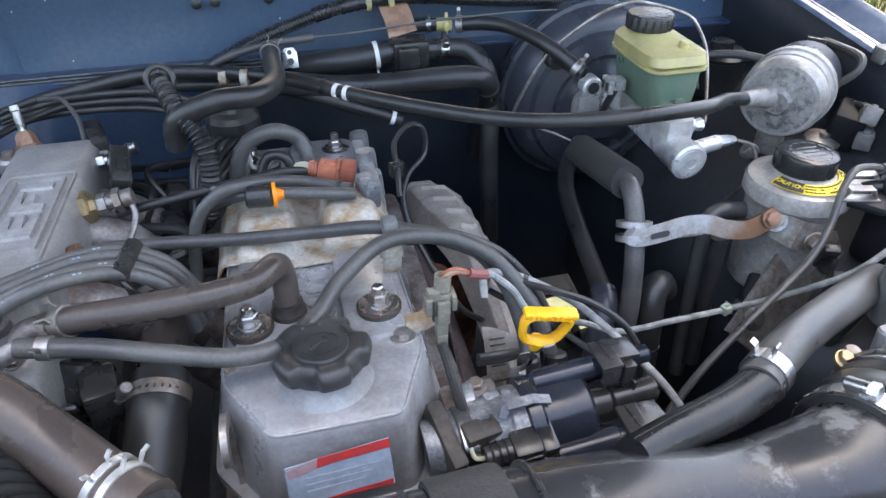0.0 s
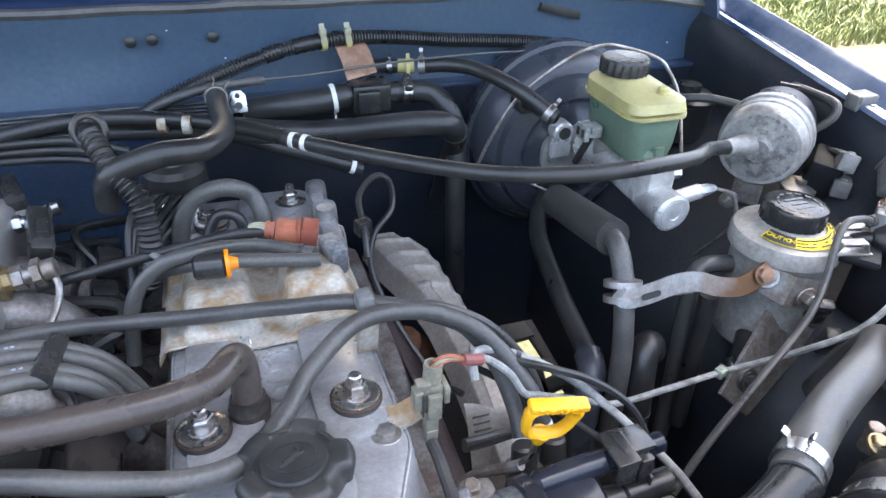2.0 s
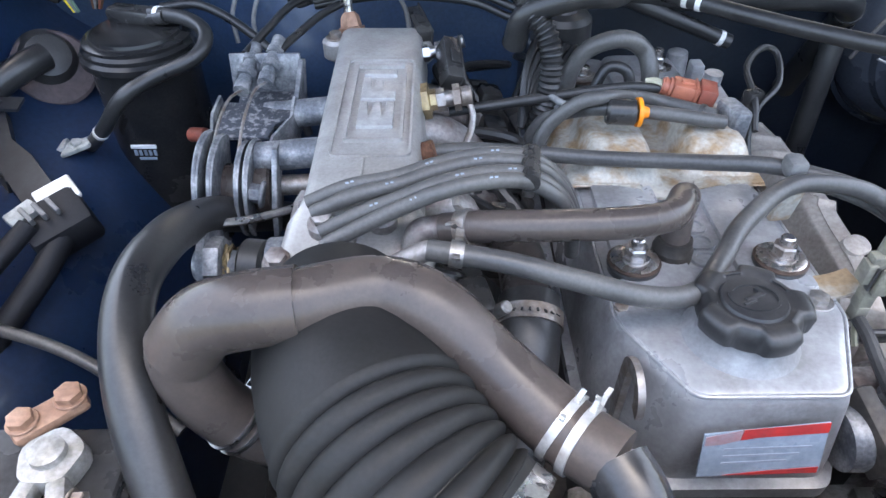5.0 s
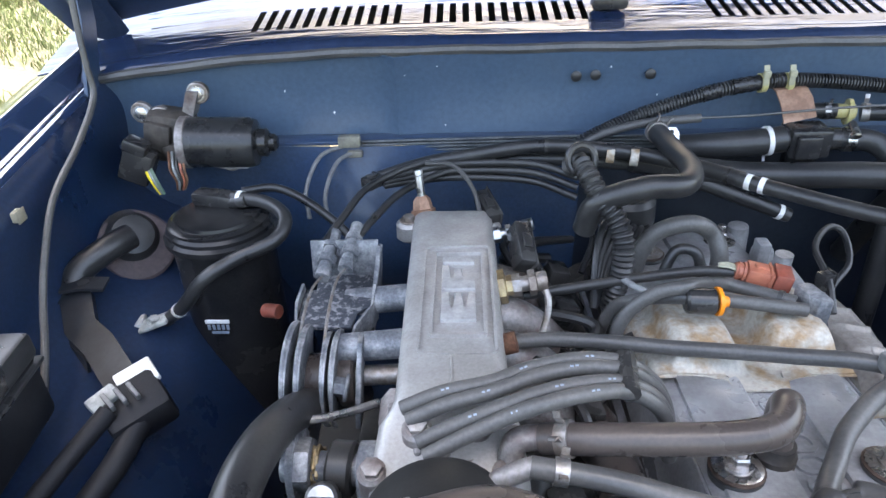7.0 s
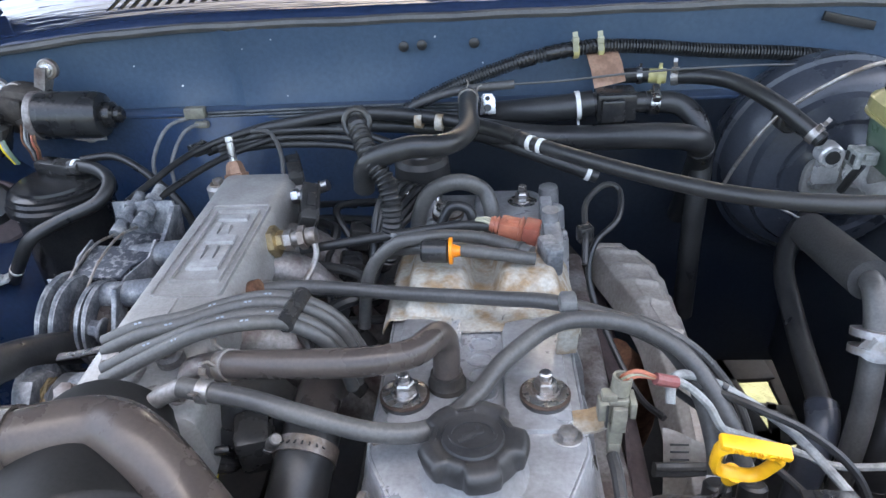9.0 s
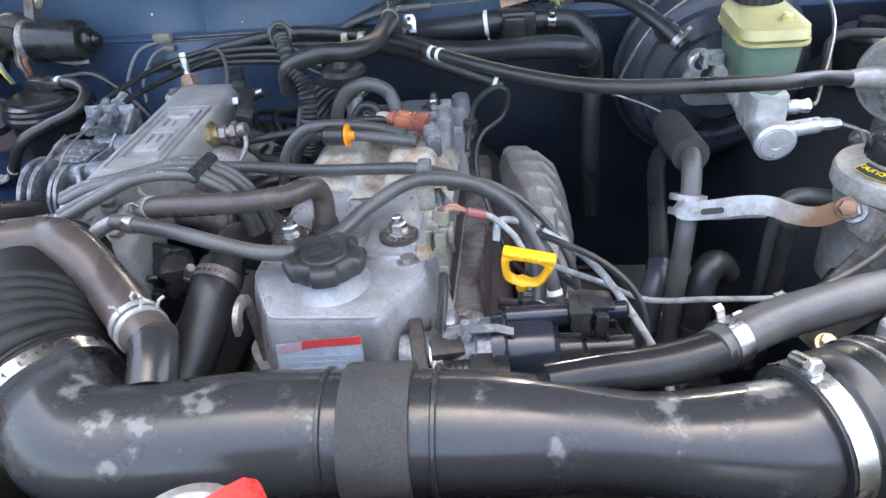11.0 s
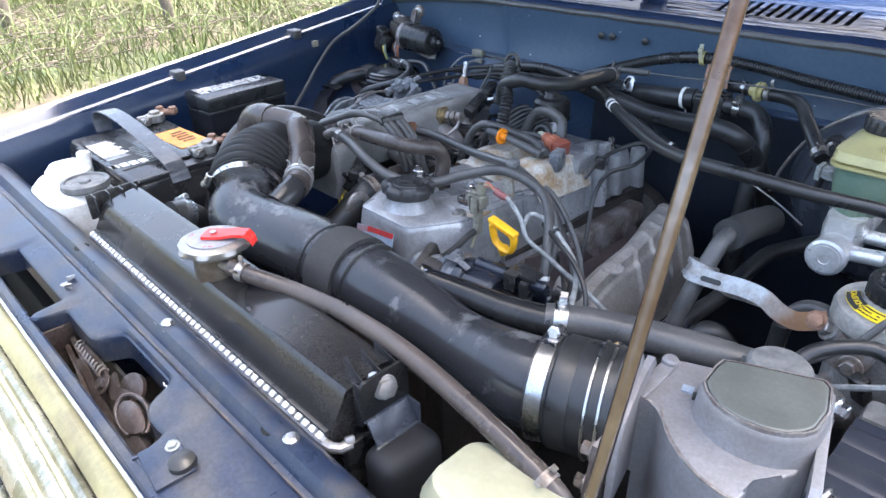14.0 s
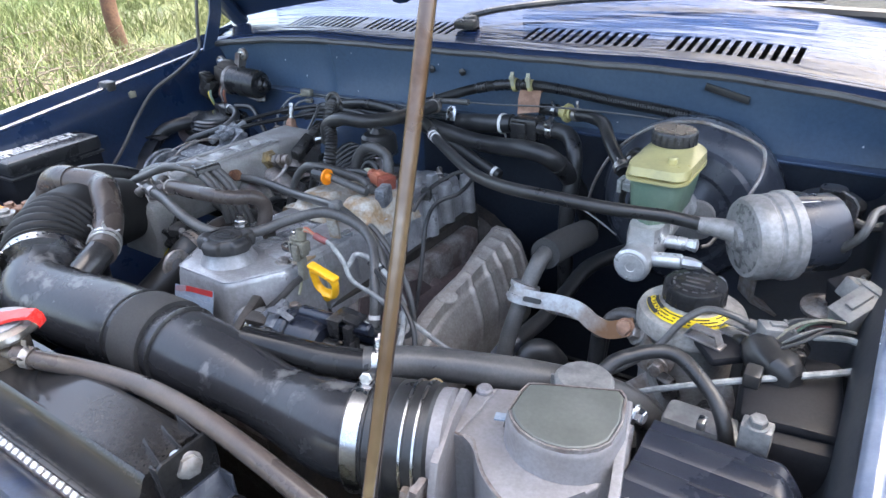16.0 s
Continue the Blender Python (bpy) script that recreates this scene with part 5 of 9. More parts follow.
WORN_PRINT = surface("worn_moulded_print", (0.06, 0.062, 0.066), 0.3, 0.0, (0.04, 0.042, 0.045), 0.4, 90, 300, 0.1, 0.05)
for k in range(14):
    a = k * math.tau / 14
    part("print_bar", box(pc + Vector((0.0195 * math.cos(a), 0.0195 * math.sin(a), 0.1574)), (0.0020, 0.0056, 0.0005), 0, (0, 0, math.degrees(a))), WORN_PRINT, ps)
for k in range(3):
    part("print_bar", box(pc + Vector((0.0, 0.008 - 0.008 * k, 0.1574)), (0.022 - 0.004 * (k % 2), 0.0026, 0.0005), 0), WORN_PRINT, ps)
# curved yellow label on the shoulder
bm = bmesh.new()
N = 26
rows = []
for k in range(N + 1):
    a = radians(lerp(188, 352, k / N))
    row = []
    for r, h in ((0.0312, 0.1362), (0.0428, 0.1312)):
        row.append(bm.verts.new(pc + Vector((r * math.cos(a), r * math.sin(a), h + 0.0006))))
    rows.append(row)
for a, b in zip(rows, rows[1:]):
    bm.faces.new((a[0], a[1], b[1], b[0]))
lab = part("caution_label", bm, YELLOW_LABEL, ps, "yellow printed caution label")
bm = bmesh.new()
rows = []
for k in range(9):
    a = radians(lerp(190, 232, k / 8))
    rows.append([bm.verts.new(pc + Vector((r * math.cos(a), r * math.sin(a), h + 0.0011))) for r, h in ((0.0315, 0.1362), (0.0425, 0.1314))])
for a, b in zip(rows, rows[1:]):
    bm.faces.new((a[0], a[1], b[1], b[0]))
part("black_field", bm, INK, lab)
for i, ch in enumerate("CAUTION"):
    a = radians(193.5 + 5.7 * i)
    out = Vector((math.cos(a), math.sin(a), 0))
    part("letter", lettering(ch, 0.0068, pc + out * 0.0370 + Vector((0, 0, 0.1353)), Vector((-math.sin(a), math.cos(a), 0)), -out * 0.96 + Vector((0, 0, 0.28)), 0.0003), YELLOW_LABEL, lab)
for i in range(20):
    a = radians(236 + 5.6 * i)
    for r, h in ((0.0338, 0.1358), (0.0370, 0.1345), (0.0402, 0.1331)):
        if random.random() < 0.85:
            part("print_bar", box(pc + Vector((r * math.cos(a), r * math.sin(a), h + 0.0004)), (0.0014, 0.0030, 0.0005), 0, (0, 0, math.degrees(a))), INK, lab)
part("outlet", tube([pc + Vector((-0.03, -0.02, 0.02)), pc + Vector((-0.05, -0.04, 0.01)), pc + Vector((-0.065, -0.05, -0.005))], 0.011, 14), RUBBER, ps)
part("return_pipe", tube([pc + Vector((-0.035, 0.015, 0.085)), pc + Vector((-0.075, 0.02, 0.085)), pc + Vector((-0.09, 0.01, 0.06)), pc + Vector((-0.092, 0.0, -0.02)), pc + Vector((-0.092, -0.01, -0.12))], 0.0085, 12), RUBBER_GREY, ps)
clamp_band(ps, "hose_clamp", pc + Vector((-0.058, -0.045, 0.002)), (-1, -0.75, -0.8), 0.0115, 0.008, STEEL, (-0.5, -0.5, 0.5), False)
br = part("tank_bracket", join(strap([pc + Vector((-0.040, -0.026, 0.095)), pc + Vector((-0.028, -0.046, 0.092)), pc + Vector((0.0, -0.052, 0.085))], (0, 0.3, 1), 0.030, 0.003), bolt(pc + Vector((-0.042, -0.028, 0.10)), (-0.7, -0.7, 0.5), 0.008, 0.010), bolt(pc + Vector((-0.012, -0.052, 0.085)), (-0.1, -1, 0.2), 0.0075, 0.010)), STEEL_DULL, ps)
part("sensor_stem", join(box(pc + Vector((0.002, -0.060, 0.072)), (0.016, 0.012, 0.034), 0.003, (25, 0, -25)), box(pc + Vector((0.016, -0.070, 0.04)), (0.015, 0.014, 0.036), 0.003, (25, 0, -28))), PLASTIC, ps, "black clip hanging from the bracket")

mnt = thing("tank_mount_plate", (0.48, 0.41, 0.95), "grey steel mounting plate with two rubber bushes", "bracket")
part("plate", prism([(0.0, 0.0), (0.035, -0.035), (0.165, 0.03), (0.15, 0.07), (0.09, 0.085)], (0.40, 0.415, 0.985), (1, 0.15, 0), (0, 0.45, 1), 0.004, 0.001), STEEL_DULL, mnt)
for px_, py_ in ((0.035, 0.004), (0.135, 0.04)):
    o = Vector((0.40, 0.415, 0.985)) + Vector((1, 0.15, 0)).normalized() * px_ + Vector((0, 0.45, 1)).normalized() * py_
    part("bush", join(cyl(o, o + Vector((0.02, -0.9, 0.4)).normalized() * 0.008, 0.013, seg=20, bevel=0.002), bolt(o + Vector((0.02, -0.9, 0.4)).normalized() * 0.008, (0.02, -0.9, 0.4), 0.006, 0.005)), RUBBER_GREY, mnt)

# strap that holds the steering pipe
stp = thing("pipe_strap", (0.36, 0.48, 1.06), "bright steel strap with a rusted twisted end", "bracket")
RUSTING = surface("rusting_plated_steel", (0.42, 0.415, 0.41), 0.42, 0.7, (0.3, 0.27, 0.245), 0.4, 45, 300, 0.15, 0.25)
_t = RUSTING.node_tree
_co, _sep = _t.nodes.new("ShaderNodeTexCoord"), _t.nodes.new("ShaderNodeSeparateXYZ")
_no, _add = _t.nodes.new("ShaderNodeTexNoise"), _t.nodes.new("ShaderNodeMath")
_no.inputs["Scale"].default_value, _no.inputs["Detail"].default_value = 55, 6
_add.operation = "MULTIPLY_ADD"
_add.inputs[1].default_value = 0.05
_ram, _mx = _t.nodes.new("ShaderNodeMapRange"), _t.nodes.new("ShaderNodeMix")
_ram.inputs["From Min"].default_value, _ram.inputs["From Max"].default_value = 0.046, 0.088
_mx.data_type = "RGBA"
_mx.inputs["B"].default_value = (0.2, 0.105, 0.055, 1)
_b = _t.nodes["Principled BSDF"]
_was = _b.inputs["Base Color"].links[0].from_socket
for _a, _z in ((_co.outputs["Object"], _sep.inputs[0]), (_co.outputs["Object"], _no.inputs["Vector"]), (_no.outputs["Fac"], _add.inputs[0]), (_sep.outputs["X"], _add.inputs[2]), (_add.outputs[0], _ram.inputs["Value"]), (_ram.outputs[0], _mx.inputs["Factor"]), (_was, _mx.inputs["A"]), (_mx.outputs["Result"], _b.inputs["Base Color"])):
    _t.links.new(_a, _z)
part("strip", strap(spline([(0.302, 0.472, 1.086), (0.308, 0.464, 1.083), (0.330, 0.464, 1.083), (0.365, 0.469, 1.084), (0.388, 0.467, 1.083), (0.405, 0.460, 1.079), (0.424, 0.453, 1.080), (0.440, 0.451, 1.088), (0.452, 0.452, 1.094)], 6), (0.05, 0.46, 1), 0.0185, 0.0028), RUSTING, stp)
part("rust_bolt", bolt((0.444, 0.449, 1.092), (-0.1, -0.9, 0.5), 0.0075, 0.007, 1.3), BROWN_TIN, stp)
part("slot", prism(rounded(0.022, 0.006, 0.0029, 3), (0.333, 0.4622, 1.0825), (1, 0.12, 0), (0, 0.45, 1), 0.0006), INK, stp)
ring_c, ring_a = Vector((0.3135, 0.478, 1.080)), Vector((-0.12, -0.45, -0.9)).normalized()
part("loop", lathe([(0.0155, -0.010), (0.0175, -0.010), (0.0175, -0.004), (0.0155, -0.004)], ring_c, ring_a, 24), STRAP_STEEL, stp)
part("loop", lathe([(0.0155, 0.004), (0.0175, 0.004), (0.0175, 0.010), (0.0155, 0.010)], ring_c, ring_a, 24), STRAP_STEEL, stp)
part("lower_strip", strap(spline([(0.325, 0.492, 1.066), (0.345, 0.488, 1.062), (0.365, 0.478, 1.070), (0.385, 0.47, 1.076)], 5), (0, 0.45, 1), 0.012, 0.002), STEEL_DULL, stp)

# relay block and plugs on the right inner wing
ign = thing("fuse_and_relay_box", (0.60, 0.42, 1.0), "dark plastic relay box with a barcode label and wiring", "relay box")
part("case", box((0.605, 0.40, 1.065), (0.085, 0.115, 0.075), 0.008, (0, 0, 8)), CASE_BLACK, ign)
part("lid", box((0.600, 0.405, 1.106), (0.075, 0.10, 0.012), 0.005, (0, 0, 8)), CASE_BLACK, ign)
lb = part("barcode_label", box((0.572, 0.344, 1.066), (0.024, 0.001, 0.020), 0, (-6, 0, 8)), WHITE, ign, "white barcode label")
for i in range(7):
    part("print_bar", box((0.5635 + 0.0028 * i, 0.3425 + 0.0004 * i, 1.066), (0.0012, 0.001, 0.017), 0, (-6, 0, 8)), INK, lb)
part("clip", box((0.570, 0.395, 1.118), (0.014, 0.020, 0.014), 0.003), PLASTIC, ign)
part("clip", box((0.592, 0.440, 1.116), (0.022, 0.014, 0.016), 0.003, (0, 0, 20)), PLASTIC, ign)
connector("wiring_plug", (0.632, 0.495, 1.147), (0.045, 0.024, 0.026), PLASTIC_GREY, "grey multi-pin wiring plug on the inner wing", (10, -25, 50))
connector("relay_plug", (0.575, 0.45, 1.128), (0.03, 0.018, 0.02), PLASTIC_GREY, "small grey wiring plug with wires", (0, 10, 35))
wr = thing("wing_relay", (0.63, 0.57, 1.09), "black relay with two plated studs on the inner wing", "relay")
m_ = pose(0.628, 0.574, 1.114, 8, -14, 40)
bm = box((0, 0, 0), (0.040, 0.034, 0.046), 0.004)
bmesh.ops.transform(bm, matrix=m_, verts=bm.verts[:])
part("housing", bm, CASE_BLACK, wr)
for z in (0.013, -0.014):
    p = m_ @ Vector((-0.004, -0.017, z))
    part("stud", bolt(p, (-0.45, -0.8, 0.35), 0.0042, 0.005, 1.5), STRAP_STEEL, wr)
    part("lug", box(p + Vector((0.003, -0.003, 0.001)), (0.014, 0.003, 0.007), 0.0008, (0, 20, 40)), STRAP_STEEL, wr)
connector("relay_socket", (0.627, 0.549, 1.137), (0.026, 0.018, 0.020), PLASTIC_GREY, "small grey socket beside the wing relay", (10, 20, 50))
connector("relay_socket", (0.628, 0.545, 1.109), (0.020, 0.018, 0.020), PLASTIC_GREY, "small grey socket beside the wing relay", (0, 0, 45))
t = thing("bolt_mount", (0.60, 0.555, 1.07), "round plated bolt mount on the inner wing", "mount")
part("dish", lathe([(0.02, 0), (0.02, 0.004), (0.012, 0.007), (0.006, 0.008), (0.006, 0.013), (0, 0.013)], (0.603, 0.577, 1.094), (0, -0.2, 1), 24), STEEL_DULL, t)
part("stem", cyl((0.603, 0.577, 1.04), (0.603, 0.577, 1.095), 0.010, seg=16), STEEL_DULL, t)

# ---- exhaust side ----
exh = thing("exhaust_manifold", (0.13, 0.52, 0.93), "rust-brown cast exhaust manifold", "exhaust manifold")
part("log", tube([(0.116, 0.37, 0.965), (0.120, 0.48, 0.962), (0.122, 0.62, 0.958), (0.123, 0.70, 0.95)], 0.024, 14), PURPLE, exh)
for yy in (0.38, 0.47, 0.58, 0.68):
    part("port", tube([(0.085, yy, 0.985), (0.102, yy, 0.98), (0.118, yy, 0.965)], 0.017, 12), PURPLE, exh)
part("down_pipe", tube([(0.13, 0.58, 0.97), (0.16, 0.59, 0.92), (0.17, 0.62, 0.82), (0.17, 0.70, 0.68)], 0.026, 14), RUST, exh)
shield = thing("exhaust_heat_shield", (0.17, 0.58, 0.93), "tan pressed-steel heat shield with raised ribs", "heat shield")


RIBS = (0.704, 0.672, 0.640, 0.605, 0.562)


def ribbed(u, v):
    """u runs from the back to the front, v over the crest from the engine to the wing side."""
    y = lerp(0.722, 0.385, u)
    crest = Vector((lerp(0.150, 0.158, u), y, 1.019 + 0.006 * math.sin(math.pi * min(1, u * 1.6)) - 0.052 * max(0, (u - 0.62) / 0.38) ** 1.7))
    a = [Vector((-0.024, 0, -0.030)), Vector((-0.012, 0, -0.004)), Vector((0.0, 0, 0.001)), Vector((0.028, 0, 0.001)), Vector((0.046, 0.0, -0.016)), Vector((0.062, 0.0, -0.060)), Vector((0.068, 0.0, -0.125))]
    k = v * (len(a) - 1)
    i = min(int(k), len(a) - 2)
    d = a[i].lerp(a[i + 1], k - i)
    # the engine-side edge swings outwards towards the front, the rear corner is rounded off
    q = min(1.0, max(0.0, (0.705 - y) / 0.15))
    d.x += 0.026 * q * q * (3 - 2 * q) * min(1.0, max(0.0, (0.62 - v) / 0.32)) - 0.016 * max(0.0, 1 - (0.722 - y) / 0.05) ** 2 * min(1.0, v * 2.2)
    tilt = 0.030 * (v - 0.4)
    rib = max(math.exp(-((y + tilt - q) / 0.0045) ** 2) for q in RIBS)
    rib *= 1 / (1 + math.exp(-(v - 0.22) / 0.02)) / (1 + math.exp((v - 0.86) / 0.03))
    n = Vector((0.2 + v * 0.8, 0, 1.05 - v)).normalized()
    dent = 0.002 * noise.noise(Vector((y * 18, v * 3, 0)))
    return crest + d * (1.0 - 0.05 * u) + n * (0.0042 * rib + dent)


part("ribbed_shell", grid(ribbed, 220, 60, 0.0014), SHIELD, shield, angle=60)
def front_sheet(u, v):
    return Vector((lerp(0.149, 0.202, u), lerp(0.446, 0.402, v) - 0.012 * u, 1.017 - 0.014 * u - 0.088 * v ** 1.3 + 0.0015 * math.sin(9 * u + 4 * v)))


part("front_sheet", grid(front_sheet, 14, 16, 0.0014), SHIELD, shield, angle=60)
part("rear_edge", strap([ribbed(0.004, k / 12) for k in range(13)], (0, 1, 0), 0.006, 0.003), SHIELD, shield)
for i in range(5):
    part("louvre", box(front_sheet(0.24, 0.14 + 0.07 * i) + Vector((0, -0.0016, 0.0012)), (0.016, 0.0016, 0.0018), 0.0004, (35, 8, 6)), INK, shield)
part("dimple", lathe([(0.010, -0.001), (0.009, 0.0016), (0.005, 0.0024), (0, 0.0025)], (0.190, 0.505, 1.0200), (0.1, -0.2, 1), 18, lambda a, k: 1 + 0.5 * abs(math.cos(a))), SHIELD, shield)
for yy, zz in ((0.56, 0.925), (0.51, 0.905)):
    part("hole", lathe([(0.011, 0), (0.011, 0.0012), (0, 0.0013)], (0.2045, yy, zz), (1, 0, 0.02), 18, lambda a, k: 1 + 0.4 * abs(math.sin(a))), INK, shield)
part("inner_plate", prism([(0, 0), (0.12, -0.03), (0.16, -0.07), (0.05, -0.09), (-0.02, -0.05)], (0.112, 0.42, 1.04), (0, 1, 0), (-0.1, 0, 1), 0.003), PURPLE, shield)

# ---- distributor ----
dist = thing("distributor", (0.14, 0.29, 1.03), "glossy black distributor cap with clipped lead boots on a grey body", "distributor")
dx, dc = Vector((1, 0.03, 0.06)).normalized(), Vector((0.088, 0.289, 1.064))
part("body", lathe([(0.020, -0.03), (0.022, 0.0), (0.024, 0.012), (0.026, 0.02), (0.027, 0.030), (0.029, 0.032), (0.029, 0.046)], dc, dx, 28), ALU_STAIN, dist)
part("steel_sleeve", lathe([(0.0232, -0.012), (0.0262, -0.011), (0.0266, -0.001), (0.0232, 0.0)], dc + dx * 0.006 + Vector((0, -0.002, -0.002)), dx, 28), STEEL, dist, "bright steel sleeve")
random.seed(12)
for k in range(7):
    part("casting_lump", box(dc + dx * random.uniform(0.006, 0.042) + Vector((0, random.uniform(-0.016, 0.026), 0.019 + random.uniform(-0.008, 0.004))), (random.uniform(0.010, 0.020), random.uniform(0.008, 0.016), 0.014), 0.0022, tuple(random.uniform(-18, 18) for _ in range(3)), 2), ALU_STAIN, dist)
part("hold_down", join(box(dc + dx * -0.016 + Vector((0, -0.004, 0.010)), (0.012, 0.050, 0.028), 0.003, (20, 0, 12)), box(dc + dx * 0.008 + Vector((0, -0.012, 0.020)), (0.026, 0.016, 0.010), 0.002, (10, 0, 10))), GREASE, dist, "greasy dark hold-down plate")
part("cap_ring", lathe([(0.0300, 0.042), (0.0335, 0.043), (0.0340, 0.052), (0.0325, 0.054), (0.0300, 0.055)], dc, dx, 40), CAP_BLUE, dist)
part("cap", lathe([(0.0295, 0.050), (0.0292, 0.058), (0.0285, 0.084), (0.0275, 0.089), (0.023, 0.093), (0.0, 0.095)], dc, dx, 40), CAP_BLUE, dist, "glossy black distributor cap")
part("centre_tower", join(cyl(dc + dx * 0.09, dc + dx * 0.112, 0.0125, 0.011, seg=20, bevel=0.002), cyl(dc + dx * 0.112, dc + dx * 0.150, 0.0092, 0.0088, seg=18, bevel=0.002)), PLASTIC, dist)
for yy, zz, s0, s1, r in ((0.012, 0.0265, 0.050, 0.145, 0.0088), (-0.029, -0.006, 0.056, 0.152, 0.0100), (0.028, 0.002, 0.06, 0.14, 0.0088), (-0.006, -0.029, 0.06, 0.145, 0.0088)):
    off = Vector((0, yy, zz))
    part("lead_boot", join(cyl(dc + dx * s0 + off, dc + dx * (s0 + 0.052) + off, r, r * 0.96, seg=20, bevel=0.003), cyl(dc + dx * (s0 + 0.046) + off, dc + dx * s1 + off, r * 0.86, r * 0.8, seg=18, bevel=0.002)), CAP_BLUE, dist, "long black lead boot")
for yy, zz, s0 in ((0.010, 0.029, 0.108), (-0.026, -0.004, 0.118)):
    o = dc + dx * s0 + Vector((0, yy, zz))
    part("boot_clip", join(box(o + Vector((0, 0, 0.009)), (0.016, 0.028, 0.003), 0.001, (0, -4, 0)), box(o + Vector((0, -0.0125, 0.0)), (0.014, 0.003, 0.020), 0.001), box(o + Vector((0.012, 0.004, 0.008)), (0.026, 0.020, 0.004), 0.001, (0, 8, 6)), box(o + Vector((0.016, -0.006, -0.006)), (0.010, 0.012, 0.022), 0.002)), PLASTIC, dist)
part("comb_teeth", join(*[box(dc + dx * (0.117 + 0.004 * k) + Vector((0, 0.012 - 0.003 * k, 0.008)), (0.002, 0.014, 0.016), 0.0005) for k in range(4)]), PLASTIC, dist)
part("spring_clip", join(strap([dc + dx * 0.026 + Vector((0, -0.010, 0.036)), dc + dx * 0.045 + Vector((0, -0.010, 0.0365)), dc + dx * 0.058 + Vector((0, -0.010, 0.031))], (0, 1, 0.2), 0.007, 0.002), strap([dc + dx * 0.022 + Vector((0, -0.014, 0.030)), dc + dx * 0.026 + Vector((0, -0.010, 0.036)), dc + dx * 0.030 + Vector((0, 0.004, 0.034))], (1, 0, 0), 0.006, 0.002)), ALU_STAIN, dist)
pp = Vector((0.094, 0.262, 1.075))
part("pickup_plug", join(cyl(pp, pp + dx * 0.020, 0.0085, 0.0092, seg=16, bevel=0.001), box(pp + dx * 0.030, (0.022, 0.020, 0.020), 0.003, (12, -3, 2)), box(pp + dx * 0.044, (0.012, 0.024, 0.023), 0.003, (12, -3, 2)), *[lathe([(0.0088, 0), (0.0100, 0.001), (0.0088, 0.002)], pp + dx * (0.004 + 0.005 * k), dx, 16) for k in range(3)]), PLASTIC, dist, "black ribbed pick-up plug")
part("pickup_wire", tube([pp + Vector((0.002, 0, 0)), pp + Vector((-0.006, 0.0, 0.002)), pp + Vector((-0.008, 0.006, 0.006))], 0.0016, 8), CREAM, dist)
part("clip_wire", tube([pp + dx * 0.02 + Vector((0, -0.01, -0.009)), pp + dx * 0.034 + Vector((0, -0.014, -0.011)), pp + dx * 0.05 + Vector((0, -0.010, -0.006))], 0.0013, 6), STEEL, dist)
part("clamp_block", box((0.100, 0.318, 1.058), (0.045, 0.03, 0.036), 0.006), ALU_DULL, dist)
part("clamp_bolt", bolt((0.105, 0.322, 1.077), (0, 0, 1), 0.006, 0.007), STEEL_DULL, dist)
part("bracket_tin", box((0.083, 0.265, 1.028), (0.022, 0.014, 0.012), 0.002), STEEL, dist)
lb_ = thing("lead_bushing", (0.173, 0.351, 1.0), "grey moulded bushing gathering the ignition leads", "lead holder")
part("block", box((0.174, 0.352, 1.028), (0.046, 0.030, 0.020), 0.004, (-12, 0, -8)), PLASTIC_GREY, lb_)
for q in (0.162, 0.186):
    part("collar", cyl((q, 0.354, 1.034), (q + 0.001, 0.362, 1.056), 0.0105, 0.0095, seg=18, bevel=0.002), RUBBER, lb_)

# ---- dipstick ----
dip = thing("oil_dipstick", (0.152, 0.335, 1.06), "yellow plastic oil dipstick handle on a steel rod", "dipstick")
bm = bmesh.new()
N = 40
o0, ux_, uy_ = Vector((0.156, 0.325, 1.123)), Vector((0.97, -0.12, 0.07)).normalized(), Vector((0.16, -0.20, 0.96)).normalized()
ux_ = (ux_ - uy_ * ux_.dot(uy_)).normalized()
nn = ux_.cross(uy_)
rings = []
for k in range(N):
    a = 2 * math.pi * k / N
    sx, sy = math.cos(a), math.sin(a)
    q = 0.55
    ex, ey = math.copysign(abs(sx) ** q, sx), math.copysign(abs(sy) ** q, sy)
    narrow = 1.0 - 0.30 * (1 - ey) / 2
    rr = []
    for w in range(8):
        b = 2 * math.pi * w / 8
        rad = 1 + 0.20 * math.cos(b)
        rr.append(o0 + ux_ * (ex * 0.0188 * narrow * rad) + uy_ * (ey * 0.0145 * rad) + nn * (0.0048 * math.sin(b)))
    rings.append(rr)
vs = [[bm.verts.new(p) for p in r] for r in rings]
for k in range(N):
    for w in range(8):
        bm.faces.new((vs[k][w], vs[(k + 1) % N][w], vs[(k + 1) % N][(w + 1) % 8], vs[k][(w + 1) % 8]))
handle = part("handle", bm, YELLOW, dip, "moulded yellow pull handle", 50)
part("name_bar", box(o0 + uy_ * 0.0165, (0.041, 0.010, 0.0055), 0.002, tuple(math.degrees(e) for e in Matrix((ux_, nn, uy_ * -1)).transposed().to_euler())), YELLOW, handle)
part("lettering", lettering("ENGINE OIL", 0.0058, o0 + uy_ * 0.0165 - nn * -0.0052, ux_, uy_, 0.0005), YELLOW, handle)
part("stem", cyl(o0 - uy_ * 0.014, o0 - uy_ * 0.024, 0.0065, 0.004, seg=12), YELLOW, handle)
part("rod", tube([o0 - uy_ * 0.022, o0 - uy_ * 0.05, o0 - uy_ * 0.10 + Vector((-0.02, 0.02, 0))], 0.0022, 8), STEEL, dip)
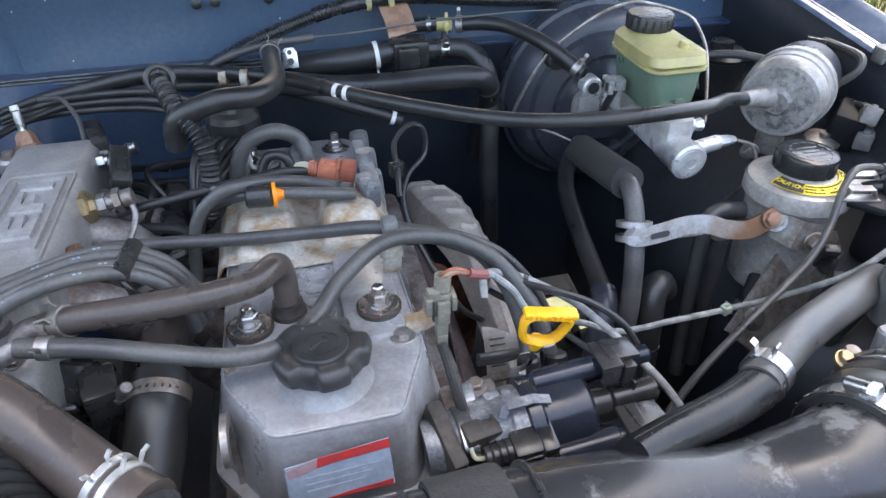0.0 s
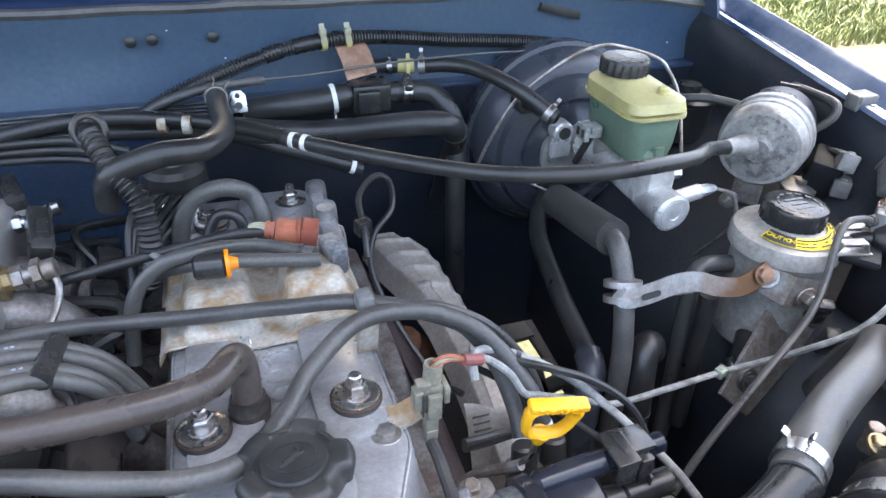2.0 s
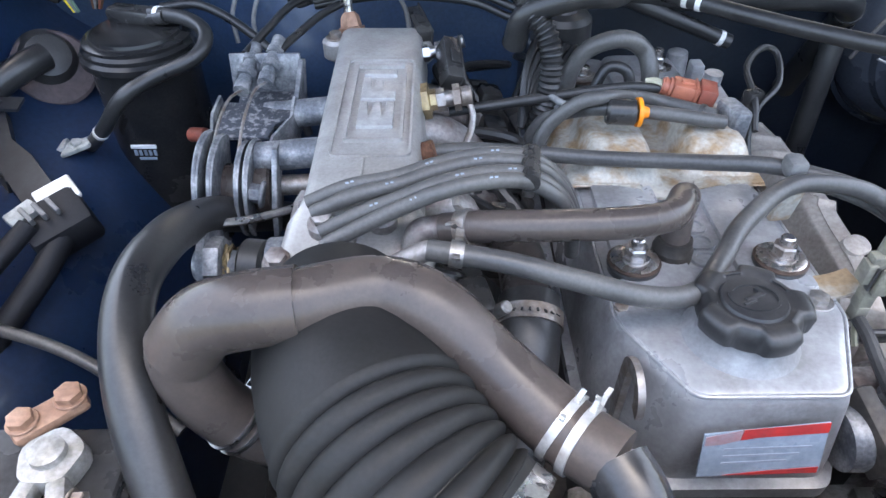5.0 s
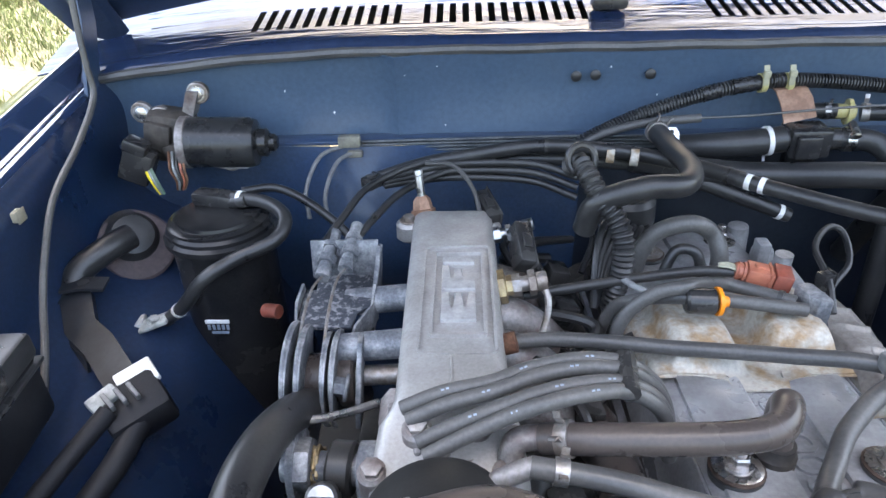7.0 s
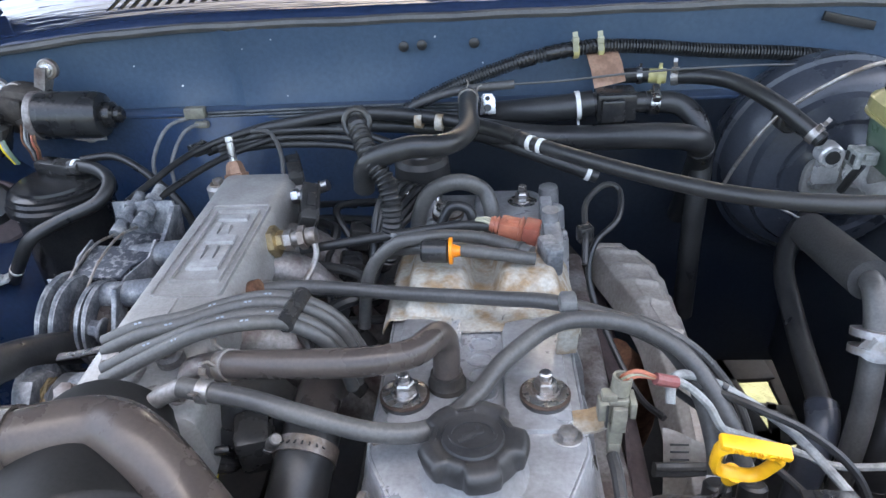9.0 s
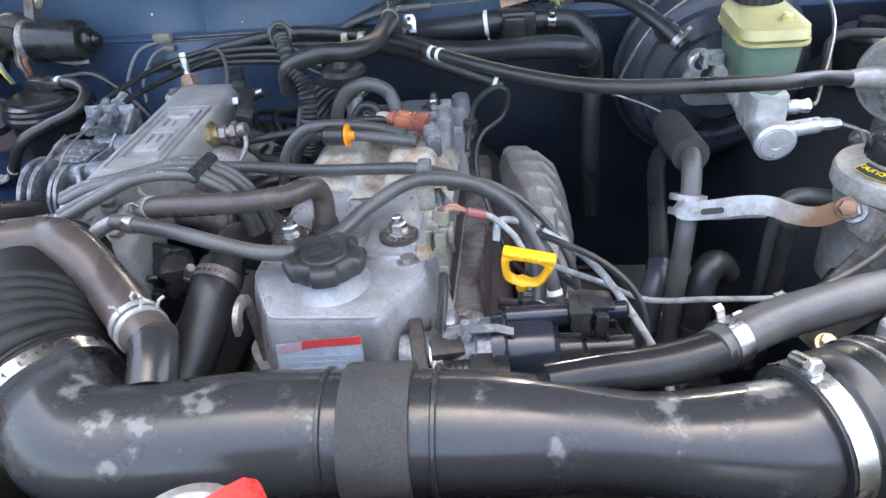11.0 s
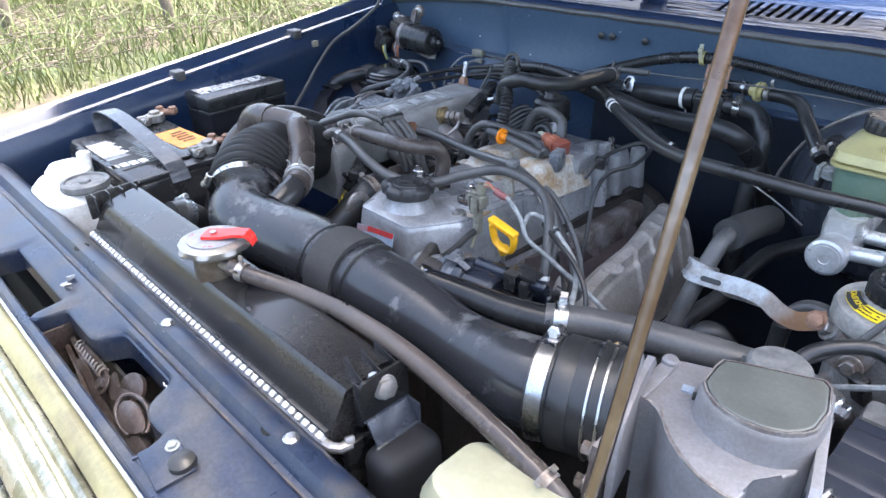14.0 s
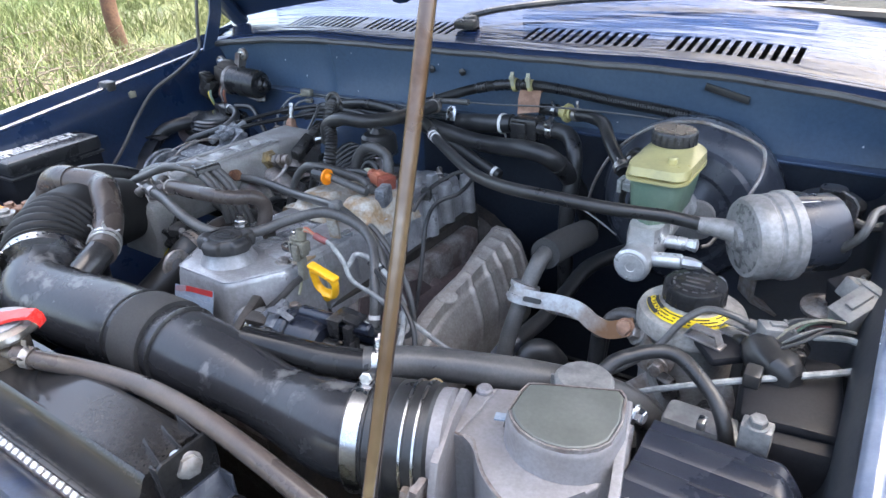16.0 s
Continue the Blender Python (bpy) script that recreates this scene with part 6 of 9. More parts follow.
part("guide_tube", tube([o0 - uy_ * 0.055, o0 - uy_ * 0.10 + Vector((-0.02, 0.02, 0)), Vector((0.10, 0.38, 0.95))], 0.0042, 10), STEEL_DULL, dip)

# ---- grey plug on the cover's side ----
t = thing("ignition_plug", (0.085, 0.358, 1.095), "olive-grey plug standing on a bracket with bare wires", "connector")
part("housing", join(box((0.088, 0.360, 1.133), (0.013, 0.012, 0.019), 0.0012), box((0.0785, 0.357, 1.134), (0.006, 0.010, 0.015), 0.001), box((0.0965, 0.358, 1.136), (0.004, 0.014, 0.013), 0.001), box((0.082, 0.358, 1.144), (0.009, 0.008, 0.005), 0.0008)), OLIVE, t)
part("socket", lathe([(0.0062, 0.0), (0.0062, 0.012), (0.0045, 0.012), (0.0045, 0.006), (0, 0.006)], (0.089, 0.361, 1.144), (0.1, 0.1, 1), 16), OLIVE, t)
part("latch", box((0.088, 0.3505, 1.130), (0.009, 0.004, 0.020), 0.0008), OLIVE, t)
part("gap", box((0.0806, 0.3525, 1.132), (0.0012, 0.004, 0.018), 0), INK, t)
part("lower_sleeve", join(box((0.088, 0.358, 1.112), (0.009, 0.009, 0.020), 0.0012), box((0.088, 0.357, 1.099), (0.008, 0.009, 0.012), 0.001)), OLIVE, t)
part("wire_guard", tube([(0.087, 0.352, 1.096), (0.088, 0.338, 1.094), (0.0885, 0.318, 1.088), (0.089, 0.296, 1.084), (0.091, 0.276, 1.083)], 0.0042, 10), RUBBER, t, "black sleeve on the wires below")
for k, m_ in enumerate((SALMON, CREAM, SALMON)):
    part("wire", tube([(0.088, 0.362 + 0.003 * k, 1.148), (0.098, 0.362, 1.156 + 0.002 * k), (0.112, 0.364, 1.152)], 0.0015, 6), m_, t)
part("wire", tube([(0.087, 0.354, 1.094), (0.088, 0.35, 1.085), (0.089, 0.345, 1.078)], 0.002, 6), CREAM, t)

# ---- radiator ----
rad = thing("radiator", (0, 0.06, 0.65), "black plastic-topped radiator with a crimped metal seam", "radiator")


def tank_ring(x, s=1.0, drop=0.0):
    prof = [(0.036, 1.078), (0.037, 1.094), (0.0505, 1.1165), (0.0525, 1.1215), (0.0555, 1.1243), (0.0585, 1.1240), (0.092, 1.130), (0.101, 1.128), (0.106, 1.118), (0.108, 1.078)]
    return [(x, 0.072 + (y - 0.072) * s, z - drop) for y, z in prof]


part("top_tank", loft([tank_ring(-0.272, 0.97, 0.003), tank_ring(-0.270), tank_ring(-0.12), tank_ring(0.06), tank_ring(0.224), tank_ring(0.2315, 0.98, 0.001)]), NYLON_BROWN, rad)
part("core", box((-0.015, 0.072, 0.84), (0.50, 0.05, 0.46), 0.002), BLACK, rad)
part("seam_tray", sweep([(-0.276, 0.0318, 1.0805), (0.225, 0.0318, 1.0805), (0.235, 0.0335, 1.0805), (0.2405, 0.038, 1.0805), (0.2425, 0.047, 1.081)], 0.0046, 10), STRAP_STEEL, rad)
part("gasket", box((-0.022, 0.0362, 1.0885), (0.50, 0.006, 0.007), 0.001), BLACK, rad)
tab = part("crimp_tab", box((-0.268, 0.0315, 1.0862), (0.0064, 0.0058, 0.0088), 0.0007, (25, 0, 0), 1), ALU_BRIGHT, rad)
for i in range(1, 51):
    twin(tab, "crimp_tab", Matrix.Translation((0.00985 * i, 0, 0)))
part("corner_tab", box((0.2425, 0.046, 1.0855), (0.005, 0.0075, 0.006), 0.001, (0, -25, -20)), STRAP_STEEL, rad)
part("end_bracket", join(prism(rounded(0.048, 0.040, 0.006), (0.2455, 0.0805, 1.117), (0, 1, 0), (0, 0, 1), 0.003, 0.0008), box((0.2395, 0.1035, 1.118), (0.016, 0.003, 0.036), 0.001), box((0.2425, 0.0575, 1.114), (0.008, 0.0025, 0.042), 0.001)), TANK_BLACK, rad)
for k, (y, turn) in enumerate(((0.067, -14), (0.084, -10), (0.099, -6))):
    part("end_rib", box((0.2285, y, 1.129), (0.036, 0.0016, 0.012), 0.0004, (0, 3, turn)), TANK_BLACK, rad)
part("end_shelf", join(box((0.2535, 0.0805, 1.0890), (0.0025, 0.042, 0.022), 0.0008, (0, -32, 0)), box((0.2475, 0.0805, 1.099), (0.003, 0.046, 0.003), 0.001), box((0.2555, 0.1025, 1.087), (0.014, 0.0025, 0.024), 0.001), box((0.261, 0.0805, 1.079), (0.003, 0.046, 0.003), 0.001)), BOOSTER_PAINT, rad)
part("end_bolt", bolt((0.2485, 0.0795, 1.1225), (1, -0.2, 0.15), 0.0088, 0.007, 1.22), STRAP_STEEL, rad)
part("inner_nut", bolt((0.236, 0.079, 1.124), (-0.2, -0.2, 1), 0.004, 0.004, 1.4), STEEL, rad)
for k in range(4):
    part("end_rib", box((-0.276, 0.046 + 0.017 * k, 1.120), (0.016, 0.002, 0.026), 0.0006), PLASTIC, rad)
part("end_wall", box((-0.285, 0.072, 1.116), (0.003, 0.066, 0.034), 0.001), PLASTIC, rad)
part("side_post", box((0.2685, 0.078, 0.925), (0.040, 0.062, 0.31), 0.014, (0, 0, 0), 4), CASE_BLACK, rad)
part("neck", lathe([(0.024, 0), (0.0235, 0.0275), (0.027, 0.0295), (0.027, 0.0325)], (-0.009, 0.075, 1.120), (0, 0.03, 1), 28), surface("tea_stained_tin", (0.2, 0.165, 0.13), 0.4, 0.6, (0.12, 0.09, 0.065), 0.5, 50, 300, 0.2, 0.15), rad)
part("overflow_stub", cyl((0.012, 0.070, 1.141), (0.036, 0.073, 1.1425), 0.0045, seg=12), STEEL_DULL, rad)

rp = Vector((-0.009, 0.075, 1.1525))
rc = part("pressure_cap", lathe([(0.0285, -0.004), (0.0335, -0.001), (0.0345, 0.002), (0.0335, 0.006), (0.0285, 0.008), (0.024, 0.0088), (0, 0.0095)], rp, (0, 0.03, 1), 56, lambda a, k: 1 + (0.05 * math.tanh(3 * math.cos(8 * a)) if k in (1, 2) else 0)), TIN_CAP, rad, "bright metal pressure cap with a red safety lever")
part("label_disc", lathe([(0.0255, 0.0088), (0.0255, 0.0098), (0, 0.0108)], rp, (0, 0.03, 1), 40), CAP_LABEL, rc, "white printed top with worn print")
lev = part("lever", loft([[rp + Vector((0, 0, 0.0105)) + q for q in ring] for ring in [[Vector((x * 0.66 - s * w * 0.58, x * 0.54 + s * w * 0.82, z + t_)) for s, t_ in ((-1, 0), (1, 0), (1, 0.003), (-1, 0.003))] for x, w, z in ((-0.010, 0.006, 0), (-0.008, 0.0095, 0.0005), (0.014, 0.0095, 0.0012), (0.030, 0.008, 0.0035), (0.043, 0.0075, 0.003), (0.049, 0.0065, -0.002), (0.0505, 0.006, -0.007))]]), RED, rc, "red safety release lever")
part("rivet", lathe([(0.0032, 0), (0.0032, 0.0015), (0, 0.002)], rp + Vector((0.002, 0.001, 0.0145)), (0, 0, 1), 12), STEEL, rc)
for k in range(9):
    a = radians(200 + 16 * k)
    part("print_bar", box(rp + Vector((0.0215 * math.cos(a), 0.0215 * math.sin(a), 0.0102)), (0.0035, 0.0018, 0.0005), 0, (0, 0, math.degrees(a) + 90)), RED_LABEL if k % 3 else GREY_INK, rc)

# ---- intake duct across the front ----
duct = thing("intake_pipe", (0.1, 0.18, 1.05), "scuffed black plastic intake pipe across the engine", "intake pipe")
PIPE = [(-0.160, 0.192, 1.118), (-0.128, 0.166, 1.110), (-0.080, 0.168, 1.106), (0.0, 0.178, 1.105), (0.09, 0.183, 1.105), (0.17, 0.184, 1.103), (0.24, 0.184, 1.096), (0.30, 0.184, 1.098), (0.328, 0.193, 1.099)]


def pipe_r(u):
    return 0.0400 + 0.003 * math.exp(-((u - 0.30) / 0.12) ** 2) - 0.0088 * math.exp(-((u - 0.78) / 0.12) ** 2)


part("pipe", sweep(spline(PIPE, 14), pipe_r, 40), PIPE_BLACK, duct)
p1, d1 = along(PIPE, 0.47)
part("foam_band", lathe([(0.0405, -0.021), (0.0445, -0.021), (0.0452, -0.018), (0.0452, 0.018), (0.0445, 0.021), (0.0405, 0.021)], p1, d1, 44), FOAM, duct, "matt black foam band")
for f in (0.405, 0.54):
    p_, d_ = along(PIPE, f)
    part("ridge", lathe([(0.0415, -0.002), (0.0432, -0.001), (0.0432, 0.001), (0.0415, 0.002)], p_, d_, 44), PLASTIC_DUST, duct)
part("coolant_channel", tube([(0.165, 0.205, 1.128), (0.20, 0.218, 1.122), (0.245, 0.231, 1.117), (0.285, 0.246, 1.115)], lambda u: 0.012 + 0.003 * u, 18), TANK_BLACK, duct)
part("hose_spigot", tube([(-0.090, 0.195, 1.128), (-0.094, 0.214, 1.136), (-0.100, 0.228, 1.140)], 0.0165, 18), PLASTIC_DUST, duct)

bel = thing("corrugated_duct", (-0.2, 0.25, 1.08), "black corrugated rubber intake hose", "intake hose")
BEL = [(-0.240, 0.348, 1.118), (-0.233, 0.310, 1.126), (-0.216, 0.262, 1.133), (-0.190, 0.218, 1.130), (-0.160, 0.192, 1.119)]


def bel_r(u):
    r = 0.0430 + 0.0085 * math.sin(math.pi * min(1, u * 0.9)) ** 0.7
    if 0.57 < u < 0.92:
        r += 0.0050 * (abs(math.cos((u - 0.57) / 0.35 * math.pi * 6)) ** 0.55 - 0.72)
    return r


part("bellows", sweep(spline(BEL, 80), bel_r, 40), surface("soft_black_rubber", (0.010, 0.010, 0.0102), 0.58, 0.0, (0.016, 0.016, 0.016), 0.4, 18, 400, 0.2, 0.15, ior=1.32), bel)
clamp_band(bel, "hose_clamp", (-0.163, 0.194, 1.120), (0.75, -0.6, -0.25), 0.0475, 0.011, STEEL, (-0.5, -0.8, 0.6), label="bright slotted worm clamp")

cpl = thing("rubber_coupling", (0.348, 0.19, 1.05), "black rubber coupling with bright clamps", "rubber coupling")
CA = Vector((1, 0.36, 0.02)).normalized()
C0 = Vector((0.3150, 0.1880, 1.098))
part("sleeve", lathe([(0.040, 0.0), (0.0445, 0.0005), (0.0445, 0.018), (0.0472, 0.020), (0.0475, 0.022), (0.0475, 0.034), (0.0466, 0.036), (0.0475, 0.038), (0.0475, 0.0665), (0.044, 0.0695)], C0, CA, 44), RUBBER, cpl)
clamp_band(cpl, "wide_clamp", C0 + CA * 0.009, CA, 0.0447, 0.013, STEEL, (0, 0.45, 1), label="wide bright worm clamp")
part("wire_clamp", lathe([(0.0476, -0.0013), (0.0492, -0.0009), (0.0492, 0.0009), (0.0476, 0.0013)], C0 + CA * 0.0495, CA, 40), STEEL, cpl, "thin bright wire clamp")
part("wire_clamp", lathe([(0.0476, -0.0013), (0.0492, -0.0009), (0.0492, 0.0009), (0.0476, 0.0013)], C0 + CA * 0.0595, CA, 40), STEEL, cpl, "thin bright wire clamp")
part("clamp_bolt", join(lathe([(0.0035, 0), (0.0075, 0.0005), (0.0075, 0.0025), (0.0035, 0.003)], (0.350, 0.250, 1.116), (0, -0.5, 1), 20), bolt((0.350, 0.251, 1.117), (0, -0.4, 1), 0.005, 0.006, 1.2)), BRASS, cpl)
part("bolt_tab", strap([(0.356, 0.222, 1.128), (0.353, 0.236, 1.124), (0.350, 0.254, 1.116)], (1, 0.2, 0), 0.012, 0.003), STEEL_DULL, cpl)

# ---- air flow meter and air cleaner lid ----
afm = thing("air_flow_meter", (0.44, 0.21, 1.0), "grey cast air flow meter with a flat black lid", "air flow meter")


# flat-topped casting: a narrow neck widening into a half-round chamber
CHAMBER = [(0.3985, 0.2065), (0.408, 0.2082), (0.4130, 0.2062), (0.4195, 0.198), (0.427, 0.1895), (0.436, 0.1815), (0.447, 0.1742), (0.4597, 0.168), (0.470, 0.1652), (0.481, 0.1635), (0.490, 0.1655), (0.4915, 0.176), (0.488, 0.190), (0.5035, 0.2045), (0.508, 0.214), (0.508, 0.285), (0.44, 0.287), (0.3985, 0.270)]
part("housing", prism(CHAMBER, (0, 0, 1.010), (1, 0, 0), (0, 1, 0), 0.112, 0.0022, 3), AFM_GREY, afm, angle=40)
part("neck", prism([(0.386, 0.2056), (0.3995, 0.2068), (0.3995, 0.270), (0.386, 0.258)], (0, 0, 1.045), (1, 0, 0), (0, 1, 0), 0.0778, 0.0022, 3), AFM_GREY, afm, angle=40)
part("deck_rim", tube([(0.377, 0.2062, 1.1215), (0.400, 0.2085, 1.1215), (0.408, 0.2095, 1.1215), (0.4135, 0.2075, 1.1215), (0.4205, 0.199, 1.1215), (0.437, 0.1828, 1.1215), (0.460, 0.1693, 1.1215), (0.481, 0.1648, 1.1215), (0.489, 0.1665, 1.1215)], 0.0013, 8), ALU_DULL, afm)
part("flange_plate", prism([(-0.046, -0.045), (0.040, -0.045), (0.044, -0.035), (0.046, 0.028), (0.036, 0.040), (0.0, 0.042), (-0.036, 0.030), (-0.046, 0.010)], (0.3905, 0.206, 1.095), (-0.25, 0.968, 0), (0, 0, 1), 0.006, 0.0012), AFM_GREY, afm)
for x, y, r_ in ((0.389, 0.236, 0.0042), (0.396, 0.222, 0.0030), (0.440, 0.262, 0.0030)):
    part("cast_pip", lathe([(r_, 0), (r_ * 0.8, 0.0012), (0, 0.0016)], (x, y, 1.1215), (0, 0, 1), 14), AFM_GREY, afm)
part("inlet_flange", lathe([(0.041, 0), (0.044, 0.002), (0.044, 0.012), (0.038, 0.014)], (0.377, 0.210, 1.100), (1, 0.36, 0.02), 36), AFM_GREY, afm)
dome = []
for k in range(9):
    a = radians(205 + 140 * k / 8)
    dome.append((0.470 + 0.042 * math.cos(a), 0.238 + 0.036 * math.sin(a)))
dome += [(0.511, 0.252), (0.503, 0.281), (0.497, 0.286), (0.440, 0.262), (0.431, 0.257), (0.430, 0.246)]


def dome_at(z, k):
    cx, cy = 0.470, 0.243
    return [(x + (cx - x) * k, y + (cy - y) * k, z) for x, y in dome]


part("sensor_dome", loft([dome_at(1.09, -0.14), dome_at(1.112, -0.10), dome_at(1.120, -0.045), dome_at(1.142, 0.0), dome_at(1.1465, 0.02), dome_at(1.148, 0.05)]), AFM_GREY, afm, angle=40)
part("dome_rim", loft([dome_at(1.147, 0.035), dome_at(1.1505, 0.04), dome_at(1.1505, 0.075), dome_at(1.147, 0.08)]), ALU_DULL, afm)
part("black_lid", loft([dome_at(1.1465, 0.10), dome_at(1.1500, 0.10), dome_at(1.1508, 0.13)]), surface("olive_black_lid", (0.075, 0.08, 0.072), 0.38, 0, (0.1, 0.105, 0.095), 0.4, 20, 300, 0.1, 0.05), afm, "flat olive-grey lid")
for x, y in ((0.392, 0.260),):
    part("lug", lathe([(0.0068, -0.02), (0.0068, 0.0), (0.0055, 0.002), (0, 0.0025)], (x, y, 1.125), (0, 0.1, 1), 18), AFM_GREY, afm)
part("outlet_flange", prism([(-0.052, -0.075), (0.052, -0.075), (0.056, -0.06), (0.056, 0.02), (0.05, 0.026), (-0.05, 0.026), (-0.056, 0.02), (-0.056, -0.06)], (0.508, 0.245, 1.108), (-0.25, 0.968, 0), (0, 0, 1), 0.007, 0.0015), AFM_GREY, afm)
for yy, zz in ((0.292, 1.126), (0.206, 1.121), (0.29, 1.05)):
    part("flange_bolt", bolt((0.517 - (yy - 0.245) * 0.26, yy, zz), (1, -0.2, 0), 0.006, 0.009, 1.4), STEEL, afm)
for x, y in ((0.385, 0.272),):
    part("top_screw", lathe([(0.006, -0.02), (0.006, 0.001), (0.005, 0.002), (0, 0.002)], (x, y, 1.096), (0, 0, 1), 18), STEEL_DULL, afm)
part("dark_plate", box((0.4265, 0.2365, 1.1226), (0.006, 0.008, 0.0012), 0, (0, 0, 18)), INK, afm)
part("data_plate", box((0.4180, 0.2400, 1.1226), (0.009, 0.008, 0.0012), 0, (0, 0, 18)), PALE_LABEL, afm, "small worn data plate")
part("round_connector", join(lathe([(0.024, -0.03), (0.024, 0.016), (0.021, 0.019), (0, 0.02)], (0.459, 0.303, 1.116), (0, 0.05, 1), 30), *[box((0.459 + 0.0245 * math.cos(q), 0.303 + 0.0245 * math.sin(q), 1.124), (0.005, 0.003, 0.014), 0.0008, (0, 0, math.degrees(q))) for q in (3.3, 3.9, 4.5, 5.1, 5.7)]), PLASTIC_GREY, afm, "dusty grey round connector")
part("side_bracket", join(prism([(-0.018, -0.062), (0.006, -0.066), (0.013, -0.02), (0.016, 0.030), (0.010, 0.036), (-0.004, 0.034), (-0.012, -0.012)], (0.392, 0.158, 1.074), (0, 1, 0), (0, 0, 1), 0.006, 0.0012), box((0.392, 0.143, 1.012), (0.03, 0.026, 0.006), 0.002)), ALU_DULL, afm)
for yy, zz in ((0.160, 1.096), (0.155, 1.066), (0.146, 1.028)):
    part("bracket_bolt", bolt((0.390, yy, zz), (-1, -0.25, 0), 0.006, 0.009, 1.35), STEEL_DULL, afm)
part("loop_foot", box((0.40, 0.10, 1.02), (0.06, 0.03, 0.02), 0.006), ALU_DULL, afm)

lid = thing("air_cleaner_cover", (0.58, 0.24, 0.98), "dark plastic air cleaner cover with long ribs", "air cleaner")


def lid_pt(u, v):
    x = lerp(0.517, 0.645, u)
    y = lerp(0.318 + 0.01 * u, 0.165, v) - 0.06 * max(0, u - 0.7) / 0.3 * (1 - v) * 0.6
    drop = 0.05 * max(0, (u - 0.72) / 0.28) ** 1.6 + 0.02 * max(0, (v - 0.8) / 0.2) ** 2 + 0.03 * max(0, (0.08 - v) / 0.08)
    rib = 0.0022 * (max(0, math.cos(v * 2 * math.pi * 4.2 + 0.4)) ** 0.4) * (1 if v < 0.78 else 0)
    return (x, y, 1.112 - 0.006 * u - drop + rib)


part("ribbed_top", grid(lid_pt, 30, 90, 0.003), surface("satin_black_cover", (0.0125, 0.0155, 0.024), 0.32, 0.0, (0.02, 0.0235, 0.034), 0.4, 12, 400, 0.15, 0.15, ior=1.38), lid)
part("body", box((0.578, 0.235, 1.04), (0.118, 0.13, 0.10), 0.02), PLASTIC, lid)
part("clip_block", join(box((0.586, 0.326, 1.115), (0.022, 0.016, 0.024), 0.002), bolt((0.586, 0.324, 1.127), (0, -0.1, 1), 0.0065, 0.008, 1.3)), PLASTIC_GREY, lid)
part("wing_clip", box((0.549, 0.318, 1.117), (0.006, 0.010, 0.008), 0.001), STEEL, lid)
part("side_duct", box((0.545, 0.345, 1.07), (0.06, 0.03, 0.06), 0.006), PLASTIC_GREY, lid)

tank = thing("coolant_overflow_tank", (0.345, 0.06, 0.88), "cream translucent plastic overflow tank", "overflow tank")
part("tank_body", loft([[(x, y, z) for x, y in [(0.377 + a * w, 0.070 + b * d) for a, b in rounded(2, 2, 0.55, 5)]] for z, w, d in ((0.88, 0.05, 0.035), (1.05, 0.054, 0.040), (1.100, 0.052, 0.038), (1.116, 0.045, 0.030), (1.121, 0.034, 0.020))]), CREAM, tank)
part("filler", cyl((0.423, 0.075, 1.06), (0.425, 0.078, 1.112), 0.018, seg=24, bevel=0.003), PLASTIC, tank, "black filler cap and hose stub")

# bonnet prop
rod = thing("bonnet_prop", (0.470, -0.03, 1.04), "long dull bronze-coloured prop rod holding the bonnet", "prop rod")
part("rod", cyl((0.4692, -0.030, 1.045), (0.4408, 0.338, 2.062), 0.0035, seg=16), surface("rusty_plated_rod", (0.27, 0.235, 0.215), 0.24, 0.95, (0.1, 0.055, 0.034), 0.5, 9, 200, 0.2, 0.25, soft=0.16), rod)
part("pivot_bush", join(cyl((0.455, -0.030, 1.045), (0.485, -0.030, 1.045), 0.010, seg=16, bevel=0.002), box((0.47, -0.02, 1.06), (0.02, 0.014, 0.02), 0.003)), RUBBER, rod)

# lock and bits ahead of the cross member
LOCK_METAL = surface("grimy_lock_steel", (0.1, 0.085, 0.08), 0.45, 0.6, (0.06, 0.042, 0.035), 0.5, 40, 250, 0.3, 0.4)
lock = thing("bonnet_lock", (0.02, -0.05, 1.0), "rusty grimy bonnet lock and release mechanism", "bonnet lock")
part("back_plate", box((0.0, -0.040, 1.02), (0.24, 0.004, 0.07), 0.001), WHEEL_DARK, lock)
part("side_wall", box((-0.108, -0.066, 1.045), (0.004, 0.034, 0.06), 0.001), LOCK_METAL, lock)
part("front_wall", box((0.098, -0.0795, 1.052), (0.075, 0.003, 0.046), 0.001), STEEL_DULL, lock, "dull grey sheet wall of the recess")
part("floor_plate", box((0.015, -0.062, 1.000), (0.25, 0.05, 0.004), 0.001), LOCK_METAL, lock)
part("lever", strap(spline([(-0.075, -0.058, 1.062), (-0.05, -0.056, 1.070), (-0.015, -0.056, 1.066), (0.03, -0.062, 1.055)], 5), (0, 0.6, 1), 0.009, 0.003), LOCK_METAL, lock)
part("lever", strap(spline([(-0.062, -0.066, 1.058), (-0.030, -0.066, 1.064), (0.010, -0.070, 1.055), (0.048, -0.072, 1.046)], 5), (0, 0.7, 0.7), 0.007, 0.0025), LOCK_METAL, lock)
part("latch_plate", prism([(0.017 * math.cos(a) * (1.25 if a < 3.3 else 1.0), 0.016 * math.sin(a)) for a in [k * math.tau / 18 for k in range(18)]], (0.030, -0.045, 1.062), (1, 0, 0.05), (0, 0.75, 0.66), 0.004, 0.001), LOCK_METAL, lock)
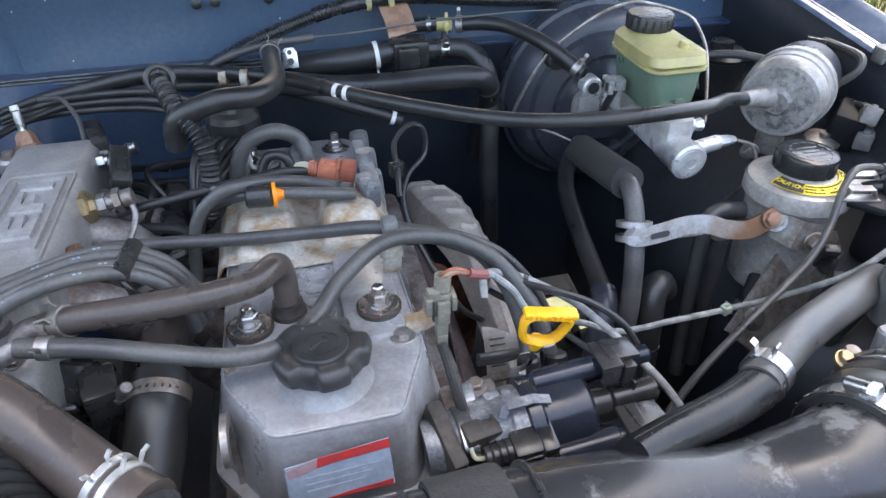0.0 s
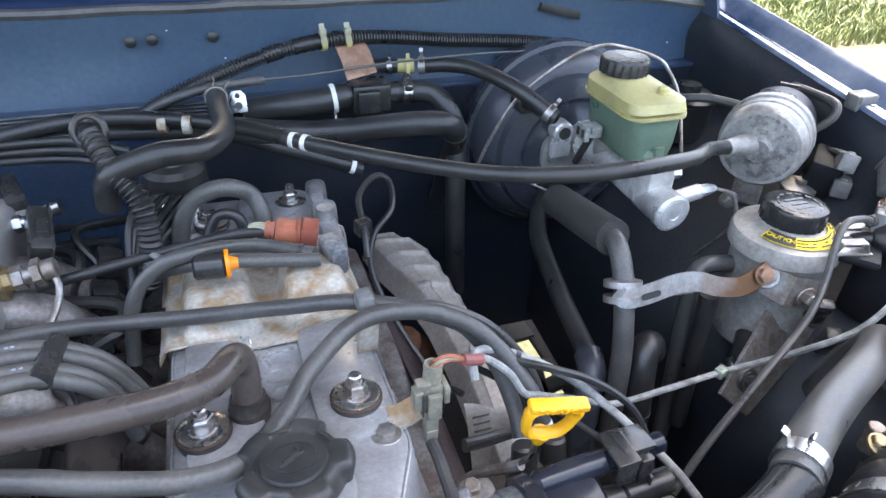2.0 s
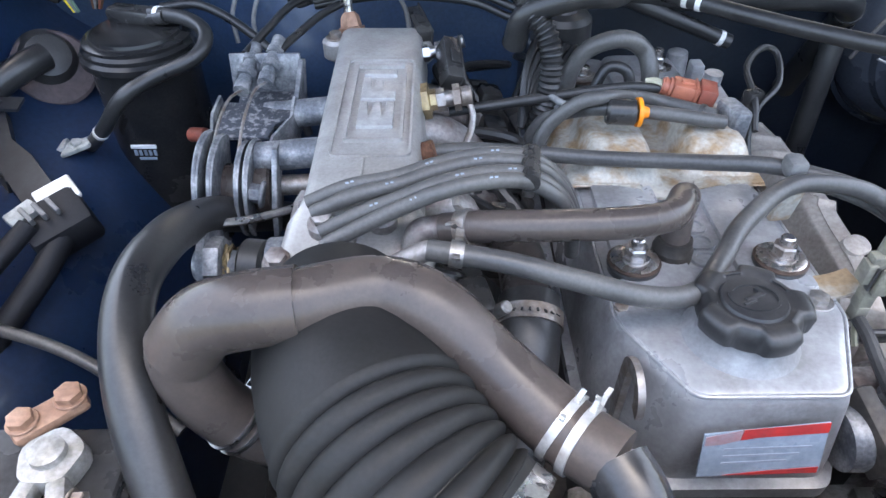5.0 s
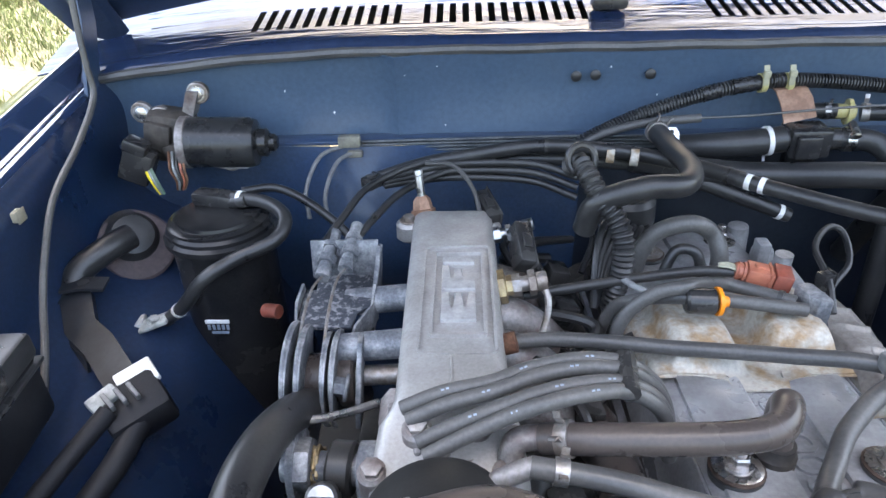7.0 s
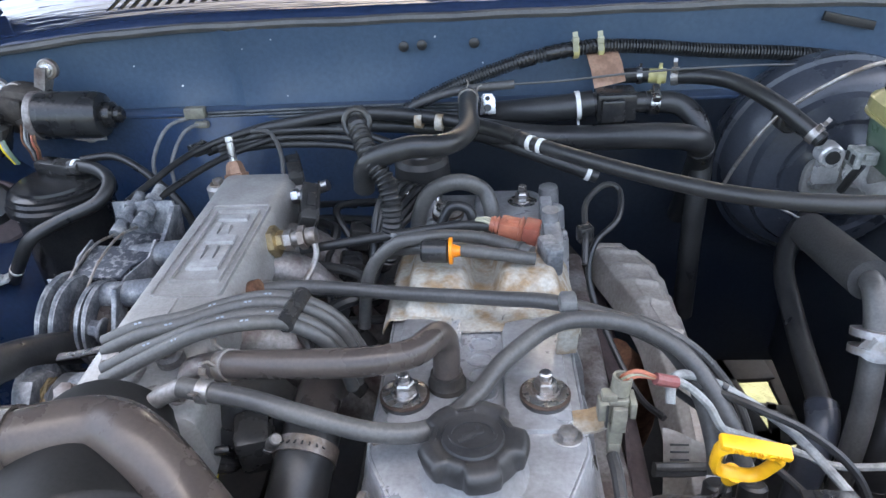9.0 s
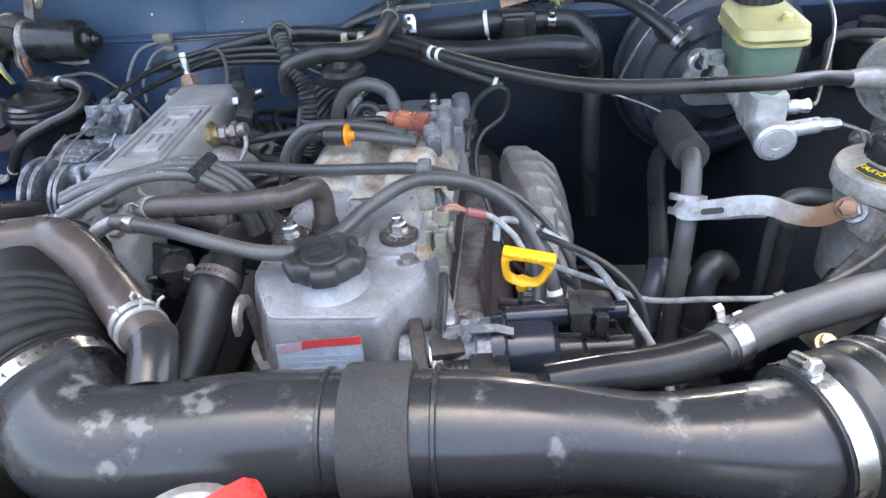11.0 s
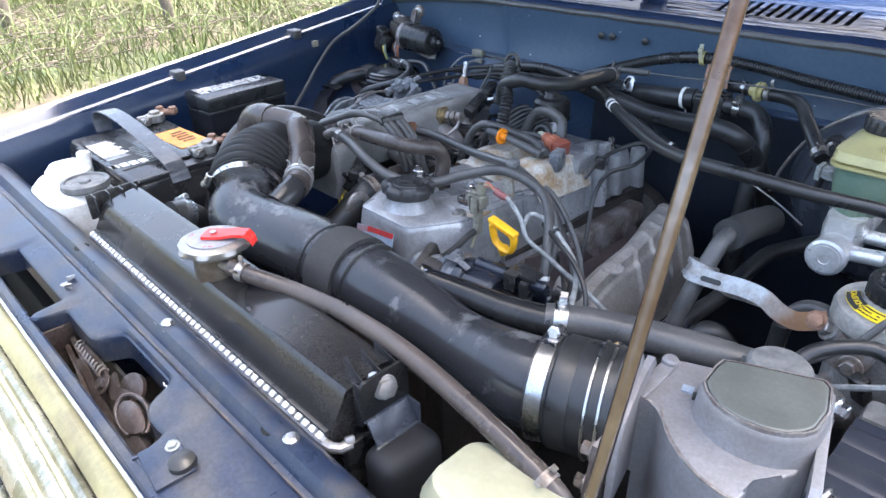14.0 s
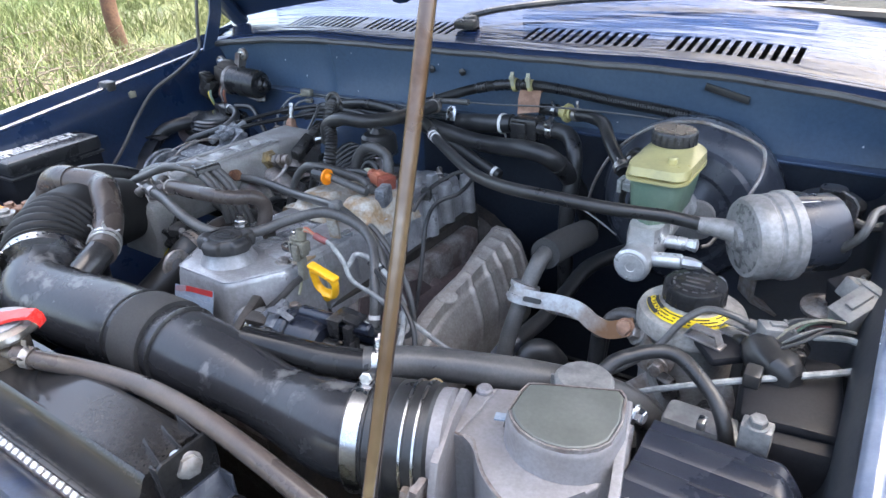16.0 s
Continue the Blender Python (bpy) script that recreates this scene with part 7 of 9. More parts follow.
part("claw", prism([(-0.030, -0.010), (-0.004, -0.014), (0.016, -0.006), (0.022, 0.006), (0.010, 0.004), (-0.006, -0.003), (-0.028, 0.002)], (0.032, -0.052, 1.070), (0.97, -0.1, 0.05), (0, 0.7, 0.7), 0.004, 0.001), LOCK_METAL, lock)
part("pawl", prism([(0.021 * math.cos(a) * (1.2 if a < 2 else 1), 0.011 * math.sin(a)) for a in [k * math.tau / 16 for k in range(16)]], (0.072, -0.060, 1.066), (0.98, 0.0, -0.1), (0, 0.85, 0.5), 0.006, 0.002), LOCK_METAL, lock)
part("pawl_rim", sweep([(0.072 + 0.026 * math.cos(a), -0.060 + 0.0115 * math.sin(a), 1.070 + 0.007 * math.sin(a) - 0.0026 * math.cos(a)) for a in [k * math.tau / 24 for k in range(21)]], 0.0022, 8), LOCK_METAL, lock)
part("catch", join(prism([(-0.022, -0.008), (0.022, -0.010), (0.026, 0.008), (-0.016, 0.010)], (0.092, -0.066, 1.052), (0.96, 0.0, -0.1), (0, 0.7, 0.7), 0.008, 0.002), cyl((0.108, -0.060, 1.050), (0.110, -0.052, 1.062), 0.006, seg=14, bevel=0.001)), LOCK_METAL, lock)
part("pivot", bolt((0.006, -0.062, 1.066), (0, -0.7, 0.7), 0.006, 0.006, 1.5), LOCK_METAL, lock)
for dy, dz in ((0, 0), (-0.007, -0.006)):
    part("rod", tube([(-0.10, -0.056 + dy, 1.060 + dz), (-0.04, -0.063 + dy, 1.064 + dz), (0.01, -0.070 + dy, 1.052 + dz), (0.06, -0.073 + dy, 1.045 + dz)], 0.0024, 8), LOCK_METAL, lock)
part("spring", sweep([(-0.075 + 0.0010 * k, -0.056 + 0.005 * math.cos(k * 0.9), 1.066 + 0.005 * math.sin(k * 0.9)) for k in range(70)], 0.0012, 6), STEEL_DULL, lock)

bk = thing("side_bracket", (0.160, -0.066, 1.06), "navy pressed bracket with a pale bolt beside the bonnet lock", "bracket")
part("plate", box((0.168, -0.068, 1.0925), (0.046, 0.030, 0.003), 0.0012, (4, 0, -6)), NAVY_WORN, bk)
part("front_flange", box((0.145, -0.070, 1.080), (0.003, 0.030, 0.024), 0.001), NAVY_WORN, bk)
part("bush", lathe([(0.009, 0), (0.0105, 0.004), (0.010, 0.008), (0.006, 0.0105), (0, 0.0115)], (0.181, -0.060, 1.091), (0, -0.1, 1), 20), RUBBER, bk)
part("bolt", bolt((0.158, -0.058, 1.094), (0, -0.1, 1), 0.0042, 0.004, 1.4), CLOUDY, bk, "paint-whitened bolt")

# ---- battery side ----
bat = thing("battery", (-0.45, 0.19, 0.92), "black car battery with worn labels and crusted terminals", "battery")
part("case", box((-0.462, 0.190, 1.01), (0.262, 0.165, 0.19), 0.008), PLASTIC, bat)
part("top", box((-0.462, 0.190, 1.106), (0.252, 0.155, 0.012), 0.004), PLASTIC_DUST, bat)
lb = part("white_label", box((-0.462, 0.142, 1.1128), (0.150, 0.068, 0.001), 0, (0, 0, 2)), INK, bat, "black label with white print blocks")
for i in range(4):
    part("print_block", box((-0.406 + 0.001 * i, 0.1165 + 0.0135 * i, 1.1136), (0.016, 0.0105, 0.0008), 0, (0, 0, 4)), WHITE, lb)
for i in range(11):
    part("print_bar", box((-0.527 + 0.0085 * i, 0.1325 + 0.0012 * (i % 3), 1.1136), (0.0058, 0.036 + 0.004 * ((i * 7) % 3), 0.0008), 0, (0, 0, 3)), WHITE if i < 9 else CLOUDY, lb)
for i in range(9):
    part("print_bar", box((-0.470 + 0.0085 * i, 0.1675, 1.1136), (0.003, 0.010 + 0.003 * ((i * 5) % 3), 0.0008), 0, (0, 0, 3)), CLOUDY, lb)
part("orange_label", box((-0.458, 0.241, 1.1128), (0.096, 0.050, 0.001), 0, (0, 0, 4)), ORANGE_LABEL, bat, "orange warning label")
for i in range(5):
    part("print_bar", box((-0.485 + 0.012 * i, 0.246, 1.1136), (0.006, 0.020 + 0.005 * (i % 2), 0.0006), 0, (0, 0, 4)), RUST, bat)
part("cell_plug_strip", box((-0.462, 0.204, 1.114), (0.20, 0.018, 0.006), 0.002), PLASTIC, bat)
LEAD = surface("crusted_lead", (0.33, 0.325, 0.32), 0.5, 0.5, (0.22, 0.205, 0.18), 0.5, 80, 300, 0.25, 0.6)
for tx, ty in ((-0.367, 0.243), (-0.573, 0.250)):
    part("post", lathe([(0.0095, 0), (0.0085, 0.022), (0.0075, 0.0225), (0, 0.0225)], (tx, ty, 1.108), (0, 0, 1), 20), LEAD, bat)
    tc = part("terminal_clamp", join(lathe([(0.009, 0.004), (0.0150, 0.005), (0.0158, 0.009), (0.0148, 0.017), (0.009, 0.018)], (tx, ty, 1.108), (0, 0, 1), 24, lambda a, q: 1 + 0.05 * math.sin(5 * a)), box((tx + 0.010, ty - 0.019, 1.119), (0.010, 0.020, 0.012), 0.003, (0, 0, 20)), box((tx - 0.006, ty - 0.019, 1.119), (0.009, 0.018, 0.012), 0.003, (0, 0, -8))), LEAD, bat, "crusted lead terminal clamp")
    part("clamp_bolt", join(cyl((tx - 0.015, ty - 0.024, 1.120), (tx + 0.024, ty - 0.022, 1.120), 0.003, seg=10), bolt((tx + 0.017, ty - 0.022, 1.120), (1, 0, 0), 0.006, 0.007, 1.2)), STEEL_DULL, tc)
    part("cable_lug", join(box((tx - 0.013, ty + 0.026, 1.120), (0.038, 0.017, 0.008), 0.004, (0, 0, 42)), bolt((tx - 0.004, ty + 0.034, 1.124), (0, 0, 1), 0.007, 0.006, 1.2), bolt((tx - 0.022, ty + 0.019, 1.124), (0, 0, 1), 0.0065, 0.006, 1.25)), BROWN_TIN, tc)
part("handle_strap", strap(spline([(-0.590, 0.170, 1.112), (-0.599, 0.172, 1.134), (-0.585, 0.175, 1.147), (-0.54, 0.178, 1.149), (-0.47, 0.179, 1.142), (-0.40, 0.179, 1.131), (-0.345, 0.179, 1.116), (-0.329, 0.179, 1.095)], 6), (0.1, 1, 0), 0.027, 0.002), surface("clear_grey_strap", (0.05, 0.053, 0.058), 0.2, 0.0, (0.08, 0.083, 0.09), 0.4, 40, 200, 0.15, 0.2), bat, "shiny grey carrying strap")
part("hold_down", box((-0.448, 0.115, 1.105), (0.25, 0.012, 0.018), 0.003), BLACK, bat)

fb = thing("fuse_box", (-0.59, 0.42, 1.05), "black fuse box with white printed fuse chart", "fuse box")
part("case", box((-0.611, 0.422, 1.085), (0.090, 0.165, 0.07), 0.006, (0, 0, 3.5)), CASE_BLACK, fb)
part("lower_lip", box((-0.611, 0.422, 1.104), (0.098, 0.173, 0.005), 0.002, (0, 0, 3.5)), PLASTIC_DUST, fb)
lidf = part("lid", box((-0.611, 0.422, 1.121), (0.095, 0.170, 0.024), 0.005, (0, 0, 3.5)), PLASTIC_DUST, fb)
for i in range(26):
    for j in range(4):
        if random.random() < 0.92:
            w_ = random.uniform(0.006, 0.012)
            part("print_bar", box((-0.640 + 0.0130 * j - 0.00035 * i + random.uniform(-0.001, 0.001), 0.352 + 0.0054 * i, 1.1334), (w_, random.choice((0.002, 0.003, 0.0040)), 0.0006), 0, (0, 0, 3.5)), WHITE_INK, lidf)

wt = thing("washer_tank", (-0.385, 0.055, 0.95), "milky plastic washer tank with a round grey cap", "washer tank")
part("tank", loft([[(-0.412 + a * w, 0.056 + b * d, z) for a, b in rounded(2, 2, 0.6, 5)] for z, w, d in ((0.92, 0.06, 0.040), (1.06, 0.070, 0.046), (1.098, 0.066, 0.044), (1.109, 0.056, 0.034))]), WHITE, wt)
part("shoulder", loft([[(-0.452 + a * w, 0.066 + b * d, z) for a, b in rounded(2, 2, 0.7, 5)] for z, w, d in ((1.08, 0.030, 0.030), (1.112, 0.028, 0.028), (1.122, 0.020, 0.020))]), WHITE, wt)
part("cap", lathe([(0.030, 0), (0.032, 0.003), (0.031, 0.010), (0.026, 0.011), (0.025, 0.0085), (0.008, 0.008), (0.007, 0.011), (0, 0.011)], (-0.374, 0.065, 1.109), (0, 0, 1), 32), PLASTIC_GREY, wt, "round grey snap cap")
part("neck", cyl((-0.462, 0.09, 1.08), (-0.470, 0.098, 1.128), 0.010, bevel=0.003), WHITE, wt)

can = thing("charcoal_canister", (-0.478, 0.708, 0.95), "black round charcoal canister with domed lid", "canister")
part("body", lathe([(0.046, -0.09), (0.0525, -0.08), (0.0525, 0.145), (0.055, 0.148)], (-0.480, 0.706, 0.96), (0, 0.02, 1), 40), TANK_BLACK, can)
part("lid", lathe([(0.0560, 0.145), (0.0590, 0.147), (0.0590, 0.153), (0.0555, 0.156), (0.0555, 0.160), (0.0525, 0.163), (0.0525, 0.166), (0.047, 0.168), (0.044, 0.168), (0.043, 0.171), (0.02, 0.173), (0, 0.173)], (-0.480, 0.706, 0.96), (0, 0.02, 1), 44), TANK_BLACK, can, "glossy ribbed lid")
part("nozzle", join(box((-0.487, 0.728, 1.138), (0.05, 0.022, 0.016), 0.005, (0, 0, -15)), cyl((-0.472, 0.720, 1.136), (-0.448, 0.712, 1.142), 0.007, seg=14)), PLASTIC, can)
part("makers_mark", box((-0.484, 0.6520, 1.030), (0.026, 0.0015, 0.0045), 0.0003), WHITE_INK, can, "pale printed bar")
for k in range(5):
    part("makers_mark", box((-0.494 + 0.005 * k, 0.6522, 1.0225), (0.0030, 0.0015, 0.0065), 0.0003), PALE_LABEL, can)
part("makers_mark", box((-0.483, 0.6520, 1.0155), (0.018, 0.0015, 0.003), 0.0003), PALE_LABEL, can)
part("side_plug", cyl((-0.43, 0.65, 1.046), (-0.412, 0.642, 1.050), 0.0075, seg=14, bevel=0.001), RED_BROWN, can, "dull red rubber plug")

wm = thing("wiper_motor", (-0.49, 0.82, 1.13), "black cylindrical wiper motor bolted to the firewall", "wiper motor")
part("motor_can", lathe([(0.0285, 0), (0.0285, 0.072), (0.026, 0.080), (0.018, 0.083), (0.016, 0.083), (0.016, 0.092), (0.012, 0.095), (0.010, 0.095), (0.010, 0.101), (0.006, 0.104), (0, 0.104)], (-0.524, 0.800, 1.187), (1, 0.05, -0.04), 36), BLACK, wm)
part("gear_housing", box((-0.545, 0.818, 1.190), (0.055, 0.045, 0.062), 0.014, (0, 10, 0)), GREASE, wm)
part("housing_cover", join(box((-0.552, 0.793, 1.196), (0.030, 0.010, 0.034), 0.004, (0, 14, 0)), box((-0.536, 0.792, 1.176), (0.022, 0.012, 0.026), 0.004, (0, -12, 0))), GREASE, wm)
part("end_collar", lathe([(0.027, -0.004), (0.0295, -0.003), (0.0295, 0.005), (0.0285, 0.006)], (-0.524, 0.800, 1.187), (1, 0.05, -0.04), 32), ALU_DULL, wm)
part("mount_arm", loft([[(-0.520 + a, 0.835, 1.195 + b), (-0.506 + a, 0.835, 1.195 + b), (-0.506 + a, 0.815, 1.195 + b), (-0.520 + a, 0.815, 1.195 + b)] for a, b in ((-0.02, 0.0), (-0.008, 0.02), (0.002, 0.045))]), ALU_DULL, wm)
for p, m_ in (((-0.508, 0.830, 1.236), WHITE), ((-0.488, 0.835, 1.150), STEEL), ((-0.575, 0.825, 1.216), STEEL_DULL), ((-0.552, 0.82, 1.212), STEEL)):
    bs = part("mount_bush", cyl(p, (p[0], p[1] - 0.008, p[2]), 0.0125, seg=20, bevel=0.001), STEEL_DULL, wm)
    part("mount_bolt", bolt((p[0], p[1] - 0.008, p[2]), (0, -1, 0.1), 0.007, 0.004, 1.3), STEEL, bs)
part("foot", strap([(-0.51, 0.822, 1.158), (-0.49, 0.825, 1.152), (-0.468, 0.832, 1.150)], (0, 0.3, 1), 0.020, 0.004), ALU_DULL, wm)
for k, m_ in enumerate((RUST, WIRE_WHITE, PLASTIC, SALMON, RUST)):
    part("wire", tube([(-0.540 + 0.004 * k, 0.785, 1.182), (-0.537 + 0.004 * k, 0.772, 1.166), (-0.533 + 0.003 * k, 0.772, 1.152), (-0.537 + 0.002 * k, 0.778, 1.138)], 0.0015, 6), m_, wm)
for k, m_ in enumerate((YELLOW_LABEL, WIRE_WHITE, RES_GREEN)):
    part("wire", tube([(-0.562 + 0.003 * k, 0.766, 1.172), (-0.556 + 0.003 * k, 0.760, 1.160), (-0.551 + 0.002 * k, 0.764, 1.140)], 0.0018, 6), m_, wm)
part("plug", box((-0.572, 0.775, 1.172), (0.034, 0.026, 0.040), 0.004, (0, 25, 0)), PLASTIC, wm)
part("plug_cap", box((-0.566, 0.770, 1.196), (0.026, 0.022, 0.014), 0.003, (0, 25, 0)), PLASTIC, wm)

wm.location += Vector((-0.013, 0, -0.014))

# relay with a white plug on a bracket, left inner wing
rb = thing("relay_bracket", (-0.60, 0.60, 0.98), "grey stepped bracket carrying a white-topped relay plug", "bracket")
BR_GREY = surface("grey_primed_bracket", (0.02, 0.0225, 0.027), 0.42, 0.0, (0.014, 0.015, 0.018), 0.4, 30, 250, 0.12, 0.1, ior=1.36)
part("arm", strap([(-0.652, 0.655, 1.066), (-0.628, 0.646, 1.074), (-0.612, 0.634, 1.072), (-0.598, 0.606, 1.058), (-0.572, 0.586, 1.052), (-0.545, 0.556, 1.047), (-0.520, 0.530, 1.042)], (0.75, 0.6, 0.2), 0.030, 0.010), BR_GREY, rb)
part("arm_flange", strap([(-0.640, 0.634, 1.060), (-0.622, 0.618, 1.054), (-0.606, 0.592, 1.040), (-0.580, 0.570, 1.036)], (0.1, 0.1, 1), 0.022, 0.003), BR_GREY, rb)
part("tab", strap([(-0.628, 0.640, 1.084), (-0.610, 0.645, 1.085), (-0.586, 0.648, 1.082)], (0.1, 1, 0), 0.022, 0.003), BR_GREY, rb)
part("tab_hole", lathe([(0.0055, 0), (0.0055, 0.0008), (0, 0.0008)], (-0.607, 0.645, 1.0865), (0, 0, 1), 14), INK, rb)
part("relay", box((-0.512, 0.520, 1.036), (0.055, 0.045, 0.036), 0.006, (15, -10, 40)), CASE_BLACK, rb)
part("white_cover", box((-0.515, 0.538, 1.056), (0.034, 0.028, 0.006), 0.002, (15, -10, 40)), WHITE, rb, "white square cover")
part("white_plug", box((-0.533, 0.511, 1.055), (0.026, 0.016, 0.010), 0.002, (15, -10, 52)), CLOUDY, rb, "white ribbed plug")
for k in range(3):
    part("rib", box((-0.524 + 0.008 * k, 0.503 + 0.007 * k, 1.060), (0.004, 0.018, 0.008), 0.001, (15, -10, 48)), PLASTIC_GREY, rb)
part("cable", tube([(-0.525, 0.500, 1.052), (-0.535, 0.478, 1.045), (-0.555, 0.44, 1.03), (-0.585, 0.40, 1.0), (-0.61, 0.37, 0.97)], 0.0085, 12), CASE_BLACK, rb)
part("cable", tube([(-0.505, 0.505, 1.035), (-0.515, 0.470, 1.02), (-0.545, 0.42, 0.99), (-0.57, 0.38, 0.95)], 0.011, 12), CASE_BLACK, rb)
hr = thing("rubber_bung", (-0.59, 0.73, 1.06), "grey round rubber boot on the inner wing", "boot")
part("dome", lathe([(0.034, 0), (0.033, 0.006), (0.026, 0.012), (0.022, 0.022), (0, 0.026)], (-0.598, 0.738, 1.083), (0.5, -0.6, 0.6), 26), RUBBER, hr)
part("backing", lathe([(0.040, -0.004), (0.041, 0.002), (0.038, 0.004)], (-0.590, 0.730, 1.078), (0.5, -0.6, 0.6), 26), PURPLE, hr, "stained round backing plate")
part("cable", tube([(-0.585, 0.715, 1.10), (-0.60, 0.69, 1.098), (-0.622, 0.665, 1.085), (-0.625, 0.64, 1.06)], 0.014, 12), RUBBER, hr)
t = thing("foot_bolts", (-0.56, 0.643, 1.02), "two plated mounting feet on the inner wing", "mount")
for x, y, h in ((-0.574, 0.646, 0.016), (-0.545, 0.641, 0.023)):
    part("foot", join(box((x, y, 1.015 + h), (0.032, 0.020, 0.005), 0.002, (0, -18, 10)), bolt((x, y, 1.016 + h), (0.3, 0, 1), 0.006, 0.006, 1.4)), CLOUDY, t)
connector("wing_clip", (-0.634, 0.630, 1.172), (0.008, 0.012, 0.011), PLUG_TAN, "small tan clip on the inner wing", (0, 0, 0), "clip")

# ---- throttle linkage ----
th = thing("throttle_linkage", (-0.33, 0.53, 1.05), "chalky corroded throttle cable drums and bracket", "throttle linkage")
part("upper_bracket", box((-0.331, 0.613, 1.132), (0.062, 0.004, 0.036), 0.001, (-12, 0, 0)), ALU_STAIN, th)
SPECKLED = surface("speckled_dark_zinc", (0.05, 0.055, 0.066), 0.5, 0.4, (0.22, 0.22, 0.225), 0.2, 190, 500, 0.3, 0.5, soft=0.05)
part("bracket_side", prism([(-0.040, -0.034), (0.028, -0.030), (0.032, 0.018), (0.018, 0.024), (-0.006, 0.010), (-0.040, -0.006)], (-0.302, 0.590, 1.124), (0, 1, 0), (0.08, 0, 1), 0.004, 0.001), ALU_STAIN, th)
part("bracket_floor", box((-0.330, 0.595, 1.112), (0.052, 0.040, 0.004), 0.001, (14, 0, 0)), SPECKLED, th)
part("drum_plate", prism([(-0.029, -0.022), (0.016, -0.022), (0.018, -0.006), (0.029, 0.002), (0.031, 0.024), (0.014, 0.026), (0.006, 0.020), (-0.029, 0.024)], (-0.328, 0.538, 1.128), (1, 0, 0), (0, 0.985, 0.11), 0.003, 0.0008), SPECKLED, th, "speckled folded drum plate")
part("plate_lip", strap([(-0.358, 0.562, 1.131), (-0.360, 0.540, 1.128), (-0.357, 0.514, 1.118), (-0.353, 0.492, 1.108)], (0, 0.3, 1), 0.018, 0.0022), ALU_STAIN, th)
part("plate_lip", strap([(-0.298, 0.564, 1.130), (-0.297, 0.545, 1.122), (-0.308, 0.520, 1.118), (-0.311, 0.506, 1.112)], (0, 0.3, 1), 0.020, 0.0022), ALU_STAIN, th)


def drum(x, r, thick, arc):
    """An upright cable quadrant with a raised rim and a hub, at x."""
    cy, cz = 0.490, 1.098
    out = [(r * math.cos(radians(lerp(*arc, k / 20))), r * math.sin(radians(lerp(*arc, k / 20)))) for k in range(21)]
    out += [(-0.014, -0.014), (0.0, -0.018), (0.014, -0.010)]
    bm = prism(out, (x, cy, cz), (0, 1, 0), (0.05, 0, 1), thick, 0.0006)
    rim = sweep([(x + thick * 0.5, cy + (r - 0.001) * math.cos(radians(lerp(*arc, k / 20))), cz + (r - 0.001) * math.sin(radians(lerp(*arc, k / 20)))) for k in range(21)], thick * 0.75, 8)
    return join(bm, rim)


for x, r, thick, arc in ((-0.3565, 0.045, 0.0026, (40, 235)), (-0.3470, 0.042, 0.0026, (50, 240)), (-0.3290, 0.037, 0.0022, (45, 225)), (-0.3220, 0.038, 0.0022, (40, 215))):
    part("drum_cheek", drum(x, r, thick, arc), ALU_STAIN, th)
part("hub", join(cyl((-0.345, 0.490, 1.098), (-0.331, 0.490, 1.098), 0.020, seg=22), cyl((-0.320, 0.490, 1.098), (-0.306, 0.490, 1.099), 0.022, seg=22, bevel=0.002)), RUBBER_BROWN, th)
part("lever_plate", prism([(-0.032, -0.030), (-0.020, -0.034), (-0.006, -0.004), (0.010, 0.012), (0.012, 0.028), (-0.004, 0.030), (-0.014, 0.012), (-0.026, -0.006)], (-0.304, 0.488, 1.108), (0, 1, 0), (0.05, 0, 1), 0.004, 0.001), ALU_STAIN, th)
part("shaft", cyl((-0.362, 0.490, 1.098), (-0.27, 0.488, 1.104), 0.008, seg=14), STEEL_DULL, th)
part("shaft_nut", bolt((-0.309, 0.466, 1.110), (-1, 0, 0.2), 0.0075, 0.012, 1.4), ALU_STAIN, th)
for k, (x, y, z) in enumerate(((-0.345, 0.600, 1.138), (-0.325, 0.606, 1.142))):
    q = Vector((0.1, 0.95, 0.28)).normalized()
    o = Vector((x, y, z))
    part("cable_end", join(cyl(o - q * 0.012, o + q * 0.036, 0.0058, seg=14, bevel=0.001), lathe([(0.0088, -0.004), (0.0088, 0.004)], o, q, 6), lathe([(0.0082, 0.014), (0.0082, 0.020)], o, q, 6), cyl(o - q * 0.02, o - q * 0.01, 0.0068, seg=12)), ALU_STAIN, th)
    part("inner_cable", tube([o - q * 0.018, o + Vector((-0.004, -0.05, 0.003)), o + Vector((-0.004, -0.088, 0.001)), o + Vector((-0.004, -0.118, -0.010))], 0.0013, 6), STEEL_DULL, th)
part("low_lever", join(prism([(a * 0.9, b * 0.9) for a, b in ((-0.02, -0.03), (0.0, -0.036), (0.015, -0.02), (0.018, 0.01), (0.008, 0.03), (-0.012, 0.032), (-0.022, 0.01))], (-0.336, 0.408, 1.098), (0, 0.7, 0.7), (0.1, -0.7, 0.7), 0.010, 0.002)), ALU_STAIN, th)
part("low_drum", lathe([(0.012, 0), (0.026, 0.001), (0.026, 0.006), (0.012, 0.007)], (-0.340, 0.408, 1.098), (1, 0, 0), 24), ALU_STAIN, th)
part("return_spring", sweep([(-0.330 + 0.0105 * k / 40, 0.404 + 0.013 * math.cos(k * 0.95), 1.098 + 0.013 * math.sin(k * 0.95)) for k in range(41)] , 0.0014, 6), BRASS, th)
part("throttle_shaft", cyl((-0.345, 0.404, 1.098), (-0.272, 0.398, 1.10), 0.011, seg=18), ALU_STAIN, th)
part("black_seal", cyl((-0.313, 0.402, 1.099), (-0.296, 0.400, 1.099), 0.0185, seg=24, bevel=0.002), RUBBER, th)
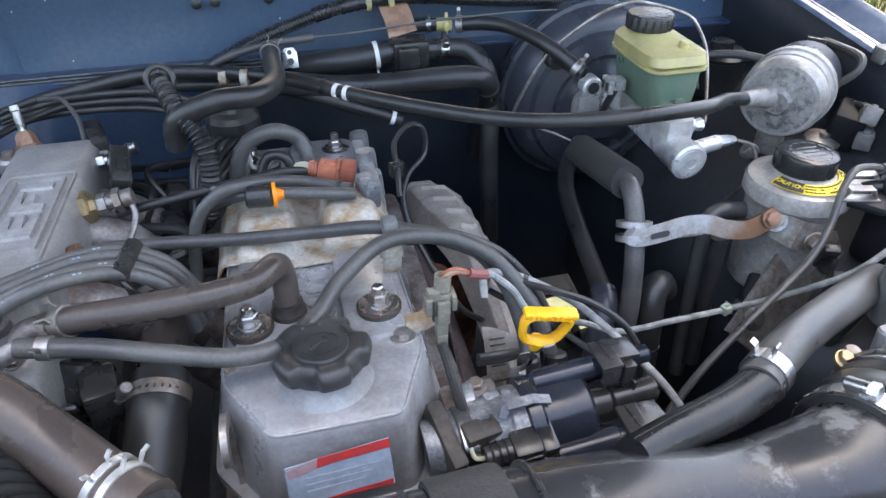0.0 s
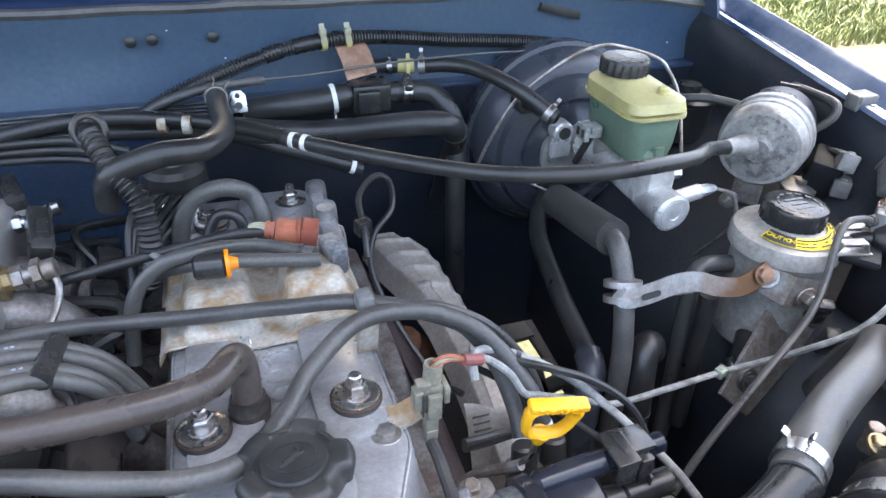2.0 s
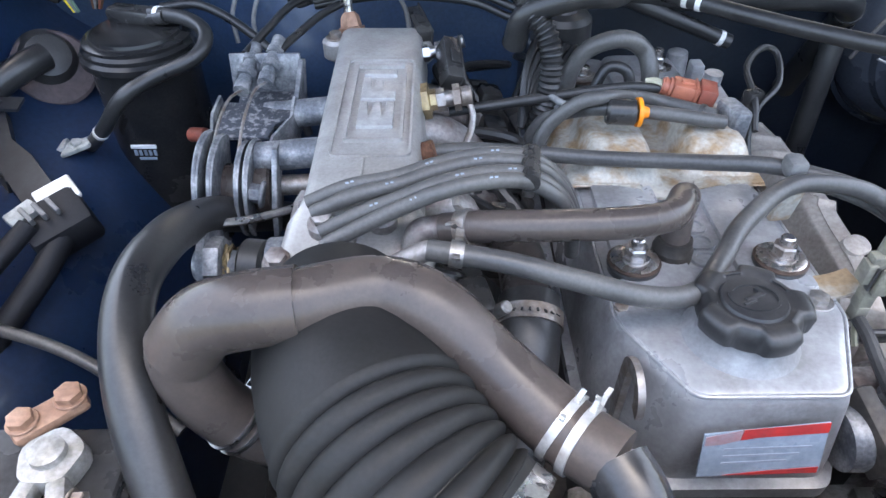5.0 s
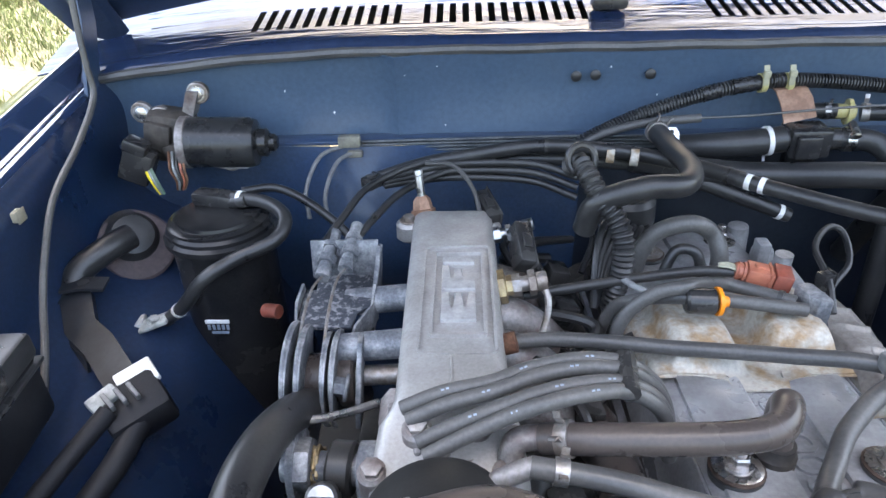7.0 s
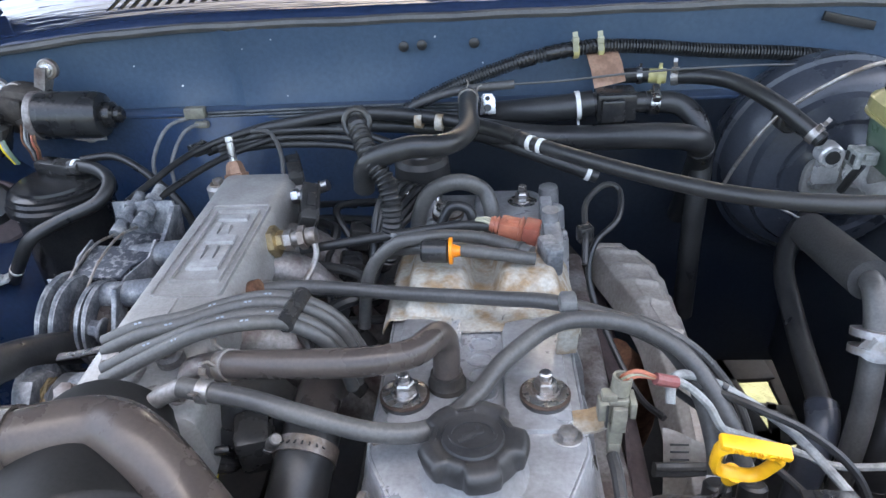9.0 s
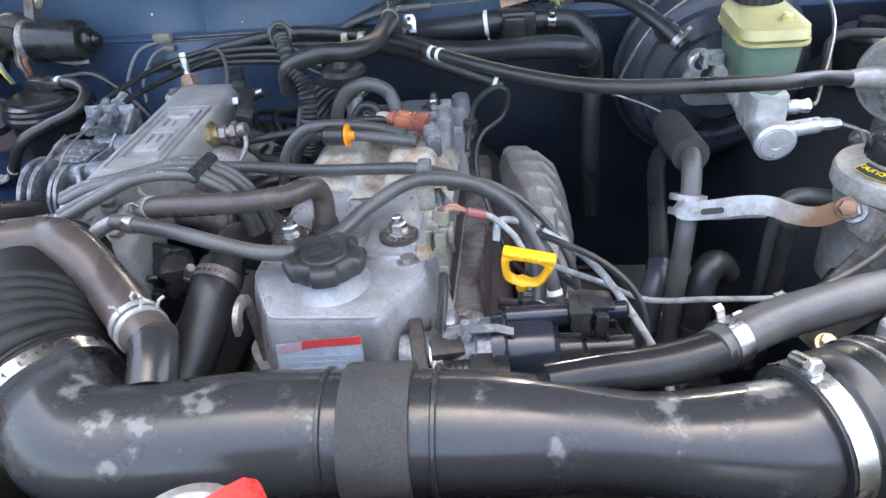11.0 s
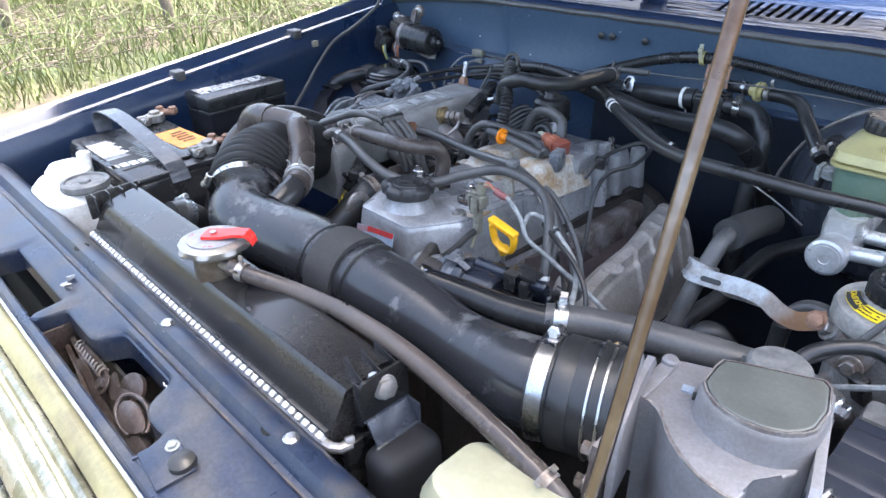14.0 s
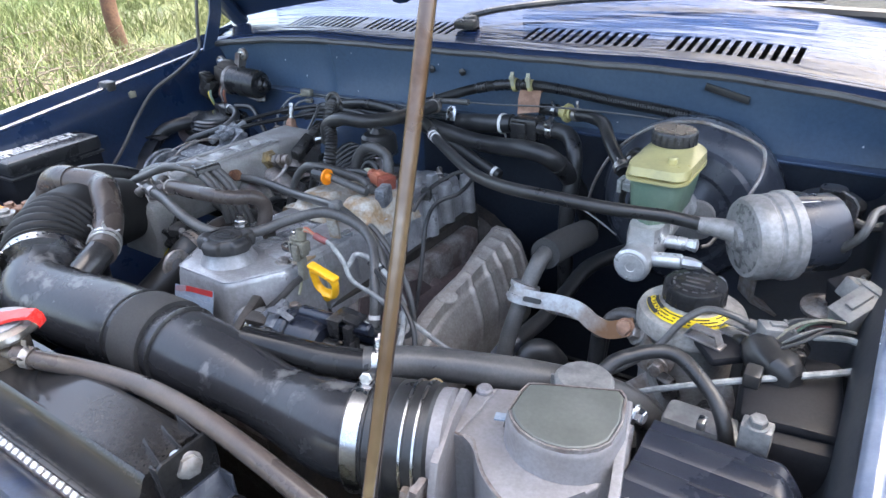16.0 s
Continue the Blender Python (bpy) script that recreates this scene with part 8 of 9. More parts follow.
part("ball_end", join(cyl((-0.362, 0.434, 1.11), (-0.342, 0.432, 1.11), 0.006, seg=14, bevel=0.001), tube([(-0.342, 0.432, 1.11), (-0.315, 0.44, 1.108), (-0.285, 0.455, 1.106)], 0.0032, 8)), STEEL, th)
part("stop_screw", join(cyl((-0.312, 0.378, 1.098), (-0.312, 0.366, 1.112), 0.0105, seg=18, bevel=0.002), box((-0.312, 0.3655, 1.1125), (0.016, 0.002, 0.002), 0)), STEEL, th)

# ---- water outlet, hook, EGR, between plenum and head ----
wo = thing("radiator_hose", (-0.13, 0.33, 0.95), "thick black upper radiator hose with worm clamp", "radiator hose")
WH = [(-0.119, 0.378, 1.088), (-0.121, 0.352, 1.080), (-0.128, 0.315, 1.055), (-0.142, 0.27, 1.030), (-0.170, 0.212, 1.028), (-0.202, 0.160, 1.062), (-0.199, 0.128, 1.098), (-0.197, 0.104, 1.108)]
part("hose", tube(WH, 0.0208, 24), RUBBER, wo)
clamp_band(wo, "hose_clamp", (-0.120, 0.362, 1.084), (-0.1, -0.9, -0.3), 0.0211, 0.011, STEEL_DULL, (-0.9, -0.1, 0.6))
clamp_band(wo, "hose_clamp", *along(WH, 0.945), 0.0211, 0.012, STEEL, (-0.6, 0.2, 0.9), label="bright slotted worm clamp")
part("outlet_pipe", tube([(-0.119, 0.372, 1.087), (-0.121, 0.42, 1.087), (-0.122, 0.46, 1.06)], 0.0175, 20), RUBBER_BROWN, wo)
lh = thing("lifting_hook", (-0.069, 0.31, 1.03), "grey steel lifting hook on the engine front", "hook")
hk = [(0.298 + 0.0185 * math.cos(radians(q)), 1.0985 + 0.0185 * math.sin(radians(q))) for q in range(0, 201, 12)]
hk += [(0.298 + 0.0095 * math.cos(radians(q)), 1.0985 + 0.0095 * math.sin(radians(q))) for q in range(196, -1, -14)]
hk += [(0.3075, 1.03), (0.3185, 1.03)]
part("hook", prism(hk, (-0.071, 0, 0), (0, 1, 0), (0, 0, 1), 0.0045, 0.0008), STEEL_DULL, lh)
egr = thing("egr_valve", (-0.062, 0.67, 1.10), "round steel egr valve with dark diaphragm top", "egr valve")
part("base", lathe([(0.02, -0.03), (0.02, 0.0), (0.030, 0.002), (0.031, 0.005), (0.029, 0.007), (0.029, 0.009)], (-0.060, 0.690, 1.120), (0, 0, 1), 32), CHROME, egr)
part("diaphragm", lathe([(0.029, 0.008), (0.0295, 0.012), (0.0285, 0.030), (0.024, 0.035), (0.014, 0.037), (0.008, 0.044), (0, 0.045)], (-0.060, 0.690, 1.120), (0, 0, 1), 32), RUBBER, egr)
for k in range(6):
    part("thin_line", tube([(-0.072 + 0.006 * k, 0.668, 1.13), (-0.088 + 0.008 * k, 0.65, 1.145 - 0.003 * k), (-0.10 + 0.004 * k, 0.62, 1.13 - 0.004 * k), (-0.105, 0.59, 1.09)], 0.0035, 8), RUBBER, egr)

# dark clutter under the plenum
cl = thing("injector_rail", (-0.13, 0.55, 1.03), "dark fuel rail with injector plugs beside the head", "fuel rail")
part("rail", cyl((-0.135, 0.44, 1.06), (-0.135, 0.70, 1.05), 0.013, seg=16), GREASE, cl)
for yy in (0.47, 0.53, 0.60, 0.66):
    part("injector_plug", join(box((-0.13, yy, 1.078), (0.022, 0.026, 0.026), 0.004, (0, 15, 10)), cyl((-0.125, yy, 1.07), (-0.105, yy, 1.035), 0.009, seg=12)), PLASTIC, cl)
tp = thing("throttle_sensor", (-0.18, 0.36, 1.04), "black ribbed throttle sensor with yellow and green wires", "sensor")
ta, tb = Vector((-0.176, 0.396, 1.102)), Vector((-0.190, 0.366, 1.064))
td = (tb - ta).normalized()
part("case", join(cyl(ta, tb, 0.0165, 0.0155, seg=28, bevel=0.002), box((-0.158, 0.372, 1.085), (0.026, 0.03, 0.04), 0.005, (10, 0, 15))), PLASTIC, tp)
part("plug", join(lathe([(0.0165, 0), (0.0185, 0.001), (0.0185, 0.012), (0.0165, 0.014)], ta.lerp(tb, 0.35), td, 28), box(ta.lerp(tb, 0.6) + Vector((0.006, -0.016, 0.006)), (0.012, 0.006, 0.022), 0.002, (30, 0, 15))), PLASTIC_DUST, tp)
for k in range(3):
    part("rib", lathe([(0.0158, 0), (0.0172, 0.001), (0.0158, 0.002)], ta.lerp(tb, 0.72 + 0.09 * k), td, 28), PLASTIC, tp)
for k, m_ in enumerate((YELLOW_LABEL, RES_GREEN, YELLOW_LABEL)):
    part("wire", tube([tb + Vector((0.002 * k - 0.002, 0, 0.002)), tb + Vector((-0.006 + 0.003 * k, -0.010, -0.010)), tb + Vector((-0.002 + 0.005 * k, -0.014, -0.026))], 0.0016, 6), m_, tp)
random.seed(21)
for k in range(9):
    x0, y0 = random.uniform(-0.17, -0.10), random.uniform(0.42, 0.70)
    tagged(solo("wiring_lead", tube([(x0, y0, 1.075), (x0 + random.uniform(-0.03, 0.03), y0 + 0.03, 1.09 + random.uniform(0, 0.012)), (x0 + random.uniform(-0.04, 0.04), y0 + 0.07, 1.085), (x0 + random.uniform(-0.05, 0.05), y0 + 0.11, 1.06)], random.uniform(0.003, 0.006), 8), RUBBER, "thin black loom lead beside the cylinder head", "wiring"), group="loom leads beside the head")

# ---- hoses, cables and leads ----
def hose(name, pts, r, mat, label, cat="hose", seg=14, ends=(), group=""):
    """A hose as a thing, with clamps where ends names (fraction, kind)."""
    lo = min(pts, key=lambda p: p[2])
    if not callable(r):
        r *= 0.84
    t = thing(name, lo, label, cat, group)
    part("tube", tube(pts, r, seg, 9), mat, t)
    for f, kind in ends:
        p, d = along(pts, f)
        rr = r if not callable(r) else r(f)
        if kind == "worm":
            clamp_band(t, "hose_clamp", p, d, rr + 0.0003, 0.010, STEEL, (0, -0.5, 1))
        elif kind == "spring":
            clamp_band(t, "spring_clamp", p, d, rr + 0.0003, 0.008, STEEL_DULL, (0.4, -0.5, 1), False)
        elif kind == "tape":
            part("tape", lathe([(rr, -0.0025), (rr + 0.0006, -0.0025), (rr + 0.0006, 0.0025), (rr, 0.0025)], p, d, 18), WHITE, t, "white tape mark")
        elif kind == "tie":
            part("tie", lathe([(rr, -0.002), (rr + 0.001, -0.002), (rr + 0.001, 0.002), (rr, 0.002)], p, d, 18), PLASTIC, t)
    return t


CLAMP_PALE = surface("pale_plated_clamp", (0.5, 0.5, 0.49), 0.36, 0.5, (0.34, 0.33, 0.31), 0.4, 60, 300, 0.12, 0.1)
BROWN = [(-0.272, 0.288, 1.066), (-0.288, 0.284, 1.086), (-0.305, 0.283, 1.118), (-0.309, 0.287, 1.152), (-0.287, 0.290, 1.172), (-0.252, 0.291, 1.178), (-0.211, 0.305, 1.174), (-0.183, 0.295, 1.172), (-0.153, 0.275, 1.152), (-0.122, 0.248, 1.140), (-0.099, 0.228, 1.139)]
h = hose("brown_air_hose", BROWN, 0.0208, RUBBER_BROWN, "thick heat-browned rubber air hose with a sleeve", seg=24)
clamp_band(h, "spring_clamp", *along(BROWN, 0.945), 0.0177, 0.0045, CLAMP_PALE, (0.3, 0.6, 1), False, "pale plated spring clamp")
clamp_band(h, "spring_clamp", *along(BROWN, 0.915), 0.0177, 0.0045, CLAMP_PALE, (0.5, -0.6, 1), False)
for f in (0.085, 0.105):
    clamp_band(h, "wire_clamp", *along(BROWN, f), 0.0177, 0.0022, STEEL, (0.3, 0.6, 0.3), False)
el = thing("air_hose_elbow", (-0.24, 0.25, 1.01), "black moulded rubber elbow below the brown air hose", "hose elbow")
part("elbow", tube([(-0.281, 0.286, 1.077), (-0.266, 0.288, 1.056), (-0.246, 0.270, 1.038), (-0.236, 0.230, 1.026), (-0.236, 0.19, 1.02)], lambda u: 0.0165 + 0.010 * min(1, u * 2.2), 22), RUBBER, el)
part("sleeve", tube([along(BROWN, f)[0] for f in (0.27, 0.34, 0.41, 0.48)], 0.0192, 28), RUBBER_BROWN, h, "heavier rubber sleeve")

hose("breather_hose", [(-0.022, 0.402, 1.118), (-0.022, 0.408, 1.142), (-0.026, 0.398, 1.159), (-0.040, 0.376, 1.164), (-0.065, 0.366, 1.166), (-0.106, 0.367, 1.163), (-0.151, 0.371, 1.159), (-0.176, 0.380, 1.150)], 0.0115, RUBBER_BROWN, "grey-brown breather hose bending into the valve cover", seg=18, ends=((0.93, "spring"),))
t = thing("breather_stub", (-0.022, 0.402, 1.10), "dark ringed breather stub in the valve cover", "breather")
part("collar", lathe([(0.0135, 0), (0.0135, 0.010), (0.0120, 0.012), (0.0115, 0.018)], (-0.022, 0.401, 1.104), (0, 0.05, 1), 24), GREASE, t)
hose("vacuum_hose", [(-0.186, 0.352, 1.158), (-0.140, 0.345, 1.154), (-0.100, 0.335, 1.149), (-0.060, 0.333, 1.138), (-0.028, 0.342, 1.132), (-0.002, 0.374, 1.127), (0.022, 0.404, 1.135), (0.064, 0.431, 1.144), (0.122, 0.433, 1.132), (0.155, 0.421, 1.098), (0.168, 0.392, 1.062), (0.166, 0.362, 1.035)], 0.0078, RUBBER_GREY, "long grey rubber hose looping past the oil cap", seg=14, ends=((0.035, "spring"), (0.97, "tape")))
t = thing("hose_elbow", (-0.19, 0.36, 1.13), "pale alloy hose elbow on the throttle body", "hose fitting")
part("elbow", tube([(-0.214, 0.352, 1.132), (-0.204, 0.350, 1.148), (-0.186, 0.352, 1.157), (-0.176, 0.351, 1.157)], 0.0062, 12), ALU_DULL, t)
part("elbow", tube([(-0.196, 0.372, 1.130), (-0.192, 0.380, 1.146), (-0.178, 0.381, 1.150), (-0.168, 0.379, 1.152)], 0.008, 12), ALU_DULL, t)
hose("ignition_lead", [(-0.232, 0.497, 1.118), (-0.157, 0.508, 1.121), (-0.055, 0.497, 1.120), (0.012, 0.474, 1.132), (0.068, 0.452, 1.141), (0.138, 0.424, 1.127), (0.172, 0.385, 1.092), (0.185, 0.362, 1.050)], 0.0072, RUBBER_GREY, "thick grey ignition lead crossing to the distributor", "ignition lead", ends=((0.97, "tape"),))
TOP = [(-0.262, 0.402, 1.153), (-0.252, 0.404, 1.160), (-0.207, 0.411, 1.166), (-0.167, 0.425, 1.170), (-0.132, 0.418, 1.178), (-0.106, 0.423, 1.162), (-0.089, 0.424, 1.133), (-0.082, 0.43, 1.10)]
LOW = [(-0.246, 0.366, 1.150), (-0.230, 0.370, 1.157), (-0.195, 0.377, 1.172), (-0.159, 0.380, 1.184), (-0.121, 0.394, 1.173), (-0.098, 0.396, 1.149), (-0.090, 0.40, 1.11)]
for k in range(4):
    u = (0.0, 0.27, 0.72, 1.0)[k]
    pts = [Vector(a).lerp(Vector(b), u) for a, b in zip([along(TOP, q / 8)[0] for q in range(9)], [along(LOW, q / 8)[0] for q in range(9)])]
    h = hose("ignition_lead", pts, 0.0058, RUBBER_GREY, "grey printed ignition lead in a bundle over the plenum", "ignition lead", group="bundled ignition leads")
    for f in ((0.12, 0.34, 0.52), (0.22, 0.47), (0.16, 0.41, 0.56), (0.27, 0.50))[k]:
        p, d = along(pts, f)
        for q in (0, 0.0032):
            part("print_bar", box(p + d * q + Vector((0, -0.0022, 0.0043)), (0.0020, 0.0011, 0.0005), 0, (30, 0, math.degrees(math.atan2(d.y, d.x)))), PALE_LABEL, h)
t = thing("lead_separator", (-0.135, 0.40, 1.15), "black plastic comb holding the ignition leads", "lead holder")
pa, pb = along(TOP, 0.63)[0], along(LOW, 0.63)[0]
part("comb", sweep([pa.lerp(pb, -0.15) + Vector((0, 0, 0.002)), pa.lerp(pb, 1.15) + Vector((0, 0, 0.002))], 0.0066, 10, flat=1.0), PLASTIC, t)
hose("ignition_lead", [(-0.104, 0.515, 1.07), (-0.096, 0.530, 1.118), (-0.074, 0.532, 1.145), (-0.050, 0.532, 1.153), (-0.023, 0.552, 1.142), (0.007, 0.565, 1.130), (0.046, 0.540, 1.131)], 0.0068, RUBBER_GREY, "grey ignition lead arching over the bracket", "ignition lead", ends=((0.95, "tie"),))
hose("ignition_lead", [(-0.106, 0.565, 1.07), (-0.095, 0.566, 1.105), (-0.079, 0.555, 1.124), (-0.048, 0.532, 1.143), (-0.007, 0.530, 1.140), (0.048, 0.527, 1.133)], 0.0066, RUBBER_GREY, "grey ignition lead passing an orange-ringed plug", "ignition lead")
hose("crankcase_hose", [(-0.062, 0.625, 1.105), (-0.057, 0.628, 1.128), (-0.044, 0.629, 1.147), (-0.018, 0.624, 1.158), (0.004, 0.628, 1.146), (0.012, 0.620, 1.128), (0.012, 0.616, 1.105)], 0.0095, RUBBER_GREY, "short grey arched hose on the rear of the cover", seg=16)
hose("crankcase_hose", [(-0.04, 0.612, 1.11), (-0.028, 0.620, 1.132), (-0.010, 0.618, 1.130), (-0.004, 0.610, 1.108)], 0.006, RUBBER, "small black arched hose on the cover")
hose("heater_hose", [(-0.112, 0.63, 1.150), (-0.104, 0.622, 1.180), (-0.066, 0.616, 1.198), (-0.029, 0.624, 1.197), (-0.010, 0.672, 1.191), (-0.011, 0.735, 1.186), (-0.012, 0.790, 1.182)], 0.0125, RUBBER, "black bent heater hose above the engine's rear", seg=18, ends=((0.97, "spring"),))
LOOM = [(-0.121, 0.668, 1.196), (-0.115, 0.651, 1.205), (-0.101, 0.623, 1.185), (-0.085, 0.607, 1.165), (-0.082, 0.595, 1.135), (-0.09, 0.59, 1.09)]
h = thing("wiring_loom", LOOM[-1], "black ribbed wiring loom with an open ring clip", "wiring loom")
part("tube", sweep(spline(LOOM, 30), lambda u: 0.0092 + 0.0011 * math.sin(u * 210), 16), RUBBER, h)
lc, ld = along(LOOM, 0.12)
part("ring_clip", sweep([lc + Vector((0.012 * math.cos(a), 0.004 * math.sin(a), 0.005 + 0.012 * math.sin(a))) for a in [radians(-60 + 15 * k) for k in range(21)]], 0.0032, 8), PLASTIC, h, "open black ring clip")
hose("bare_wire", [(-0.084, 0.588, 1.124), (-0.070, 0.570, 1.124), (-0.054, 0.556, 1.126)], 0.0034, WIRE_WHITE, "short pale sleeved wire", "wire")
hose("wiring_lead", [(-0.17, 0.58, 1.112), (-0.08, 0.588, 1.122), (-0.02, 0.587, 1.131), (0.012, 0.582, 1.133)], 0.0055, RUBBER, "black sleeved lead to the copper-coloured plug", "wiring")
for k in range(3):
    hose("wiring_lead", [(-0.31, 0.775, 1.135 - 0.004 * k), (-0.268, 0.765, 1.150 - 0.006 * k), (-0.226, 0.762, 1.158 - 0.008 * k), (-0.150, 0.755, 1.160 - 0.010 * k), (-0.10, 0.74, 1.15 - 0.012 * k)], 0.005, RUBBER, "black cable along the firewall", "wiring", group="cables along the firewall")
hose("long_water_hose", [(-0.33, 0.785, 1.128), (-0.268, 0.775, 1.152), (-0.226, 0.768, 1.163), (-0.145, 0.762, 1.177), (-0.068, 0.755, 1.174), (0.001, 0.735, 1.168), (0.052, 0.690, 1.168)], 0.0092, RUBBER, "long black hose running along the firewall", seg=16, ends=((0.5, "tie"), (0.96, "tie")))
hose("rear_hose", [(-0.228, 0.775, 1.150), (-0.160, 0.772, 1.158), (-0.096, 0.772, 1.156), (-0.012, 0.770, 1.146), (0.066, 0.755, 1.122), (0.133, 0.745, 1.098)], 0.0095, RUBBER, "black hose with a cut end behind the engine", seg=14, ends=((0.97, "tape"),))
hose("actuator_cable", [(0.045, 0.690, 1.169), (0.132, 0.617, 1.170), (0.204, 0.557, 1.176), (0.262, 0.520, 1.185), (0.317, 0.506, 1.190), (0.393, 0.524, 1.182), (0.44, 0.556, 1.171), (0.462, 0.566, 1.166), (0.486, 0.571, 1.1625)], 0.0088, RUBBER, "thick black control cable sweeping across the bay", "cable", seg=16, ends=((0.02, "tape"), (0.045, "tape")))
hose("heater_hose", [(0.256, 0.825, 1.00), (0.253, 0.785, 1.07), (0.243, 0.742, 1.125), (0.226, 0.718, 1.152), (0.190, 0.722, 1.156), (0.125, 0.752, 1.143), (0.069, 0.765, 1.140), (0.007, 0.764, 1.150), (-0.04, 0.762, 1.160)], 0.0165, RUBBER, "thick black heater hose along the firewall", seg=20, ends=((0.36, "tie"), (0.93, "tie")))
hose("valve_hose", [(0.188, 0.790, 1.168), (0.226, 0.786, 1.165), (0.245, 0.768, 1.146), (0.250, 0.756, 1.112), (0.248, 0.744, 1.04), (0.254, 0.742, 0.90)], 0.0145, RUBBER, "black heater hose dropping beside the booster", seg=20, ends=((0.03, "worm"),))
hose("vacuum_booster_hose", [(0.222, 0.819, 1.187), (0.255, 0.805, 1.190), (0.283, 0.780, 1.190), (0.310, 0.735, 1.182), (0.345, 0.696, 1.157)], 0.0105, RUBBER, "black vacuum hose to the brake booster", seg=16, ends=((0.95, "spring"), (0.02, "spring")))
CON = [(-0.108, 0.806, 1.150), (-0.070, 0.815, 1.168), (-0.018, 0.826, 1.187), (0.059, 0.828, 1.211), (0.125, 0.836, 1.219), (0.19, 0.842, 1.216), (0.27, 0.845, 1.207), (0.36, 0.846, 1.200), (0.43, 0.848, 1.19)]
hose("corrugated_conduit", [along(CON, q / 130)[0] for q in range(131)], 0.0072, RUBBER, "ribbed black wiring conduit on the firewall", "conduit", seg=12)
t = bpy.data.objects["corrugated_conduit"]
ringm = None
for q in range(150):
    p, d = along(CON, (q + 0.5) / 150, 12)
    b = lathe([(0.0070, -0.0011), (0.0084, -0.0007), (0.0084, 0.0007), (0.0070, 0.0011)], p, d, 10)
    ringm = b if ringm is None else join(ringm, b)
tagged(part("conduit_ribs", ringm, RUBBER, t), kind="stuff")
for f0, f1 in ((0.30, 0.335), (0.36, 0.43), (0.445, 0.475)):
    part("tape_wrap", sweep([along(CON, lerp(f0, f1, k / 14))[0] for k in range(15)], lambda u: 0.0088 + 0.0005 * math.sin(u * 26), 14), TAPE, t, "wrinkled black tape")
for x, y, z in ((-0.066, 0.753, 1.170), (-0.043, 0.744, 1.170)):
    part("band", lathe([(0.0082, -0.004), (0.0092, -0.004), (0.0092, 0.004), (0.0082, 0.004)], (x, y, z), (1, -0.2, -0.03), 18), RUST_TAN, bpy.data.objects["long_water_hose"], "tan paper band")
connector("cable_clip", (-0.318, 0.738, 1.150), (0.022, 0.016, 0.012), PLASTIC, "black clip joining the two throttle cables", (0, 0, 50), "clip")
for x in (0.112, 0.140):
    tt = thing("cable_tie", (x, 0.83, 1.20), "cream plastic cable tie round the conduit", "cable tie", "ties on the conduit")
    p = Vector((x, 0.834, 1.218))
    part("band", lathe([(0.0092, -0.003), (0.0108, -0.003), (0.0108, 0.003), (0.0092, 0.003)], p, (1, 0.1, 0.05), 18), RES_YELLOW, tt)
    part("tail", strap([p + Vector((0, -0.010, 0.0)), p + Vector((-0.001, -0.011, 0.012)), p + Vector((-0.002, -0.008, 0.022))], (1, 0, 0), 0.006, 0.0018), CREAM, tt)
    part("head", box(p + Vector((-0.001, -0.011, 0.013)), (0.0075, 0.006, 0.007), 0.001), CREAM, tt)

# heater valve with its bracket
hv = thing("heater_valve", (0.155, 0.80, 1.13), "black plastic heater valve on a rusty bracket", "heater valve")
part("valve_body", join(box((0.155, 0.795, 1.166), (0.045, 0.036, 0.032), 0.004), box((0.150, 0.775, 1.165), (0.026, 0.012, 0.026), 0.003), cyl((0.128, 0.792, 1.168), (0.188, 0.790, 1.168), 0.012, seg=20), box((0.155, 0.80, 1.142), (0.03, 0.02, 0.02), 0.003)), PLASTIC, hv)
part("bracket_plate", strap([(0.143, 0.842, 1.213), (0.143, 0.826, 1.212), (0.146, 0.815, 1.203), (0.150, 0.805, 1.184)], (1, 0, 0), 0.036, 0.002), BROWN_TIN, hv, "rust-brown folded bracket")
part("inlet_hose", tube([(0.130, 0.792, 1.168), (0.099, 0.792, 1.164), (0.055, 0.800, 1.158), (0.02, 0.815, 1.15)], 0.0148, 20), RUBBER, hv)
clamp_band(hv, "hose_band", (0.113, 0.792, 1.166), (1, 0, 0.1), 0.0151, 0.005, WHITE, (0, 0.5, -1), False)
part("yellow_joiner", join(cyl((0.196, 0.824, 1.187), (0.216, 0.820, 1.187), 0.0085, seg=16, bevel=0.001), cyl((0.207, 0.822, 1.187), (0.211, 0.821, 1.187), 0.0145, seg=18)), RES_YELLOW, hv, "cream vacuum joiner")
part("vacuum_pipe", tube([(0.160, 0.828, 1.186), (0.178, 0.827, 1.187), (0.198, 0.824, 1.187)], 0.0085, 14), RUBBER, hv)
clamp_band(hv, "joiner_clip", (0.186, 0.826, 1.187), (1, -0.1, 0), 0.0088, 0.006, STEEL, (0, -0.8, 0.5), False)
hose("pull_cable", [(-0.108, 0.800, 1.148), (-0.069, 0.802, 1.172), (-0.018, 0.806, 1.184), (0.041, 0.805, 1.189)], 0.0058, RUBBER_GREY, "grey sheathed pull cable", "cable")
hose("steel_wire", [(0.041, 0.805, 1.189), (0.098, 0.802, 1.192), (0.192, 0.802, 1.199), (0.30, 0.81, 1.199), (0.36, 0.82, 1.195)], 0.0016, RUBBER_GREY, "thin sheathed control wire", "wire", 6)
LINE_GREY = surface("grimy_steel_line", (0.085, 0.09, 0.09), 0.45, 0.3, (0.05, 0.055, 0.06), 0.4, 60, 300, 0.2, 0.1)
